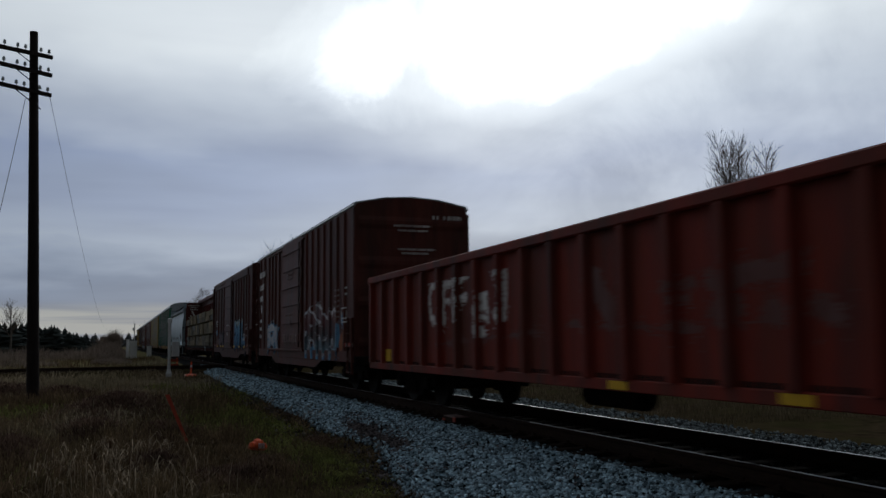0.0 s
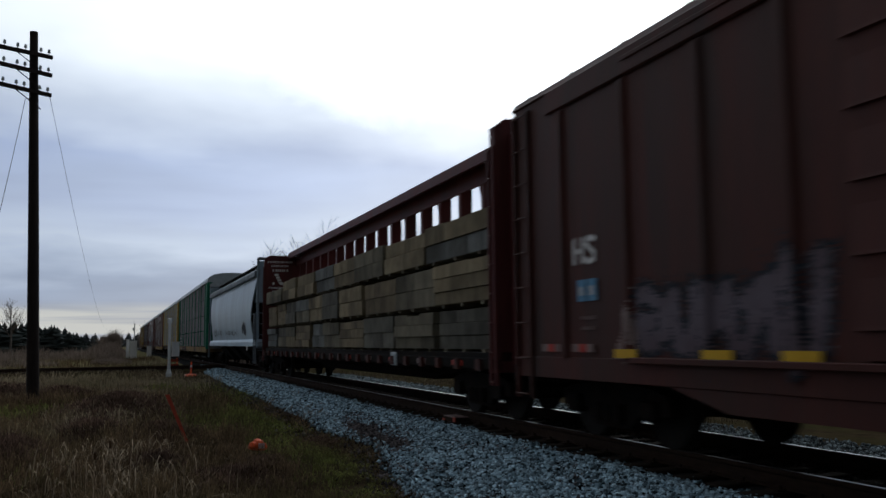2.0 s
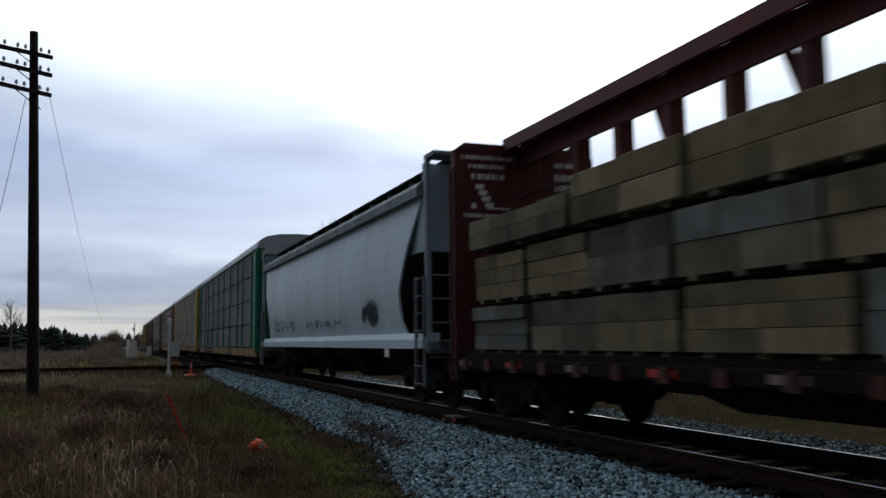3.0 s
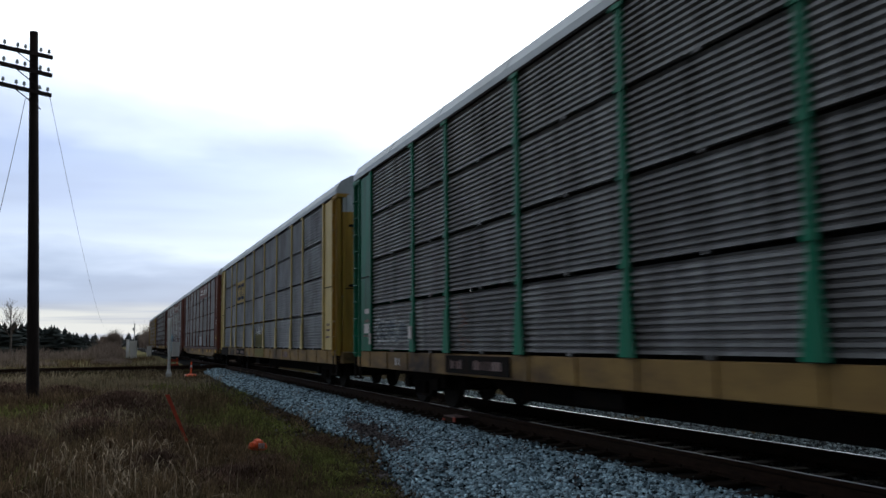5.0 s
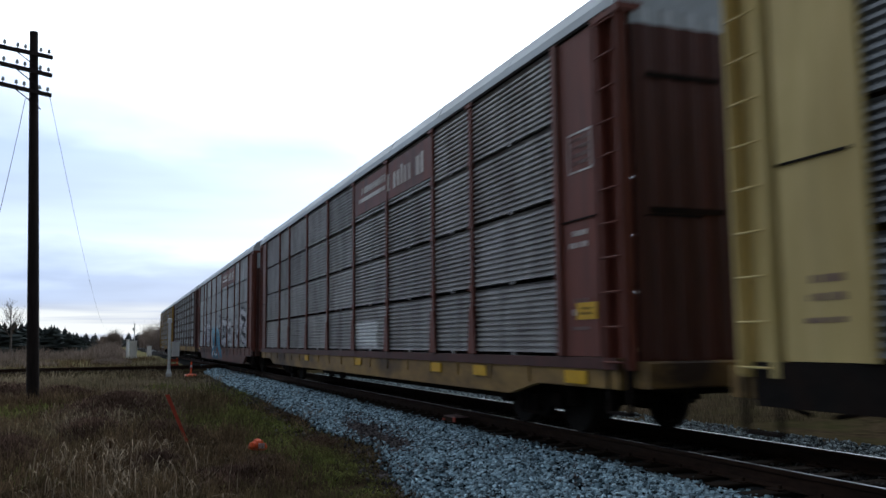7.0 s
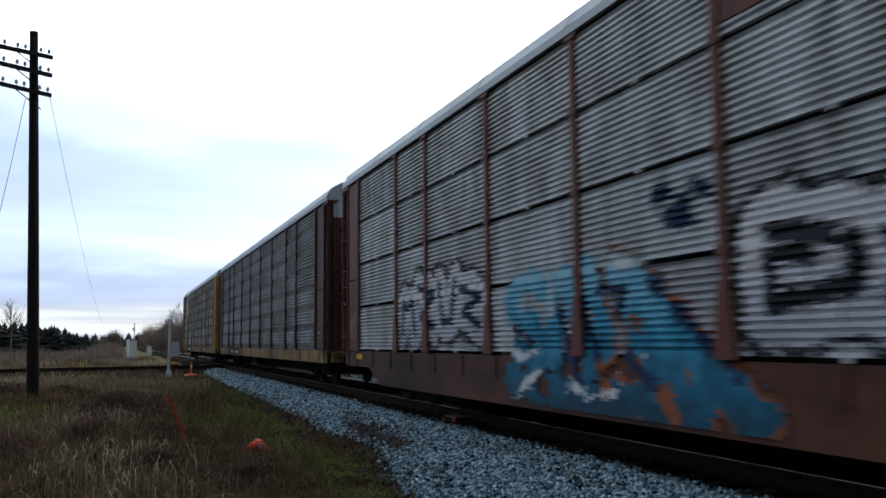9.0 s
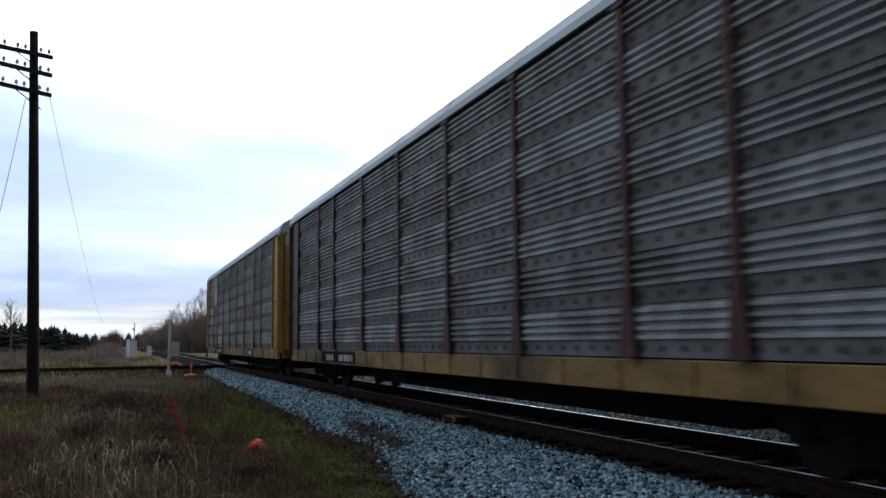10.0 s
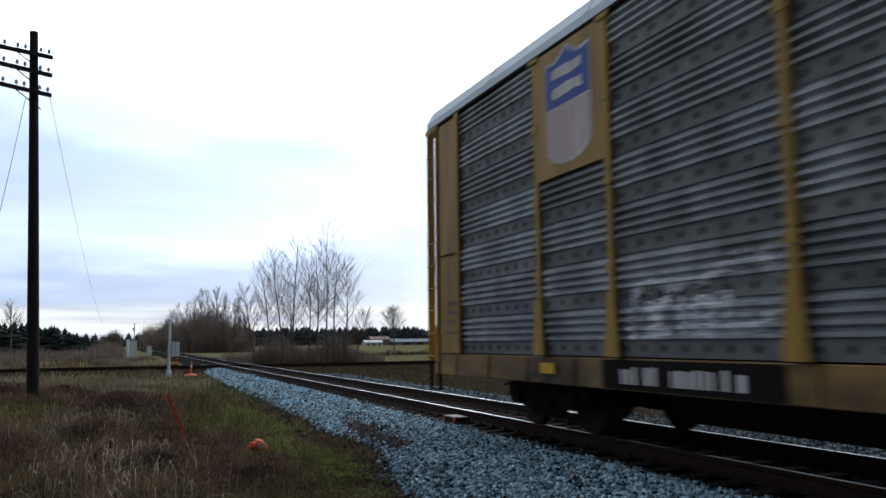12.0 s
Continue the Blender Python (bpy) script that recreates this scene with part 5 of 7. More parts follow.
        bars(w, M["mark"], [(y1 - 2.7, y1 - 0.6, 4.78, 0.17), (y0 + 0.4, y0 + 2.9, 4.52, 0.42)], -SIDE - 0.016, label="white plain bars of a painted name")
        part("underline", Geo().box(-SIDE - 0.02, -SIDE - 0.012, y0 + 2.7, y1 - 0.4, 4.60, 4.69), M["mark"], w)
        if k == 2:
            sprayed(w, M["spray_white"], lambda u, v: np.maximum(np.abs(u + 2.2) - 1.1, np.abs(v - 1.48) - 0.34), -3.6, -0.8, 1.15, 1.8, d, "pale sprayed patch", rag=0.06)
            part("rub_rail", Geo().box(-SIDE - 0.012, -SIDE + 0.002, -13.2, 13.2, 0.95, 1.09, 0.004), M["rack_dark"], w, "dark rail over the sill")
            outlined(w, -12.78, -12.2, 3.4, 3.92, -SIDE - 0.005, M["mark"], "thin white frame of a stencilled notice")
            bars(w, M["dull_mark"], [(-12.7, -12.28, 3.5 + 0.1 * j, 0.05) for j in range(4)], -SIDE - 0.005)
            plate(w, -12.8, -12.32, 1.55, 1.76, M["reflector"], "yellow notice plate")
            bars(w, M["spray_black"], [(-12.75, -12.37, 1.67, 0.035), (-12.75, -12.37, 1.61, 0.035)], -SIDE - 0.015)
            for ya, yb in ((-12.5, -11.95), (-9.4, -8.9), (-7.4, -6.9), (-2.0, -1.5), (4.0, 4.5)):
                plate(w, ya, yb, 0.76, 0.92, M["reflector"], "yellow reflective patch on the sill", "reflector", x=-SIDE - 0.004)
            bars(w, M["mark"], [(-12.6, -12.2, 2.6, 0.08), (-12.6, -12.15, 2.45, 0.08), (-12.6, -12.2, 1.6, 0.1)], -SIDE - 0.003)
        else:
            low = rack_depth("fine", 0.38)
            # smudged white piece with black letter lines
            blob(w, 11, 4, 4.3, 8.9, 1.15, 2.65, d, M["fade_white"], M["spray_navy"], M["spray_black"], 0.17, 0.06)
            # blue piece over panels and sill
            box = (-2.4, 4.2, 0.4, 2.6)
            cloud = stroke_field([([(3.45, 1.95), (2.9, 2.1), (2.45, 2.05)], 0.16), ([(3.4, 1.85), (2.7, 1.5), (2.4, 1.15)], 0.24), ([(3.2, 1.15), (2.6, 1.0)], 0.2), ([(2.15, 2.05), (2.1, 1.1)], 0.2), ([(1.75, 2.1), (1.4, 1.3), (1.1, 1.0)], 0.2), ([(1.2, 2.15), (0.8, 1.2)], 0.18), ([(0.55, 2.1), (0.2, 2.0), (-0.2, 1.7), (-0.7, 1.3), (-1.2, 0.9), (-1.8, 0.55)], 0.22), ([(0.3, 1.75), (-0.1, 1.2), (-0.5, 0.9)], 0.26), ([(3.4, 0.75), (2.0, 0.62), (0.4, 0.6), (-1.0, 0.62)], 0.22)])
            hole = stroke_field([([(3.0, 1.85), (2.65, 1.75)], 0.11), ([(0.95, 1.0), (0.8, 0.7)], 0.12), ([(2.5, 0.75), (2.35, 0.65)], 0.1), ([(-0.35, 0.7), (-0.5, 0.55)], 0.12), ([(0.2, 1.55), (0.0, 1.4)], 0.06)])
            sprayed(w, M["spray_rust"], lambda u, v: np.maximum(cloud(u, v), u - 0.9), *box, low, "rust-orange sprayed rim", grow=0.05, rag=0.06)
            sprayed(w, M["fade_cyan"], lambda u, v: np.maximum(cloud(u, v), -hole(u, v)), *box, low, "blue sprayed letters fading to teal", proud=0.007, rag=0.06)
            navy = stroke_field([([(1.95, 1.75), (1.6, 1.05), (1.45, 0.75)], 0.07), ([(1.5, 2.0), (1.0, 1.15)], 0.06), ([(0.9, 1.9), (0.4, 1.85), (0.5, 1.6)], 0.05), ([(3.3, 1.5), (2.75, 1.25)], 0.05), ([(-0.1, 1.95), (-0.8, 1.45), (-1.5, 0.95)], 0.05), ([(0.3, 1.1), (-0.2, 0.75)], 0.06)])
            sprayed(w, M["spray_navy"], navy, *box, low, "dark blue sprayed lines", proud=0.010, rag=0.05)
            white = stroke_field([([(3.5, 1.2), (3.0, 1.05), (2.6, 1.15)], 0.04), ([(3.2, 0.55), (2.9, 0.75), (2.5, 0.85)], 0.025), ([(1.7, 0.75), (1.2, 0.62), (0.6, 0.7)], 0.025), ([(2.2, 2.2), (2.15, 1.7)], 0.05), ([(0.6, 2.25), (0.2, 2.15)], 0.05)])
            sprayed(w, M["spray_white"], white, *box, low, "pale sprayed highlights", proud=0.012, rag=0.04)
            # two large white pieces with black lines
            blob(w, 23, 3, -5.9, -1.65, 1.2, 2.75, d, M["fade_white"], M["spray_black"], M["spray_black"], 0.24, 0.085)
            blob(w, 31, 2, -11.4, -7.2, 1.25, 2.9, d, M["fade_white"], M["spray_black"], M["spray_black"], 0.24, 0.1)
            sprayed(w, M["spray_navy"], stroke_field([([(-0.3, 2.85), (-0.8, 2.75), (-0.4, 2.6), (-1.0, 2.45)], 0.06), ([(-0.9, 2.9), (-1.2, 2.7)], 0.05)]), -1.5, 0.2, 2.3, 3.1, d, "dark blue scrawl", rag=0.05)
            graffiti(w, 41, 4, 11.95, 12.8, 1.3, 2.2, flat_depth(-SIDE - 0.004), M["dull_mark"], M["rack_brown"], 0.03)
            plate(w, 11.6, 12.1, 0.9, 1.02, M["reflector"], "yellow reflective strip")
    # dark rack with broad bands
    w = autorack(C[4], "autorack wagon with dark maroon posts and banded galvanised sides", "band", "panel_band", M["rack_dark"], M["rack_dark"], M["sill_yellow"], M["rack_dark"], M["rack_dark"])
    part("reporting_board", Geo().box(-SIDE - 0.004, -SIDE + 0.005, 5.0, 8.6, 0.78, 1.06), M["steel"], w)
    bars(w, M["mark"], [(5.2, 6.6, 0.82, 0.18), (7.2, 8.0, 0.82, 0.18)], -SIDE - 0.008)
    bars(w, M["mark"], [(-12.6, -12.25, 2.85, 0.03), (-12.6, -12.25, 2.6, 0.03), (-12.6, -12.2, 1.55, 0.04)], -SIDE - 0.004)
    # last rack
    w = autorack(C[5], "last autorack wagon with yellow posts and banded galvanised sides", "band", "panel_band", M["yellow"], M["yellow"], M["sill_yellow"], M["yellow"], M["yellow"], backed=False)
    d = rack_depth("band")
    board = part("emblem_board", Geo().box(-SIDE - 0.03, -SIDE + 0.02, 7.16, 8.89, 3.45, EAVE - 0.02), M["yellow"], w, "yellow board behind the emblem")
    y0, y1, c = 7.45, 8.6, 8.02

    def shield(u, v):
        t = np.abs(u - c) / 0.56
        return np.maximum(np.maximum(t - 1, v - (4.98 + 0.12 * (1 - np.clip(t, 0, 1)) - 0.08 * np.sin(t * 3.1))), (3.62 + 0.16 * t ** 2.5) - v) * 0.5
    xb = flat_depth(-SIDE - 0.03)
    sprayed(w, M["mark"], shield, y0 - 0.1, y1 + 0.1, 3.5, 5.15, xb, "pale shield outline", rag=0.0, step=(0.02, 0.02), grow=0.02)
    sprayed(w, M["shield_blue"], lambda u, v: np.maximum(shield(u, v), 4.36 - v), y0, y1, 3.5, 5.15, xb, "blue head of the shield", rag=0.0, step=(0.02, 0.02), proud=0.008)
    for k in range(7):
        a = y0 + 0.04 + k * 0.165
        sprayed(w, M["shield_pink"], lambda u, v, a=a: np.maximum(shield(u, v), np.maximum(np.abs(u - a - 0.04) - 0.045, v - 4.34)), y0, y1, 3.5, 5.15, xb, "faded red stripe", rag=0.0, step=(0.015, 0.03), proud=0.008)
    sprayed(w, M["mark"], lambda u, v: np.maximum(np.abs(u - c) - 0.40, np.minimum(np.abs(v - 4.80) - 0.07, np.abs(v - 4.55) - 0.07)), y0, y1, 4.4, 5.0, xb, "white plain bars", rag=0.012, step=(0.02, 0.015), proud=0.012)
    tag = stroke_field([([(6.5, 1.12), (6.72, 1.3), (6.76, 1.6), (6.66, 1.82), (6.4, 1.93), (5.9, 1.86), (5.5, 1.9), (5.0, 2.02), (4.6, 2.02), (4.5, 1.94)], 0.03), ([(6.1, 1.68), (6.45, 1.62), (6.2, 1.5), (6.45, 1.36), (6.1, 1.36)], 0.045), ([(5.85, 1.66), (5.82, 1.38)], 0.05), ([(5.62, 1.66), (5.35, 1.66), (5.35, 1.36), (5.62, 1.36), (5.62, 1.66)], 0.045), ([(5.45, 1.5), (5.1, 1.72)], 0.035), ([(5.1, 1.68), (5.12, 1.4), (4.75, 1.42), (4.5, 1.5)], 0.04), ([(6.2, 1.15), (5.9, 1.2), (6.0, 1.12)], 0.03)])
    sprayed(w, M["spray_white"], tag, 4.4, 7.1, 1.12, 2.3, d, "thin white sprayed scrawl", rag=0.018, step=(0.03, 0.02), proud=0.014)
    part("reporting_board", Geo().box(-SIDE - 0.004, -SIDE + 0.005, 4.4, 7.4, 0.74, 1.07), M["steel"], w)
    bars(w, M["mark"], [(4.9, 6.05, 0.80, 0.2), (6.3, 7.0, 0.80, 0.2)], -SIDE - 0.008)
    part("reporting_board", Geo().box(-SIDE - 0.004, -SIDE + 0.005, -6.9, -5.1, 0.74, 1.07), M["green_board"], w, "dark green board with white bars")
    bars(w, M["mark"], [(-6.4, -5.6, 0.82, 0.16)], -SIDE - 0.008)
    bars(w, M["dull_mark"], [(12.1, 12.5, 1.9, 0.1), (12.1, 12.5, 1.75, 0.1)], -SIDE - 0.004)
    plate(w, 8.6, 9.0, 0.86, 1.0, M["reflector"], "yellow reflective strip")


build_racks()

# ---- boxcars, gondola, centre-beam wagon, hopper ----


def boxcar(y0, y1, label, paint, door_paint, ribs, door, top, bulge=False, creases=8):
    c, half = (y0 + y1) / 2, (y1 - y0) / 2
    w = thing("boxcar_wagon", (0, c, 0), label, "railway wagon", "train wagons")
    S = 1.53
    shell = [(-S, 0.95), (S, 0.95), (S, top - 0.12), (S - 0.05, top - 0.02), (0.7, top + 0.13), (0, top + 0.17), (-0.7, top + 0.13), (-S + 0.05, top - 0.02), (-S, top - 0.12)]
    part("body", Geo().prism(shell, -half + 0.06, half - 0.06), paint, w, "riveted steel body")
    roof = Geo()
    arch = [(-S - 0.03, top - 0.10), (-S + 0.03, top), (-0.7, top + 0.15), (0, top + 0.19), (0.7, top + 0.15), (S - 0.03, top), (S + 0.03, top - 0.10)]
    roof.prism(arch + [(u * 0.97, z - 0.03) for u, z in arch][::-1], -half, half)
    for y in np.linspace(-half + 0.4, half - 0.4, 13):
        roof.prism([(u * 0.98, z + 0.035) for u, z in arch] + [(u * 0.98, z) for u, z in arch][::-1], y - 0.04, y + 0.04)
    part("roof", roof, M["roof"] if not bulge else paint, w, "ribbed steel roof")
    for s in (-1, 1):
        x = s * S
        g = Geo().box(min(x, x + s * 0.02), max(x, x + s * 0.02), -half, half, 0.80, 1.08, 0.008)
        g.prism([(-half * 0.55, 0.82), (half * 0.55, 0.82), (half * 0.42, 0.58), (-half * 0.42, 0.58)], min(x - s * 0.03, x), max(x - s * 0.03, x), "x")
        part("side_sill", g, paint, w)
        if bulge:
            part("top_plate", Geo().box(min(x, x + s * 0.05), max(x, x + s * 0.05), -half + 1.1, half - 1.1, top - 0.42, top - 0.1, 0.02), paint, w)
        for y in ribs:
            g = Geo().prism([(y - 0.10, 0.0), (y + 0.10, 0.0), (y + 0.055, 1.0), (y - 0.055, 1.0)], 1.08, top - (0.45 if bulge else 0.16), "z")
            g.v = [(x + s * 0.055 * b, a, z) for a, b, z in g.v]
            part("side_rib", g, paint, w)
        # sliding door with pressed ribs
        da, db = door
        xd = x + s * 0.06
        g = Geo().box(min(x, xd), max(x, xd), da, db, 1.12, top - 0.25, 0.01)
        dob = part("sliding_door", g, door_paint, w, "ribbed sliding side door")
        for k in range(6):
            z = 1.35 + k * (top - 1.85) / 5
            g = Geo().prism([(xd, z - 0.01), (xd + s * 0.035, z), (xd + s * 0.03, z + 0.03), (xd, z + 0.4)], da + 0.03, db - 0.03)
            part("pressed_rib", g, door_paint, dob)
        part("door_rod", Geo().tube([(xd + s * 0.03, da + 0.25, 1.15), (xd + s * 0.03, da + 0.25, top - 0.3)], 0.02), M["steel"], dob)
        part("door_rail", Geo().box(min(x, x + s * 0.09), max(x, x + s * 0.09), da - 0.3, db + (db - da), 1.03, 1.10, 0.01), paint, w)
        part("door_rail", Geo().box(min(x, x + s * 0.07), max(x, x + s * 0.07), da - 0.3, db + (db - da), top - 0.26, top - 0.2, 0.01), paint, w)
        for e in (-1, 1):
            ladder(w, x + s * 0.03, *sorted((e * (half - 0.08), e * (half - 0.52))), 0.5, (1.9 if e * s > 0 else top - 0.2), (5 if e * s > 0 else 9), paint)
    for e in (-1, 1):
        ye = e * half
        g = Geo().box(-S + 0.02, S - 0.02, min(ye, ye - e * 0.06), max(ye, ye - e * 0.06), 0.9, top - 0.02)
        g.prism([(-S + 0.02, top - 0.03), (S - 0.02, top - 0.03), (0.7, top + 0.14), (0, top + 0.18), (-0.7, top + 0.14)], min(ye, ye - e * 0.06), max(ye, ye - e * 0.06))
        n = creases
        for k in range(n):
            z = 1.25 + k * (top - 1.75) / (n - 1)
            part("pressed_end_rib", Geo().prism([(ye, z - 0.16), (ye + e * (0.06 if creases > 5 else 0.025), z - 0.05), (ye + e * (0.06 if creases > 5 else 0.025), z + 0.05), (ye, z + 0.16)], -S + 0.12, S - 0.12, "x"), paint, w)
        part("end_wall", g, paint, w, "end wall with pressed ribs")
        part("end_sill", Geo().box(-S, S, min(ye - e * 0.1, ye + e * 0.12), max(ye - e * 0.1, ye + e * 0.12), 0.72, 0.95, 0.02), M["steel"], w)
    part("underframe", Geo().box(-0.35, 0.35, -half + 0.1, half - 0.1, 0.66, 0.95, 0.02).box(-0.9, -0.4, -1, 0.4, 0.42, 0.72, 0.03).tube([(0.7, 0.8, 0.6), (0.7, 2.0, 0.6)], 0.17, 10), M["steel"], w)
    add_bogies(w, half - 1.75)
    add_couplers(w, half, half + 0.75)
    wagons.append((w, c))
    return w


def gondola(y0, y1):
    c, half = (y0 + y1) / 2, (y1 - y0) / 2
    w = thing("gondola_wagon", (0, c, 0), "faded red open gondola wagon with ribbed sides", "railway wagon", "train wagons")
    S, top = 1.45, 2.72
    for s in (-1, 1):
        x = s * S
        part("side_wall", Geo().box(min(x, x - s * 0.03), max(x, x - s * 0.03), -half, half, 0.78, top), M["gondola_red"], w, "faded red steel side")
        part("top_rail", Geo().box(min(x - s * 0.08, x + s * 0.1), max(x - s * 0.08, x + s * 0.1), -half, half, top - 0.09, top + 0.06, 0.02), M["gondola_red"], w)
        part("side_sill", Geo().box(min(x - s * 0.04, x + s * 0.06), max(x - s * 0.04, x + s * 0.06), -half, half, 0.70, 0.84, 0.01), M["gondola_red"], w)
        for k in range(21):
            y = -half + 0.15 + k * (2 * half - 0.3) / 20
            g = Geo().prism([(y - 0.12, 0.0), (y + 0.12, 0.0), (y + 0.06, 1.0), (y - 0.06, 1.0)], 0.84, top - 0.09, "z")
            g.v = [(x + s * 0.1 * b, a, z) for a, b, z in g.v]
            part("side_rib", g, M["gondola_red"], w)
    part("floor", Geo().box(-S, S, -half, half, 0.80, 0.90), M["steel"], w)
    for e in (-1, 1):
        g = Geo().box(-S, S, min(e * half, e * (half - 0.06)), max(e * half, e * (half - 0.06)), 0.7, top + 0.03)
        for z in (1.1, 1.6, 2.1, 2.55):
            g.prism([(e * half, z - 0.1), (e * (half + 0.07), z - 0.04), (e * (half + 0.07), z + 0.04), (e * half, z + 0.1)], -S + 0.1, S - 0.1, "x")
        part("end_wall", g, M["gondola_red"], w)
    part("underframe", Geo().box(-0.35, 0.35, -half, half, 0.58, 0.80, 0.02).tube([(-0.7, -1, 0.55), (-0.7, 0.4, 0.55)], 0.16, 10), M["steel"], w)
    x = -S - 0.004
    # the large painted letters
    glyphs = stroke_field([([(4.66, 2.28), (4.82, 2.36), (4.98, 2.28), (5.02, 2.0), (4.96, 1.76), (4.8, 1.68), (4.66, 1.76)], 0.055), ([(4.26, 1.66), (4.26, 2.34), (3.92, 2.34)], 0.055), ([(4.26, 2.02), (3.98, 2.02)], 0.05), ([(3.56, 1.68), (3.56, 2.38), (3.16, 2.38)], 0.055), ([(3.56, 2.04), (3.22, 2.04)], 0.05), ([(2.62, 2.0), (2.36, 2.02), (2.3, 1.66), (2.6, 1.68), (2.62, 1.84), (2.34, 1.86)], 0.055), ([(2.0, 1.78), (1.9, 1.66), (1.68, 1.68), (1.6, 1.9), (1.6, 2.38)], 0.07), ([(2.0, 2.36), (1.62, 2.36)], 0.06), ([(2.6, 1.5), (2.45, 1.4)], 0.1)])
    sprayed(w, M["mark"], glyphs, 1.3, 5.3, 1.35, 2.4, flat_depth(-S), "row of large pale painted letters", rag=0.02, ribs=[(-half + 0.15 + k * (2 * half - 0.3) / 20, 0.06, 0.1) for k in range(21)])
    scuffs = stroke_field([([(-1.1, 2.0), (-1.35, 1.65)], 0.16), ([(-2.5, 1.82), (-3.0, 1.88)], 0.04), ([(-2.6, 1.72), (-2.9, 1.72)], 0.035), ([(-3.3, 1.85), (-3.75, 1.92)], 0.11), ([(-3.35, 1.55), (-3.7, 1.6)], 0.11), ([(-4.0, 1.9), (-4.5, 1.92)], 0.10), ([(-4.1, 1.55), (-4.35, 1.5)], 0.09), ([(-4.7, 1.55), (-4.85, 1.5)], 0.1), ([(-0.3, 1.5), (-3.0, 1.4), (-4.9, 1.52)], 0.018), ([(4.6, 1.25), (0.2, 1.42)], 0.015)])
    sprayed(w, M["scuff"], scuffs, -5.1, 5.0, 1.1, 2.3, flat_depth(-S), "faded pale patches and scrapes", rag=0.05, ribs=[(-half + 0.15 + k * (2 * half - 0.3) / 20, 0.06, 0.1) for k in range(21)])
    part("reflector", Geo().box(x - 0.012, x + 0.004, 7.5, 7.98, 0.88, 1.14), M["reflector"], w, "square yellow reflective plate")
    for y in (-1.6, -4.45):
        part("reflector", Geo().box(x - 0.065, x + 0.01, y - 0.2, y + 0.2, 0.72, 0.82), M["reflector"], w, "yellow reflective strip")
    add_bogies(w, half - 1.9)
    add_couplers(w, half, half + 0.6)
    wagons.append((w, c))


def centre_beam(y0, y1):
    c, half = (y0 + y1) / 2, (y1 - y0) / 2
    w = thing("centre_beam_wagon", (0, c, 0), "maroon centre-beam flat wagon with tall end bulkheads", "railway wagon", "train wagons")
    S = 1.42
    g = Geo().box(-S + 0.06, S - 0.06, -half, half, 0.98, 1.12, 0.02)
    part("deck", g, M["steel"], w)
    for s in (-1, 1):
        g = Geo().box(min(s * S, s * (S - 0.05)), max(s * S, s * (S - 0.05)), -half, half, 0.84, 1.02, 0.01)
        part("side_sill", g, M["steel"], w)
        for k in range(24):
            y = -half + 0.7 + k * (2 * half - 1.4) / 23
            part("winch_bracket", Geo().prism([(y - 0.1, 0.82), (y + 0.1, 0.82), (y + 0.07, 1.0), (y - 0.07, 1.0)], min(s * S, s * (S + 0.07)), max(s * S, s * (S + 0.07)), "x"), M["box_dark"], w)
        if s < 0:
            for k in range(12):
                y = -half + 1.5 + k * 1.9
                part("reflector", Geo().box(-S - 0.004, -S, y, y + 0.5, 0.88, 0.97), M["dull_mark"] if k % 2 else M["red_tape"], w, "worn reflective strip")
    for e in (-1, 1):
        ye = e * half
        g = Geo().box(-S, S, min(ye, ye - e * 0.22), max(ye, ye - e * 0.22), 0.8, 4.72, 0.03)
        g.prism([(-S, 4.7), (S, 4.7), (S - 0.2, 4.86), (-S + 0.2, 4.86)], min(ye, ye - e * 0.22), max(ye, ye - e * 0.22))
        bulk = part("bulkhead", g, M["maroon"], w, "solid maroon end bulkhead")
        for x in (-1.1, -0.4, 0.4, 1.1):
            part("bulkhead_rib", Geo().box(x - 0.07, x + 0.07, min(ye, ye + e * 0.1), max(ye, ye + e * 0.1), 0.9, 4.6, 0.01), M["maroon"], bulk)
        ladder(w, -S - 0.01, *sorted((ye - e * 0.02, ye - e * 0.22)), 0.6, 4.4, 9, M["maroon"])
    yb = half - 0.22
    end_bars(w, M["mark"], [(-1.3, -0.25, 4.56, 0.07), (-1.15, -0.45, 4.4, 0.07), (-1.1, -0.45, 4.2, 0.1), (-1.25, -0.15, 3.5, 0.07), (-1.1, -0.4, 3.36, 0.06), (0.3, 1.25, 4.5, 0.09), (0.4, 1.15, 4.25, 0.12), (0.4, 1.15, 4.05, 0.12)], yb - 0.006)
    g = Geo()
    for k in range(4):
        g.box(-1.02 + k * 0.06, -0.86 + k * 0.06, yb - 0.009, yb - 0.003, 4.02 - k * 0.11, 4.11 - k * 0.11)
    g.box(-0.8, -0.35, yb - 0.009, yb - 0.003, 3.66, 3.69).box(-1.1, -1.02, yb - 0.009, yb - 0.003, 3.66, 3.76)
    part("emblem", g, M["mark"], w, "white plain emblem squares")
    # the beam: posts, diagonal struts, a wide top chord with openings
    for s in (-1, 1):
        part("top_chord", Geo().prism([(s * 0.46, 4.74), (s * 0.40, 4.74), (s * 0.40, 4.88), (s * 0.16, 4.88), (s * 0.16, 4.96), (s * 0.46, 4.96)], -half + 0.2, half - 0.2), M["maroon"], w)
    n = 18
    for k in range(n + 1):
        y = -half + 0.2 + k * (2 * half - 0.4) / n
        a, b = max(y - 0.53, -half + 0.2), min(y + 0.53, half - 0.2)
        part("chord_plate", Geo().box(-0.16, 0.16, a, b, 4.885, 4.955), M["maroon"], w)
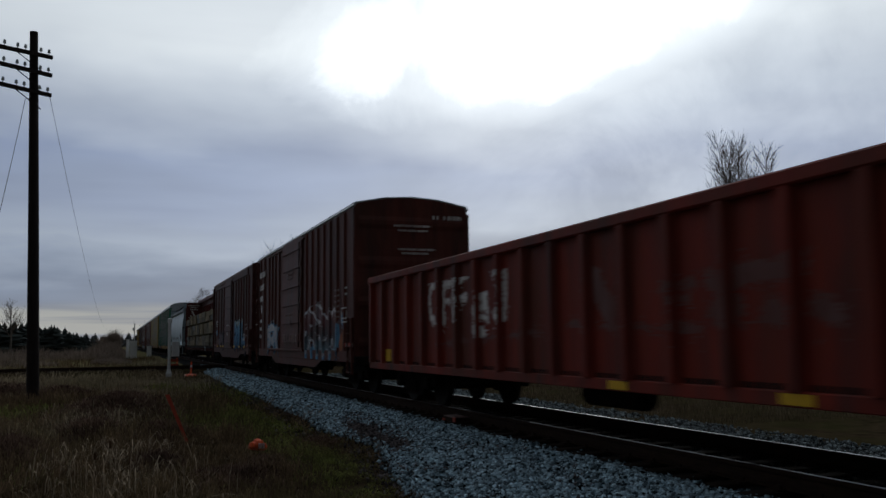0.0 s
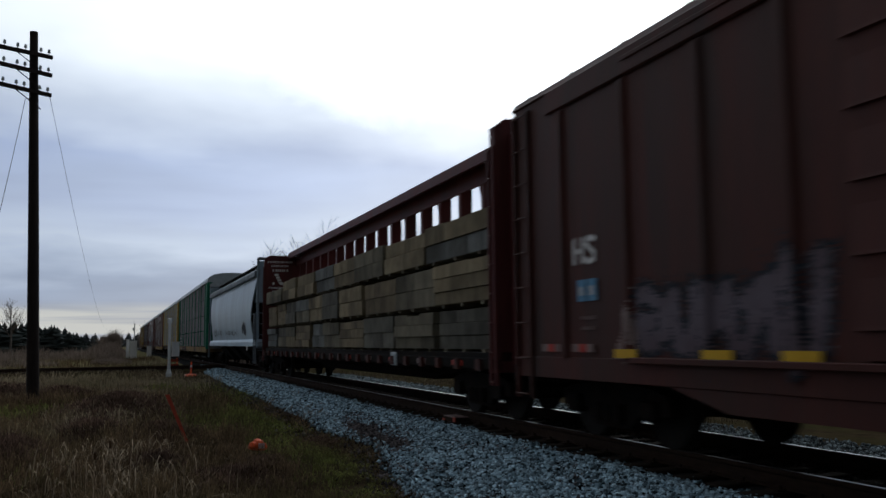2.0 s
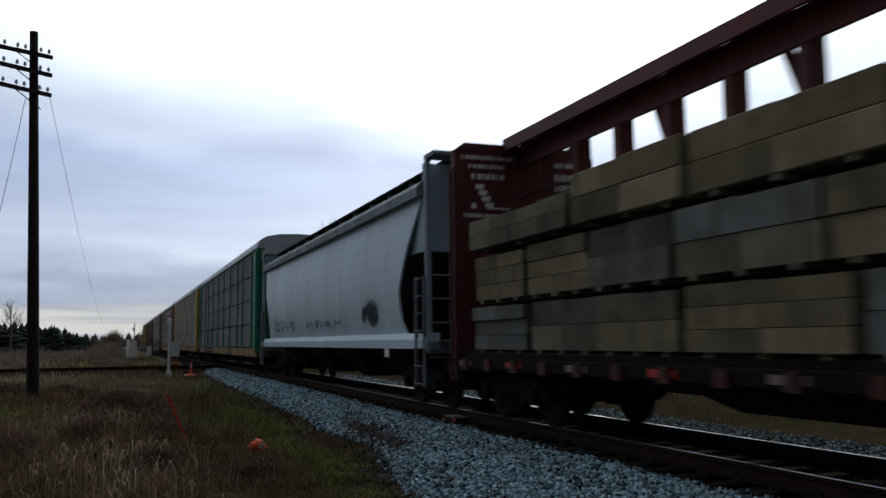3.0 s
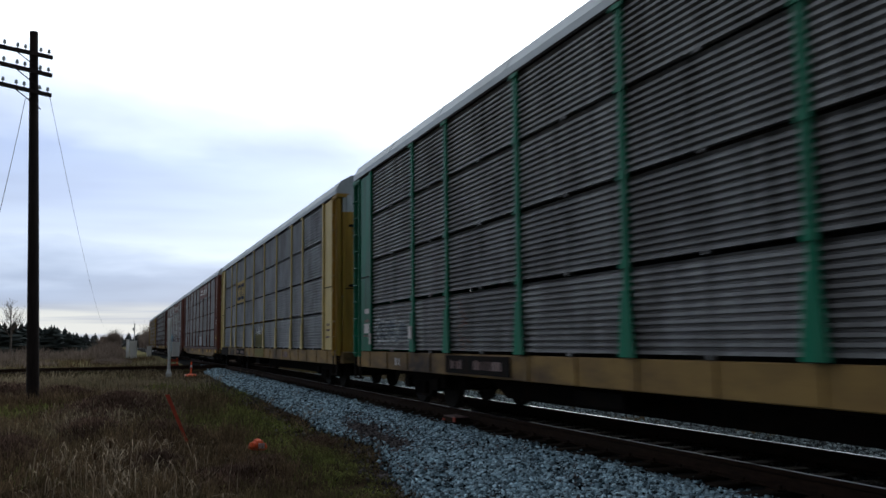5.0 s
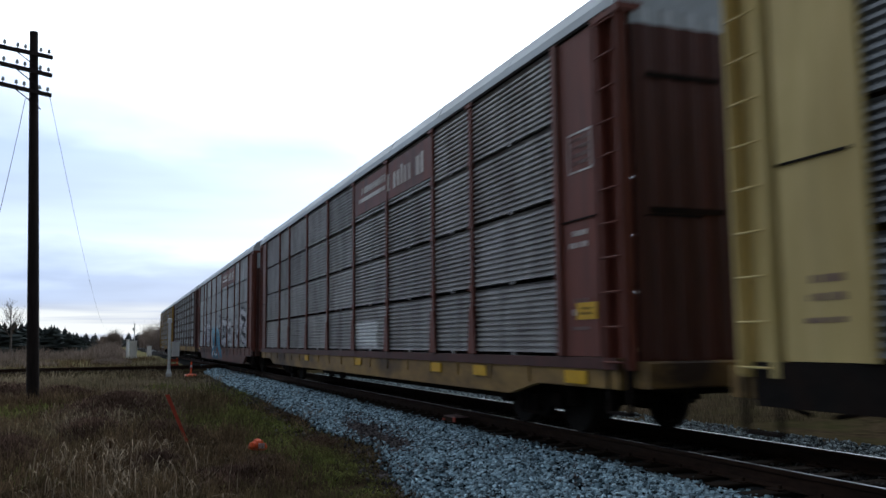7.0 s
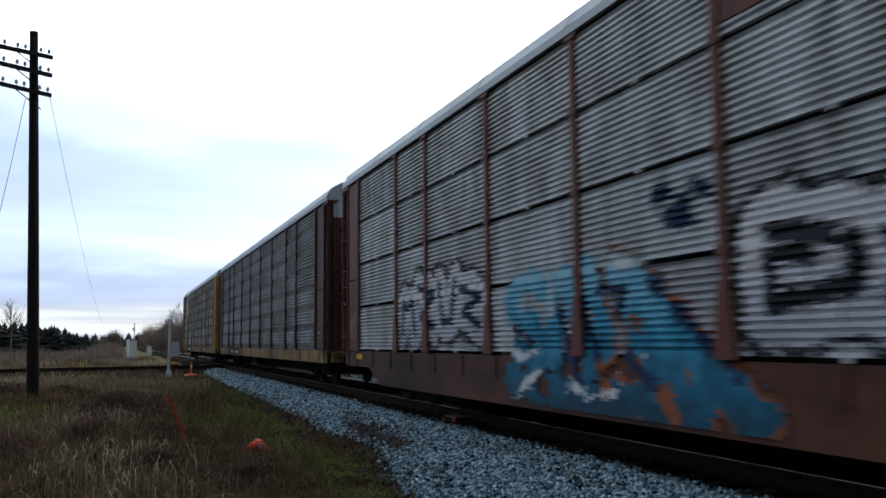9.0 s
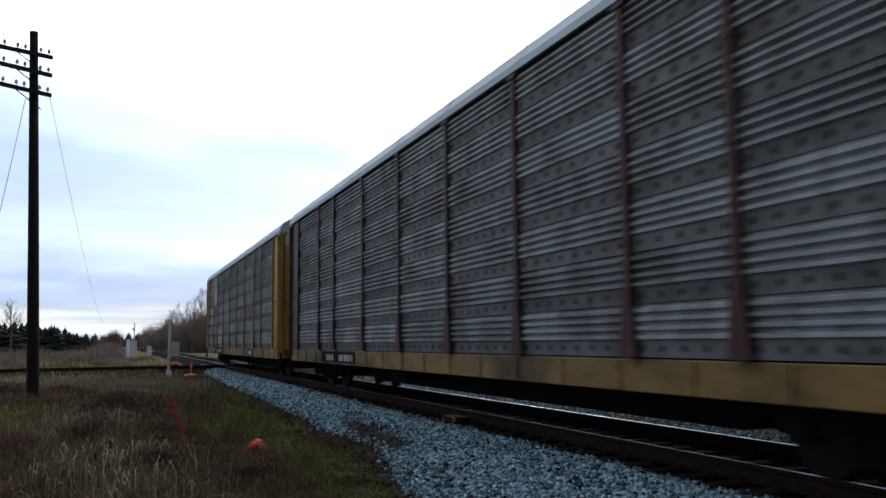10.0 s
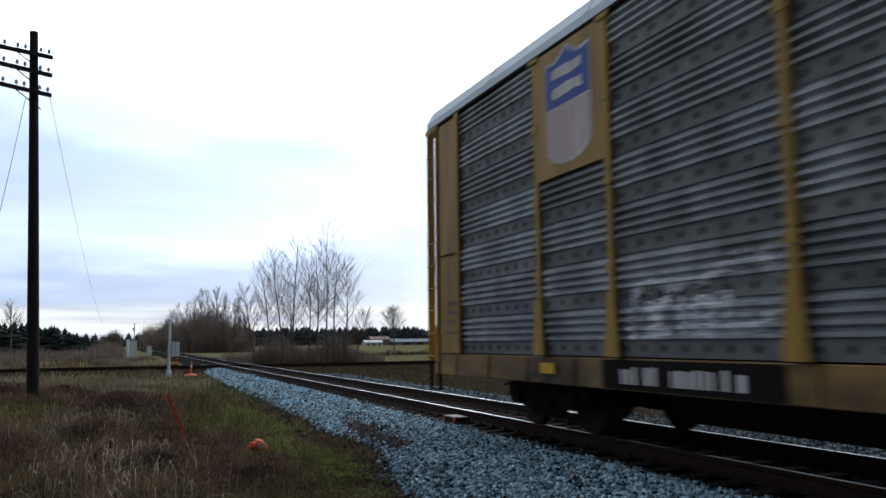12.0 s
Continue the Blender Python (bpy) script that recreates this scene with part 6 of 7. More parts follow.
    part("web_chord", Geo().box(-0.14, -0.08, -half + 0.2, half - 0.2, 4.46, 4.878, 0.01), M["maroon"], w)
    n = 18
    for k in range(n):
        y = -half + 1.0 + k * (2 * half - 2.0) / (n - 1)
        part("post", Geo().box(-0.13, 0.13, y - 0.09, y + 0.09, 1.12, 4.87, 0.01), M["maroon"], w)
        if k % 2 == 0:
            part("strut", Geo().tube([(0.02, y + 0.5, 4.82), (0.02, y + 0.05, 3.75)], 0.075, 6), M["maroon"], w)
    for s in (-1, 1):
        g = Geo().tube([(s * 0.2, -half + 0.3, 3.86), (s * 0.2, 0, 3.80), (s * 0.2, half - 0.3, 3.86)], 0.012, 5)
        part("cable", g, M["steel"], w)
    part("underframe", Geo().box(-0.4, 0.4, -half, half, 0.62, 0.98, 0.02).prism([(-7, 0.8), (7, 0.8), (5.5, 0.45), (-5.5, 0.45)], -0.25, 0.25, "x"), M["steel"], w)
    part("defect_board", Geo().box(-S - 0.03, -S - 0.004, -6.42, -6.05, 0.80, 1.08, 0.01), M["roof"], w, "small pale square plate")
    add_bogies(w, half - 1.6)
    add_couplers(w, half, half + 0.55)
    wagons.append((w, c))
    # lumber packs: three tiers each side, each pack of boards with wooden bearers
    tiers = [(1.16, 0.70), (1.96, 0.74), (2.80, 0.70)]
    splits = [[0.25, 2.9, 5.4, 7.9, 10.4, 12.4, 14.3, 16.6, 18.4, 20.3, 22.35], [0.25, 3.0, 5.6, 8.2, 10.6, 12.6, 14.6, 16.8, 18.6, 20.4, 22.35], [0.25, 3.6, 6.4, 9.0, 11.4, 13.8, 16.4, 18.9, 22.35]]
    rnd = random.Random(5)
    for s in (-1, 1):
        for (z, h), cut in zip(tiers, splits):
            for a, b in zip(cut[:-1], cut[1:]):
                ya, yb2 = a - half + rnd.uniform(0.02, 0.1), b - half - rnd.uniform(0.0, 0.06)
                rows = rnd.choice((2, 2, 3))
                if z > 2.5 and a > 18:
                    h = 0.5
                pk = thing("lumber_pack", (s * 0.82, c, 0), rnd.choice(("pack of weathered sawn lumber", "pack of greyed sawn lumber boards")) + " on the centre-beam wagon", "lumber", "lumber packs on the wagon")
                mat = LUMBER[rnd.choice((0, 0, 1, 3, 2, 3, 4, 4, 1))]
                off = rnd.uniform(-0.06, 0.10)
                hs = [h / rows] * rows
                sag_down = rnd.uniform(0.0, 0.05)
                z0 = z
                for hh in hs:
                    k = max(2, round((yb2 - ya) / rnd.uniform(0.8, 1.3)))
                    m2 = mat if rnd.random() < 0.88 else LUMBER[rnd.choice((0, 1, 3))]
                    o = rnd.uniform(-0.03, 0.03)
                    for j in range(k):
                        ja, jb = ya + (yb2 - ya) * j / k, ya + (yb2 - ya) * (j + 1) / k
                        part("board_layer", Geo().box(-0.56 + off + o, 0.56, ja + 0.004, jb - 0.004, z0 + 0.004, z0 + hh - 0.004 - (sag_down * rnd.random() if z0 + hh > z + h - 0.01 else 0.0), 0.012), m2, pk)
                    z0 += hh
                for t in (0.15, 0.5, 0.85):
                    y = ya + (yb2 - ya) * t
                    part("bearer", Geo().box(-0.54, 0.54, y - 0.05, y + 0.05, z - 0.055, z + 0.004), LUMBER[1], pk)
                cargo.append((pk, c, s * 0.82))


cargo = []


def hopper(y0, y1):
    c, half = (y0 + y1) / 2, (y1 - y0) / 2
    w = thing("hopper_wagon", (0, c, 0), "pale grey covered hopper wagon with curved smooth sides", "railway wagon", "train wagons")
    # curved side: widest at half height, leaning in to the eaves and the sill
    def section(n=9):
        out = []
        for k in range(n + 1):
            t = k / n
            out.append((1.38 + 0.2 * math.sin(math.pi * (0.12 + t * 0.78)), 1.42 + t * 2.72))
        return out
    side = section()
    for s in (-1, 1):
        g = Geo()
        verts, faces = [], []
        for x, z in side:
            t = (z - 1.42) / 2.72
            cut = np.interp(t, [0, 0.1, 0.32, 0.98, 1.0], [1.45, 1.7, 1.75, 0.55, 0.5])
            verts += [(s * x, -half + cut, z), (s * x, half - cut, z), (s * (x - 0.04), half - cut, z), (s * (x - 0.04), -half + cut, z)]
        n = len(side)
        for k in range(n - 1):
            for j in range(4):
                faces.append((k * 4 + j, k * 4 + (j + 1) % 4, (k + 1) * 4 + (j + 1) % 4, (k + 1) * 4 + j))
        faces += [(0, 1, 2, 3), tuple((n - 1) * 4 + j for j in range(4))]
        g.add(verts, faces)
        sh = part("side_sheet", g, M["hopper_grey"], w, "smooth curved pale grey side")
        for p in sh.data.polygons:
            p.use_smooth = False
        part("top_chord", Geo().prism([(s * 1.36, 4.12), (s * 1.60, 4.12), (s * 1.60, 4.30), (s * 1.5, 4.42), (s * 1.36, 4.42)], -half + 0.42, half - 0.42), M["hopper_dark"], w)
        part("side_sill", Geo().prism([(s * 1.3, 1.16), (s * 1.58, 1.16), (s * 1.58, 1.34), (s * 1.52, 1.46), (s * 1.3, 1.46)], -half, half), M["hopper_grey"], w)
        # running board on the roof with its rail
        part("running_board", Geo().box(min(s * 0.5, s * 1.05), max(s * 0.5, s * 1.05), -half + 0.2, half - 0.2, 4.80, 4.87, 0.01), M["steel"], w)
        for k in range(12):
            y = -half + 1.0 + k * (2 * half - 2) / 11
            part("board_bracket", Geo().box(min(s * 0.85, s * 1.0), max(s * 0.85, s * 1.0), y - 0.04, y + 0.04, 4.4, 4.82), M["hopper_dark"], w)
        g = Geo().prism([(s * 1.36, 4.42), (s * 1.42, 4.42), (s * 1.0, 4.70), (s * 0.94, 4.70)], -half + 0.5, half - 0.5)
        part("roof_slope", g, M["steel"], w)
    part("roof", Geo().prism([(-1.4, 4.36), (1.4, 4.36), (0.9, 4.62), (0, 4.68), (-0.9, 4.62)], -half + 0.45, half - 0.45), M["hopper_dark"], w)
    part("hatch_trough", Geo().box(-0.3, 0.3, -half + 0.8, half - 0.8, 4.66, 4.82, 0.03), M["hopper_dark"], w)
    for e in (-1, 1):
        # sloping end sheet, upper end wall, end posts and ladders
        g = Geo().add([(-1.34, e * (half - 0.5), 3.1), (1.34, e * (half - 0.5), 3.1), (1.34, e * (half - 2.6), 1.3), (-1.34, e * (half - 2.6), 1.3), (-1.34, e * (half - 0.55), 3.1), (1.34, e * (half - 0.55), 3.1), (1.34, e * (half - 2.65), 1.3), (-1.34, e * (half - 2.65), 1.3)], [(0, 1, 2, 3), (4, 5, 6, 7), (0, 1, 5, 4), (2, 3, 7, 6), (0, 3, 7, 4), (1, 2, 6, 5)])
        part("slope_sheet", g, M["steel"], w)
        ya, yb = sorted((e * (half - 0.42), e * (half - 0.5)))
        part("end_wall", Geo().box(-1.45, 1.45, ya, yb, 3.05, 4.78), M["hopper_end"], w)
        for s in (-1, 1):
            part("end_side_sheet", Geo().prism([(e * (half - 0.45), 3.05), (e * (half - 0.45), 4.36), (e * (half - 1.0), 4.36), (e * (half - 1.9), 3.05)], min(s * 1.40, s * 1.43), max(s * 1.40, s * 1.43), "x"), M["hopper_end"], w)
        ye = e * (half - 0.06)
        for x in (-1.5, -0.5, 0.5, 1.5):
            part("end_post", Geo().box(x - 0.05, x + 0.05, ye - 0.05, ye + 0.05, 1.1, 4.84 if abs(x) > 1 else 4.4, 0.01), M["hopper_end"], w)
        part("end_frame", Geo().box(-1.55, 1.55, ye - 0.5, ye + 0.06, 4.78, 4.86, 0.01), M["hopper_dark"], w)
        part("end_platform", Geo().box(-1.5, 1.5, ye - 0.06, ye + 0.06, 1.06, 1.3, 0.02).box(-1.5, 1.5, ye - 0.5, ye - 0.0, 1.29, 1.33), M["hopper_dark"], w)
        for k, z in enumerate((1.0, 1.65, 2.1, 2.55, 3.0)):
            part("rung", Geo().tube([(-1.5, ye + e * 0.06, z), (-0.5, ye + e * 0.06, z)], 0.015), M["hopper_dark"], w)
        ladder(w, -1.58, *sorted((ye - e * 0.02, ye - e * 0.5)), 0.45, 2.55, 7, M["hopper_dark"])
    # discharge bays
    for y in (-6.0, -2.0, 2.0, 6.0):
        g = Geo().add([(-1.25, y - 1.5, 1.2), (1.25, y - 1.5, 1.2), (1.25, y + 1.5, 1.2), (-1.25, y + 1.5, 1.2), (-0.5, y - 0.4, 0.38), (0.5, y - 0.4, 0.38), (0.5, y + 0.4, 0.38), (-0.5, y + 0.4, 0.38)], [(0, 1, 5, 4), (1, 2, 6, 5), (2, 3, 7, 6), (3, 0, 4, 7), (4, 5, 6, 7), (0, 1, 2, 3)])
        part("discharge_bay", g, M["steel"], w)
    part("centre_sill", Geo().box(-0.35, 0.35, -half, half, 0.66, 0.98, 0.02), M["steel"], w)
    d = lambda z: -float(np.interp(z, [q[1] for q in side], [q[0] for q in side]))
    graffiti(w, 51, 2, -6.6, -5.2, 1.6, 2.35, d, M["spray_black"], M["hopper_dark"], 0.09)
    graffiti(w, 57, 4, -3.5, 1.5, 1.6, 2.0, d, M["hopper_dark"], M["hopper_grey"], 0.03)
    graffiti(w, 59, 4, 3.0, 7.0, 1.6, 2.2, d, M["hopper_dark"], M["hopper_grey"], 0.03)
    part("sign_plate", Geo().box(-1.6, -1.585, -7.6, -7.3, 0.98, 1.16), M["mark"], w)
    add_bogies(w, half - 1.7)
    add_couplers(w, half, half + 0.5)
    wagons.append((w, c))


gondola(1.4, 19.4)
w = boxcar(20.75, 36.5, "brown ribbed boxcar with sprayed lower sides", M["box_brown"], M["box_brown"], [-7.0, -6.2, -5.4, -4.6, -3.8, -3.0, -2.2, 2.6, 3.4, 4.1, 4.8, 5.9, 6.9], (-1.6, 1.7), 4.80, creases=4)
d = flat_depth(-1.535)
RIBS = [(y, 0.055, 0.055) for y in (-7.0, -6.2, -5.4, -4.6, -3.8, -3.0, -2.2, 2.6, 3.4, 4.1, 4.8, 5.9, 6.9)]
sprayed(w, M["spray_blue"], stroke_field([([(-2.1, 1.0), (-2.3, 1.5)], 0.26), ([(-3.0, 0.95), (-5.4, 0.95)], 0.2), ([(-5.9, 1.0), (-6.1, 1.5)], 0.3), ([(-6.75, 1.7), (-6.7, 1.85)], 0.1)]), -7.2, -1.6, 0.82, 2.2, flat_depth(-1.53), "pale blue sprayed clouds", ribs=RIBS, rag=0.06)
graffiti(w, 71, 5, -6.1, -2.0, 0.85, 2.45, d, M["fade_smoke"], M["fade_white"], 0.16, RIBS)
sprayed(w, M["spray_rust"], stroke_field([([(-6.5, 1.2), (-6.75, 1.5)], 0.14)]), -7.0, -6.2, 0.9, 1.8, flat_depth(-1.53), "dull red sprayed cloud", ribs=RIBS, rag=0.06)
outlined(w, -7.4, -6.85, 1.8, 2.18, -1.6, M["mark"], "thin white frame of a stencilled notice")
outlined(w, -7.4, -6.85, 1.8, 1.92, -1.6, M["mark"], "thin white frame of a stencilled notice")
for yy, key in ((-7.0, "red_tape"), (-7.25, "dull_mark"), (-7.5, "red_tape"), (-7.75, "dull_mark")):
    plate(w, yy - 0.1, yy + 0.1, 1.18, 1.28, M[key], "worn reflective strip", "reflector", x=-1.56)
for yy in (0.9, -0.5):
    sprayed(w, M["dull_mark"], lambda u, v, yy=yy: np.maximum(np.abs(u - yy) - 0.4, np.abs(v - 1.42) - 0.13), yy - 0.6, yy + 0.6, 1.2, 1.7, flat_depth(-1.592), "pale scuffed patch on the door", rag=0.05)
graffiti(w, 73, 3, 2.5, 5.1, 0.88, 2.1, d, M["fade_white"], M["spray_blue"], 0.10, RIBS)
bars(w, M["mark"], [(5.6, 6.9, 3.9, 0.24), (5.9, 6.9, 3.4, 0.24), (6.1, 6.9, 2.95, 0.24), (6.3, 6.6, 2.5, 0.3), (6.3, 6.8, 2.1, 0.14), (6.3, 6.8, 1.8, 0.14), (6.3, 6.8, 1.5, 0.14)], -1.59)
bars(w, M["mark"], [(-7.3, -6.85, 2.66, 0.05), (-7.3, -6.85, 2.5, 0.05)], -1.56)
bars(w, M["dull_mark"], [(-6.6, -6.35, 1.8 + 0.14 * j, 0.05) for j in range(7)] + [(-6.25, -6.05, 1.9 + 0.15 * j, 0.05) for j in range(6)], -1.59)
bars(w, M["dull_mark"], [(-0.3, 0.6, 3.55, 0.09), (-0.3, 0.5, 3.4, 0.09), (-0.5, 0.9, 2.2, 0.06), (0.0, 0.2, 1.85, 0.2), (-1.0, 0.2, 1.3, 0.3), (0.6, 1.4, 1.3, 0.3)], -1.63)
end_bars(w, M["mark"], [(0.55, 0.72, 4.42, 0.1), (0.85, 1.35, 4.42, 0.1)], -7.875 - 0.02)
end_bars(w, M["mark"], [(-0.5, 0.5, 4.2, 0.05), (-0.4, 0.4, 4.08, 0.05), (-0.4, 0.6, 3.6, 0.05), (-0.3, 0.4, 3.5, 0.05)], -7.875 - 0.06)
w = boxcar(38.1, 54.0, "dark brown boxcar with blue sprayed shapes", M["box_dark"], M["box_dark"], [-7.1, -6.3, -5.4, -4.5, -3.6, -2.6, 2.4, 3.6, 5.0, 6.5], (-1.5, 1.7), 4.78, True)
RIBS = [(y, 0.055, 0.055) for y in (-7.1, -6.3, -5.4, -4.5, -3.6, -2.6, 2.4, 3.6, 5.0, 6.5)]
big = stroke_field([([(-2.15, 1.25), (-2.3, 1.75), (-2.6, 2.15)], 0.2), ([(-2.75, 1.2), (-2.9, 1.9)], 0.19), ([(-3.1, 2.2), (-3.3, 1.3)], 0.2), ([(-3.75, 1.25), (-3.85, 2.25), (-4.3, 2.25), (-4.35, 1.3)], 0.2), ([(-3.9, 1.7), (-4.3, 1.7)], 0.16), ([(-4.95, 2.25), (-4.85, 1.4), (-5.3, 1.3)], 0.2), ([(-5.3, 1.75), (-5.0, 1.7)], 0.14), ([(-5.5, 1.35), (-6.0, 1.05)], 0.16)])
sprayed(w, M["spray_black"], big, -6.6, -1.6, 0.82, 2.6, flat_depth(-1.535), "black sprayed shadow", grow=0.10, rag=0.06, ribs=RIBS)
sprayed(w, M["fade_blue"], big, -6.6, -1.6, 0.82, 2.6, flat_depth(-1.535), "blue sprayed letters with pale tops", proud=0.008, rag=0.05, ribs=RIBS)
sprayed(w, M["spray_black"], stroke_field([([(-2.35, 1.2), (-2.55, 1.7)], 0.035), ([(-3.5, 1.2), (-3.55, 2.2)], 0.05), ([(-4.05, 1.35), (-4.1, 1.6)], 0.04), ([(-4.6, 1.25), (-4.65, 2.3)], 0.05), ([(-3.05, 1.55), (-3.2, 1.75)], 0.03)]), -6.6, -1.6, 0.82, 2.6, flat_depth(-1.535), "black sprayed lines", proud=0.012, rag=0.03, ribs=RIBS)
sprayed(w, M["spray_black"], stroke_field([([(-5.3, 1.2), (-5.9, 0.95), (-6.25, 0.8)], 0.13)]), -6.6, -5.0, 0.7, 1.6, flat_depth(-1.535), "dark sprayed sweep", ribs=RIBS)
graffiti(w, 87, 5, 1.9, 4.9, 0.9, 2.2, flat_depth(-1.535), M["fade_lilac"], M["spray_black"], 0.085, RIBS)
sprayed(w, M["dull_mark"], stroke_field([([(5.2, 1.1), (5.0, 1.6), (4.8, 1.0)], 0.06)]), 4.5, 6.9, 0.9, 2.8, flat_depth(-1.535), "faint pale scrawls", rag=0.04, ribs=RIBS)
outlined(w, -6.22, -5.8, 1.42, 1.72, -1.6, M["mark"], "thin white frame of a stencilled notice")
outlined(w, -6.22, -5.8, 1.42, 1.52, -1.6, M["mark"], "thin white frame of a stencilled notice")
bars(w, M["dull_mark"], [(-6.9, -6.2, 2.1, 0.07), (-6.9, -6.2, 1.9, 0.07), (-6.8, -6.3, 1.6, 0.07), (-7.2, -6.55, 1.98, 0.05)], -1.59)
for yy, key in ((-6.68, "dull_mark"), (-6.85, "red_tape"), (-7.02, "dull_mark"), (-7.6, "dull_mark"), (-7.75, "red_tape"), (-7.88, "dull_mark")):
    plate(w, yy - 0.07, yy + 0.07, 1.14, 1.24, M[key], "worn reflective strip", "reflector", x=-1.56)
for yy in (-6.02, -4.3, -2.45, 2.3, 3.4, 5.0):
    plate(w, yy - 0.22, yy + 0.22, 1.09, 1.19, M["reflector"], "yellow reflective strip", "reflector", x=-1.6)
mark = stroke_field([([(6.2, 2.28), (6.2, 2.56)], 0.035), ([(6.0, 2.28), (6.0, 2.56)], 0.035), ([(6.2, 2.42), (6.0, 2.42)], 0.03), ([(5.7, 2.54), (5.84, 2.57), (5.9, 2.49), (5.72, 2.37), (5.72, 2.29), (5.84, 2.26), (5.92, 2.3)], 0.033)])
sprayed(w, M["mark"], mark, 5.6, 6.3, 2.2, 2.66, flat_depth(-1.54), "two white stencilled letters", rag=0.0, step=(0.015, 0.015))
for ya in (5.93, 5.68):
    plate(w, ya, ya + 0.2, 1.78, 2.05, M["spray_blue"], "pale blue notice plate", x=-1.545)
    bars(w, M["mark"], [(ya + 0.05, ya + 0.16, 1.85, 0.12)], -1.556, label="pale mark on the plate")
bars(w, M["dull_mark"], [(5.72, 6.1, 1.55, 0.05), (5.72, 6.1, 1.42, 0.05)], -1.545)
for yy, key in ((7.02, "dull_mark"), (6.85, "red_tape"), (6.68, "dull_mark"), (6.2, "dull_mark"), (6.02, "red_tape"), (5.84, "dull_mark")):
    plate(w, yy - 0.08, yy + 0.08, 1.15, 1.25, M[key], "worn reflective strip", "reflector", x=-1.56)

bars(w, M["mark"], [(-0.4, 0.4, 2.2, 0.05), (0.1, 0.3, 1.7, 0.2)], -1.63)
centre_beam(54.95, 78.2)
hopper(79.15, 99.0)

# ---- line side ----


def sag(p, q, drop, n=24):
    p, q = Vector(p), Vector(q)
    return [p.lerp(q, k / n) - Vector((0, 0, drop * 4 * (k / n) * (1 - k / n))) for k in range(n + 1)]


def make_pole():
    x, y = -9.55, 30.0
    z = float(ground_z(np.array(x), np.array(y))) - 0.1
    p = thing("telegraph_pole", (x, y, z), "old dark wooden telegraph pole with three crossarms", "telegraph pole")
    h = 11.42 - z
    part("mast", Geo().tube([(0.16, 0, 0), (-0.03, 0, h * 0.5), (-0.23, 0, h)], [0.19, 0.16, 0.125], 12), M["pole"], p, "weathered round pole")
    turn = Matrix.Rotation(radians(28), 3, "Z")
    for zz, tilt in ((10.62, 0.02), (10.03, -0.02), (9.37, -0.03)):
        arm = Geo()
        a, b = turn @ Vector((-1.95, -0.17, zz - z - 1.95 * tilt)), turn @ Vector((0.30, -0.17, zz - z + 0.30 * tilt))
        across = turn @ Vector((0, 0.05, 0))
        arm.add([q + o + Vector((0, 0, dz)) for q in (a, b) for o, dz in ((across, -0.06), (across, 0.06), (-across, 0.06), (-across, -0.06))], [(0, 1, 2, 3), (7, 6, 5, 4), (0, 4, 5, 1), (1, 5, 6, 2), (2, 6, 7, 3), (3, 7, 4, 0)])
        ar = part("crossarm", arm, M["pole"], p)
        for u in (-1.55, -1.25, -0.95, -0.52, -0.26, 0.26, 0.54):
            q = a.lerp(b, (u + 1.75) / 2.41) + Vector((0, 0, 0.06))
            part("insulator", Geo().lathe([(0.012, 0.0), (0.012, 0.07), (0.045, 0.07), (0.05, 0.11), (0.04, 0.14), (0.042, 0.17), (0.02, 0.19)], "z", q, 8), M["glassy"], ar, "aged glass insulator on a pin")
        q0 = a.lerp(b, (1.75 - 0.55) / 2.41)
        part("brace", Geo().tube([q0 + Vector((0, 0, -0.05)), turn @ Vector((0.0, -0.14, zz - z - 0.52))], 0.018, 5), M["pole"], ar)
    return p


def hang_wires(p):
    o = Vector(p.location)
    for a, b, drop in (((-9.25, 30.2, 9.35), (-9.0, 150, 4.2), 1.2), ((-9.95, 30.0, 9.2), (-12.4, 33, -0.5), 1.0)):
        part("line_wire", Geo().tube(sag(Vector(a) - o, Vector(b) - o, drop), 0.009, 4), M["wire"], p, "thin slack wire")


def make_marker_post():
    p = thing("signal_post", (-4.42, 47.5, -0.35), "white post with a small equipment box beside the crossing", "signal post")
    part("mast", Geo().lathe([(0.075, 0), (0.075, 2.75), (0.12, 2.75), (0.12, 2.95), (0.05, 3.0)], "z", (0, 0, 0), 12), M["white"], p)
    part("base", Geo().box(-0.14, 0.14, -0.14, 0.14, -0.05, 0.16, 0.02).lathe([(0.13, 0.16), (0.085, 0.34)], "z", (0, 0, 0), 12), M["white"], p)
    b = part("equipment_box", Geo().box(0.12, 0.5, -0.15, 0.15, 1.0, 1.72, 0.02), M["white"], p, "pale grey equipment box")
    part("box_lid", Geo().box(0.10, 0.52, -0.17, 0.17, 1.72, 1.76, 0.005), M["white"], b)


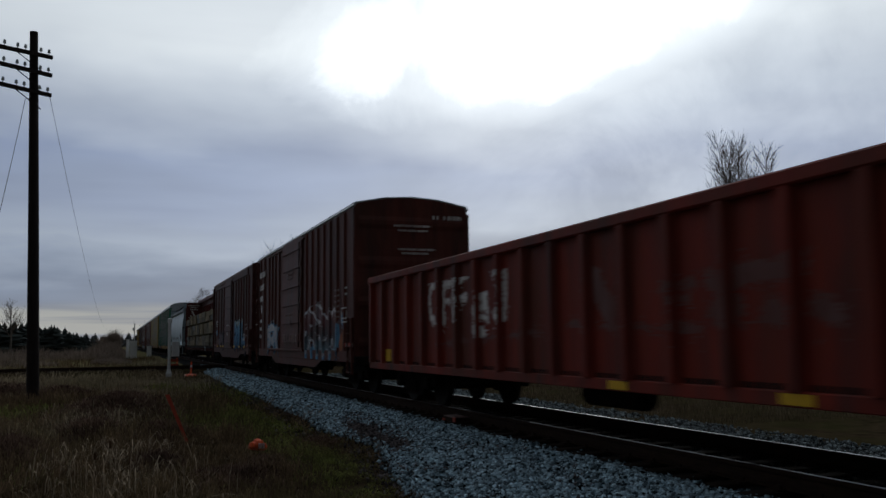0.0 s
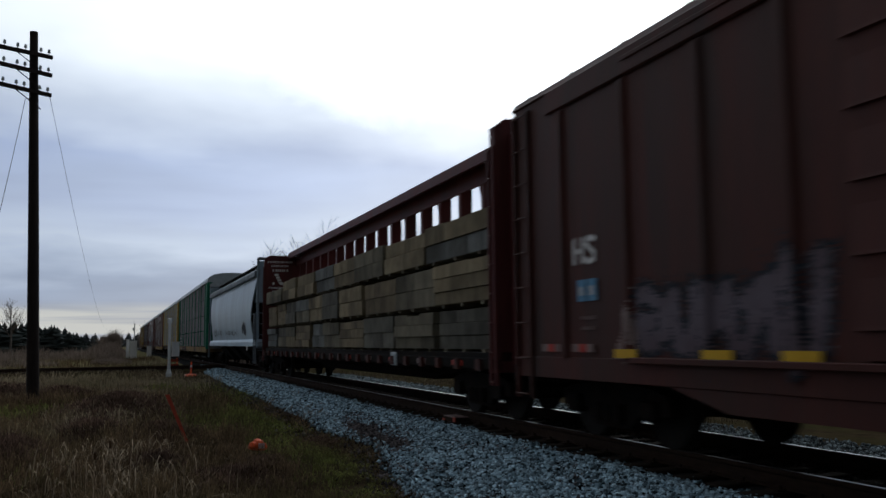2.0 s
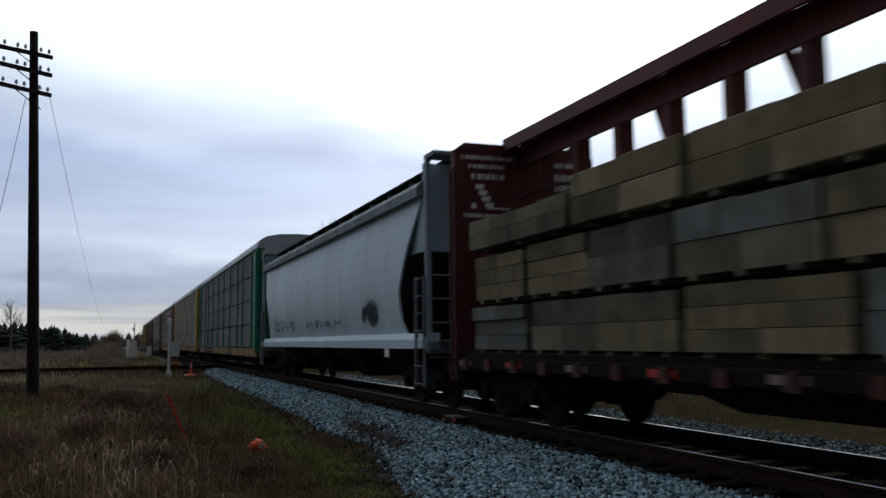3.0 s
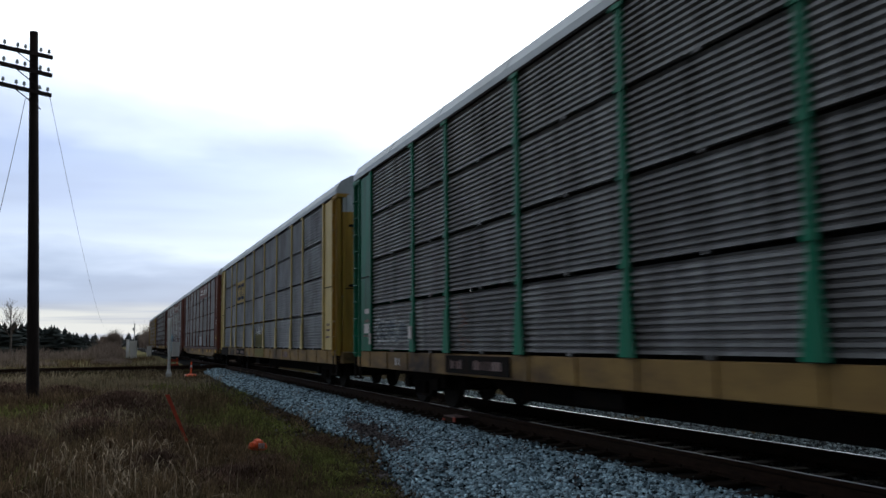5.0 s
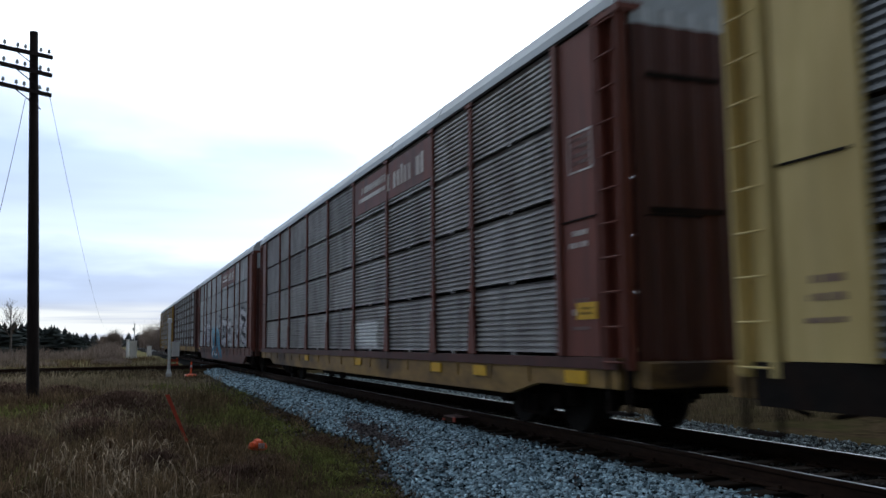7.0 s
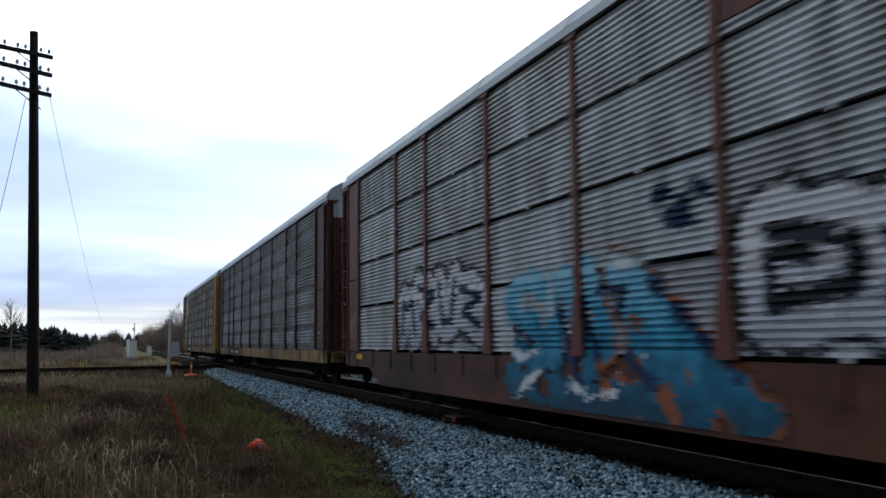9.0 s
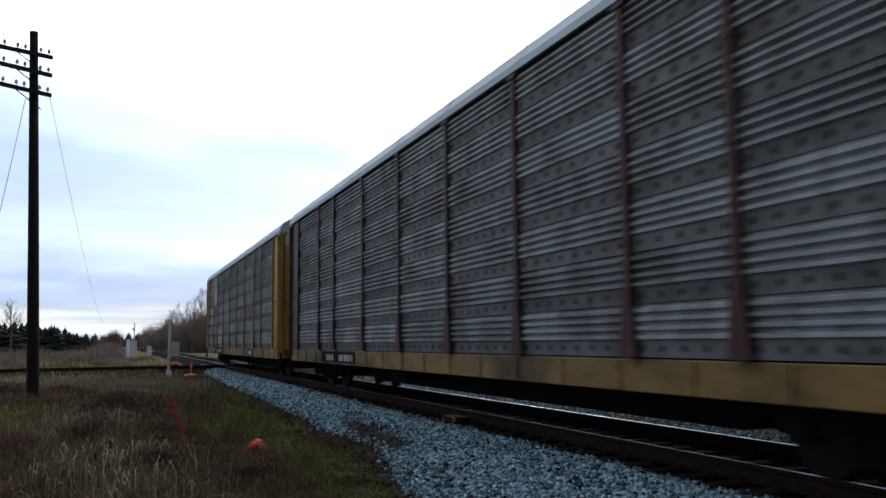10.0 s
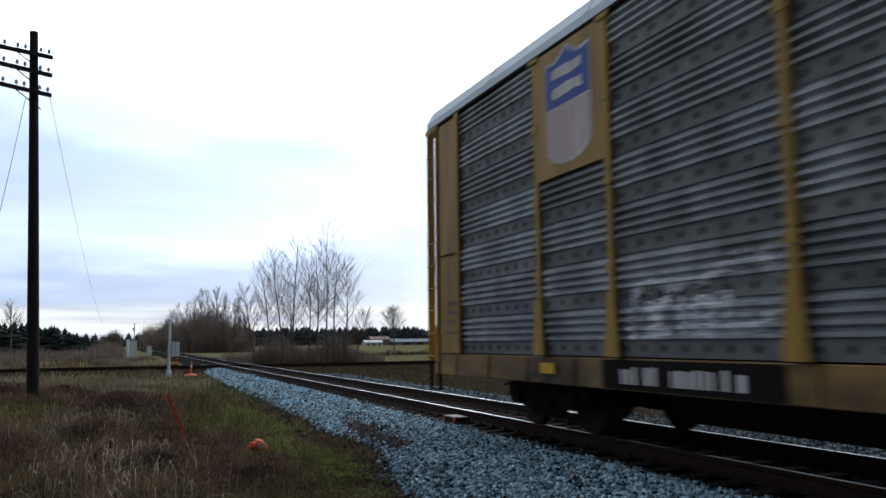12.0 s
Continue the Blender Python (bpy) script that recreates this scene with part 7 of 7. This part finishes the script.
def make_cabinet(x, y, z, w, h, label, mast=0.0):
    c = thing("signal_cabinet", (x, y, z), label, "signal cabinet", "signal cabinets")
    part("body", Geo().box(-w / 2, w / 2, -0.3, 0.3, 0.0, h, 0.02), M["white"], c)
    part("roof", Geo().box(-w / 2 - 0.04, w / 2 + 0.04, -0.34, 0.34, h, h + 0.06, 0.01), M["white"], c)
    part("door", Geo().box(-w / 2 + 0.06, w / 2 - 0.06, -0.32, -0.3, 0.08, h - 0.08), M["white"], c)
    if mast:
        m = part("mast", Geo().tube([(0.1, 0, h), (0.1, 0, mast)], 0.06, 8), M["white"], c)
        part("disc", Geo().lathe([(0.05, -0.03), (0.22, -0.02), (0.22, 0.02), (0.05, 0.03)], "x", (0.0, 0, mast + 0.15), 14), M["white"], m)
        part("lamp_box", Geo().box(-0.15, 0.1, -0.1, 0.1, mast - 0.9, mast - 0.5, 0.02), M["white"], m)


def make_delineator(x, y, z):
    c = thing("delineator_post", (x, y, z), "thin orange delineator post on a broad base beside the crossing", "marker post")
    part("base", Geo().lathe([(0.36, 0.0), (0.36, 0.05), (0.24, 0.12), (0.07, 0.15)], "z", (0, 0, 0), 12), M["orange"], c)
    part("shaft", Geo().tube([(0, 0, 0.12), (0.02, 0, 0.45), (0.03, 0, 0.8)], [0.05, 0.045, 0.04], 8), M["orange"], c)
    part("band", Geo().lathe([(0.05, 0.5), (0.054, 0.51), (0.054, 0.6), (0.05, 0.61)], "z", (0.023, 0, 0), 8), M["white"], c)


def make_barricade(x, y, z):
    c = thing("folding_barricade", (x, y, z), "small orange folding barricade leaning beside the rails", "barricade")
    for u in (-0.3, 0.3):
        for v in (-0.22, 0.22):
            part("leg", Geo().tube([(u, v, 0), (u * 0.9, 0, 0.95)], 0.035, 6), M["orange"], c)
    for h in (0.45, 0.78):
        part("board", Geo().box(-0.38, 0.38, -0.03, 0.0, h - 0.09, h + 0.09, 0.008).mesh("board", M["stake"]), None, c, at=(0, -0.24 * (1 - h / 0.95), 0))


def make_orange_bits():
    z = float(ground_z(np.array(-4.62), np.array(15.6)))
    g = Geo()
    rnd = random.Random(3)
    for k in range(9):
        a = k * 0.7
        g.lathe([(0.005, 0.0), (0.07, 0.025), (0.085, 0.07), (0.06, 0.13), (0.005, 0.15)], "z", (0.08 * math.cos(a) * (k % 3) * 0.6, 0.08 * math.sin(a), 0.02 + 0.02 * (k % 4)), 8)
    b = thing("marker_float", (-4.62, 15.6, z + 0.06), "crumpled bright orange marker float lying in the grass", "marker")
    part("float", g, M["orange"], b)
    part("pale_tag", Geo().box(-0.02, 0.09, -0.17, -0.155, 0.08, 0.17, 0.005), M["shield_pink"], b, "pale torn tag")
    z = float(ground_z(np.array(-5.66), np.array(17.6)))
    s = thing("marker_stake", (-5.66, 17.6, z), "leaning faded orange marker stake", "stake")
    part("blade", Geo().add([(-0.03, 0, 0), (0.03, 0, 0), (0.03, 0.012, 0), (-0.03, 0.012, 0), (-0.42, 0.3, 0.93), (-0.34, 0.3, 0.93), (-0.34, 0.315, 0.93), (-0.42, 0.315, 0.93)], [(0, 1, 5, 4), (1, 2, 6, 5), (2, 3, 7, 6), (3, 0, 4, 7), (4, 5, 6, 7), (0, 1, 2, 3)]), M["stake"], s)
    # painted joint box on the tie ends
    j = thing("rail_joint_box", (-1.0, 15.3, -0.22), "low rusty box with orange and white paint beside the rail", "track box")
    part("body", Geo().box(-0.13, 0.12, -0.32, 0.32, 0, 0.11, 0.015), M["rail_side"], j)
    part("lid", Geo().box(-0.14, 0.13, -0.30, 0.26, 0.11, 0.128, 0.004), M["dull_mark"], j, "lid daubed with white paint")
    for v, h in ((-0.34, 0.12), (0.2, 0.07)):
        part("paint_daub", Geo().box(-0.15, -0.131, v, v + 0.12, 0.02, h, 0.004), M["stake"], j, "daub of orange paint")


# ---- trees and distance ----


def limb_tree(g, base, height, lean, spread, rnd, twigs=46, r0=0.11, fat=1.0, rise=(0.6, 1.6), start=0.32):
    """A slender bare tree: one leader and many rising side branches that fork."""
    p, d = Vector(base), Vector((lean[0], lean[1], 1)).normalized()
    pts, n = [p.copy()], 9
    for k in range(n):
        d = (d + Vector((rnd.uniform(-0.06, 0.06), rnd.uniform(-0.06, 0.06), 0.03))).normalized()
        p = p + d * height / n
        pts.append(p.copy())
    g.tube(pts, [r0 * (1 - k / (n + 0.6)) + 0.008 for k in range(n + 1)], 6, 0)
    for k in range(twigs):
        t = rnd.uniform(start, 1.0) ** 0.9
        i = min(int(t * n), n - 1)
        q = pts[i].lerp(pts[i + 1], t * n - i)
        a = rnd.uniform(0, 6.283)
        ln = spread * (1.12 - t) * rnd.uniform(0.6, 1.3) + 0.5
        v = Vector((math.cos(a), math.sin(a), rnd.uniform(*rise))).normalized()
        m1 = q + v * ln * 0.5
        v2 = (v + Vector((rnd.uniform(-0.3, 0.3), rnd.uniform(-0.3, 0.3), 0.35))).normalized()
        m2 = m1 + v2 * ln * 0.5
        g.tube([q, m1, m2], [0.028 * fat * (1.2 - t), 0.017 * fat * (1.2 - t) + 0.003, 0.006 * fat], 4, 1)
        for j in range(7):
            s = rnd.uniform(0.25, 1)
            o = q.lerp(m1, s * 2) if s < 0.5 else m1.lerp(m2, s * 2 - 1)
            v3 = (v + Vector((rnd.uniform(-0.8, 0.8), rnd.uniform(-0.8, 0.8), rnd.uniform(0, 0.7)))).normalized()
            e = o + v3 * ln * rnd.uniform(0.2, 0.45)
            g.tube([o, e], [0.009 * fat, 0.004 * fat], 3, 1)


def bare_tree(x, y, height, lean, spread, seed, label, twigs=46, r0=0.11, group="bare trees", fat=1.5, rise=(0.6, 1.6), start=0.32):
    rnd = random.Random(seed)
    g = Geo()
    limb_tree(g, (0, 0, 0), height, lean, spread, rnd, twigs, r0, fat, rise, start)
    trunk, crown = Geo(), Geo()
    for f, m in zip(g.f, g.m):
        k = trunk if m == 0 else crown
        o = len(k.v)
        k.v += [g.v[i] for i in f]
        k.f.append(tuple(range(o, o + len(f))))
        k.m.append(0)
    t = thing("bare_tree", (x, y, float(ground_z(np.array(x), np.array(y))) - 0.1), label, "tree", group)
    for name, k, mat in (("trunk", trunk, M["bark"]), ("crown", crown, M["twig"])):
        me = bpy.data.meshes.new(name)
        me.from_pydata(k.v, [], k.f)
        me.materials.append(mat)
        part(name, me, None, t)


def thicket(name, cx, cy, rx, ry, top, n, mat, label, wide=0.05, category="thicket", power=0.6, lean=0.4):
    """A far mass of bare twigs: thin upright slivers under an uneven outline."""
    r, a = np.sqrt(rng.uniform(0, 1, n)), rng.uniform(0, 6.283, n)
    x, y = cx + rx * r * np.cos(a), cy + ry * r * np.sin(a)
    cap = top * (1 - r ** 2 * 0.5) * (0.74 + 0.26 * np.sin(x * 1.1 + 0.6 * np.sin(y * 0.8)) * np.sin(y * 0.7))
    h = cap * rng.uniform(0.25, 1, n) ** power
    return blades(name, x, y, h, wide, mat, label, lean, category)


def conifer_belt(name, xs, ys, heights, label, girth=0.36, needles="conifer"):
    """Far firs: each a stack of ragged drooping sprays."""
    v, f = [], []
    for x, y, h in zip(xs, ys, heights):
        for k in range(34):
            t = (k + rng.uniform()) / 34
            z = h * (0.06 + 0.94 * t)
            r = h * girth * (1 - t) ** 0.8 * rng.uniform(0.6, 1.2) + 0.15
            a = rng.uniform(0, 6.283)
            c, s = math.cos(a), math.sin(a)
            wd = r * 0.55
            o = len(v)
            v += [(x - s * wd, y + c * wd, z - 0.03 * h), (x + s * wd, y - c * wd, z - 0.03 * h), (x + c * r, y + s * r, z - 0.06 * h), (x, y, z + 0.09 * h)]
            f += [(o, o + 1, o + 2), (o, o + 2, o + 3), (o + 1, o + 3, o + 2)]
    v = np.array(v) + np.array((0, 0, -0.6))
    tagged(new(name, raw_mesh(name, v, np.array(f), M[needles])), label, "woods", kind="stuff")


def far_shed(x, y, w, d, h, label, wall="white", cover="roof"):
    b = thing("far_shed", (x, y, -0.65), label, "farm shed", "far farm sheds")
    part("wall", Geo().box(-w / 2, w / 2, -d / 2, d / 2, 0, h), M[wall], b)
    part("roof", Geo().prism([(-d / 2 - 0.3, h), (d / 2 + 0.3, h), (0, h + d * 0.2)], -w / 2 - 0.3, w / 2 + 0.3, "x"), M[cover], b)
    for k in range(3):
        part("door", Geo().box(-w / 2 + w * (k + 0.25) / 3, -w / 2 + w * (k + 0.7) / 3, -d / 2 - 0.05, -d / 2, 0, h * 0.7), M["hopper_dark"], b)


def make_distance():
    rnd = random.Random(12)
    # bare birches in the corner of the crossing
    spots = [(5.2, 82, 8.6, -0.20), (6.8, 84, 11.0, -0.10), (7.5, 80, 12.8, -0.06), (8.7, 83, 13.4, -0.03), (10.0, 81, 10.8, -0.06), (11.3, 84, 13.2, -0.01), (11.9, 82, 15.6, 0.01), (12.9, 84, 12.6, 0.05), (13.6, 82, 11.2, 0.12), (9.6, 88, 9.0, 0.0), (14.8, 83, 6.0, 0.22)]
    for i, (x, y, h, l) in enumerate((x, y, h * 0.85, l) for x, y, h, l in spots):
        bare_tree(x, y, h, (l, rnd.uniform(-0.03, 0.03)), h * 0.42, 100 + i, "slender leafless birch in a clump beyond the crossing", 64, 0.085, "birch clump", 0.8, (0.7, 1.7), 0.25)
    for bx, rx, top, num in ((4.6, 2.4, 2.4, 1500), (7.4, 2.6, 4.2, 2200), (10.4, 2.6, 3.8, 2200), (13.2, 2.6, 4.4, 2200), (16.0, 2.2, 2.2, 1300)):
        thicket("underbrush", bx, 84, rx, 2.6, top, num, M["thicket"], "grey-brown bare brush at the foot of the birches", 0.028, lean=0.4, power=0.9)
    # trees along the line and single trees
    for x, y, h, l, seed in ((27.3, 40, 13.6, 0.0, 301), (25.6, 41, 12.4, -0.04, 302), (28.7, 40.5, 12.9, 0.03, 306), (26.5, 40.4, 13.0, -0.01, 307)):
        bare_tree(x, y, h, (l, 0), 3.8, seed, "leafless tree standing behind the train", 150, 0.10, fat=0.8, rise=(0.9, 2.2))
    bare_tree(52.5, 190, 9.4, (0.02, 0), 6.0, 303, "lone round-headed leafless tree in the far field", 150, 0.2, fat=1.6, rise=(0.2, 1.3), start=0.42)
    bare_tree(-22.5, 150, 8.5, (0.05, 0), 3.4, 304, "leafless tree at the edge of the firs", 70, 0.2)
    bare_tree(-25.5, 152, 7.0, (-0.1, 0), 3.0, 305, "small leafless tree at the edge of the firs", 70, 0.16)
    for x, y, rx, ry, top, num in ((12.0, 205, 6.5, 20, 12.6, 15000), (7.0, 245, 5.0, 30, 11.5, 12000), (4.0, 330, 3.0, 60, 11.5, 7000), (17.0, 190, 3.5, 12, 8.5, 6000)):
        thicket("line_thicket", x, y, rx, ry, top, num, M["thicket"], "dense bare thicket along the railway", 0.07, power=0.55, lean=0.3)
    for i, (x, y, h) in enumerate(((6.0, 250, 11), (7.2, 238, 12), (8.5, 226, 12), (9.8, 212, 13), (11.2, 204, 13.8), (12.4, 200, 13.2), (13.8, 198, 14), (15.0, 196, 12.8), (16.2, 192, 11.5), (17.6, 190, 9.5), (19.0, 188, 7.0))):
        bare_tree(x, y, h, (rnd.uniform(-0.06, 0.06), 0), h * 0.3, 400 + i, "leafless tree in the thicket along the railway", 90, 0.12, "thicket trees", 1.7, (0.9, 2.4), 0.12)
    for x, y, rx, ry, top in ((-18, 125, 12, 10, 2.4), (-8.5, 150, 3, 20, 3.4), (-7.5, 96, 2, 6, 1.0), (-24, 90, 12, 6, 1.4)):
        thicket("brush", x, y, rx, ry, top, 5500, M["thicket"], "low brown winter brush behind the crossing", 0.06)
    thicket("pale_reed_bed", -20, 152, 13, 7, 1.2, 3500, M["dry"], "pale dry reed bed before the firs", 0.08)
    thicket("brush", 26, 150, 8, 8, 1.0, 2600, M["thicket"], "low brown winter brush beyond the track", 0.08)
    thicket("hedge", 34, 118, 22, 1.6, 1.1, 3000, M["bramble"], "thin low hedge along the field", 0.05)
    n = 260
    xs = np.linspace(-95, -13.5, n) + rng.normal(0, 0.8, n)
    conifer_belt("fir_belt", xs, 205 + rng.uniform(-6, 12, n), rng.uniform(5.4, 6.9, n) * np.interp(xs, [-60, -24, -17, -13.5], [1.05, 0.98, 0.8, 0.45]), "dark row of far fir trees", 0.95)
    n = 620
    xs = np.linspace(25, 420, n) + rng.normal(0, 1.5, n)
    conifer_belt("far_woods", xs, 520 + rng.uniform(-15, 20, n), rng.uniform(8, 11.5, n), "dark haze-tinted far woods on the horizon", 0.95, "far_wood")
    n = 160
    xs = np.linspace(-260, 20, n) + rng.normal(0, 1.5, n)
    conifer_belt("far_woods", xs, 620 + rng.uniform(-15, 20, n), rng.uniform(7, 9.5, n), "dark haze-tinted far woods on the horizon", 0.8, "far_wood")
    thicket("round_tree", -9.3, 330, 3.2, 3.2, 9.8, 3600, M["thicket"], "far dense leafless tree beside the line", 0.14, "tree", 0.4)
    thicket("fir_mass", -54, 209, 42, 5, 6.3, 9000, M["conifer"], "dense dark foot of the fir row", 0.6, "woods", 0.3)
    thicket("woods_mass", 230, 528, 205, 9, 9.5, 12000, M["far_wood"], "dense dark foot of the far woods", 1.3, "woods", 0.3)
    far_shed(113, 420, 9, 6, 1.5, "low white farm shed in the far field")
    far_shed(135, 425, 22, 8, 1.6, "long low farm building with a pale roof in the far field", "weeds", "hopper_dark")
    far_shed(122, 440, 10, 8, 3.0, "brown-roofed farmhouse in the far field", "thicket", "rack_brown")


hang_wires(make_pole())
make_marker_post()
make_cabinet(-4.95, 122, -0.6, 0.9, 2.3, "pale grey signal cabinet with a tall disc mast", 4.6)
make_cabinet(-5.65, 123, -0.6, 0.4, 2.5, "narrow pale grey signal cabinet")
make_cabinet(-2.75, 128, -0.5, 0.6, 1.5, "small white relay box beside the line")
make_delineator(-3.05, 51.0, float(ground_z(np.array(-3.05), np.array(51.0))))
make_barricade(-3.4, 62.0, float(ground_z(np.array(-3.4), np.array(62.0))))
make_orange_bits()
make_distance()


# ---- what moves ----


def motions():
    times = [2.0 * k for k in range(7)]
    for w, c in wagons:
        walk(w, [(t, pose(0, c - SPEED * t, 0)) for t in times])
    for p, c, x in cargo:
        walk(p, [(t, pose(x, c - SPEED * t, 0)) for t in times])
    turn = math.degrees(SPEED / WHEEL_R)
    ticks = [k / FPS for k in range(12 * FPS + 1)]
    for ws, (x, y, z) in wheelsets:
        walk(ws, [(t, pose(x, y, z, turn * t)) for t in ticks])


motions()
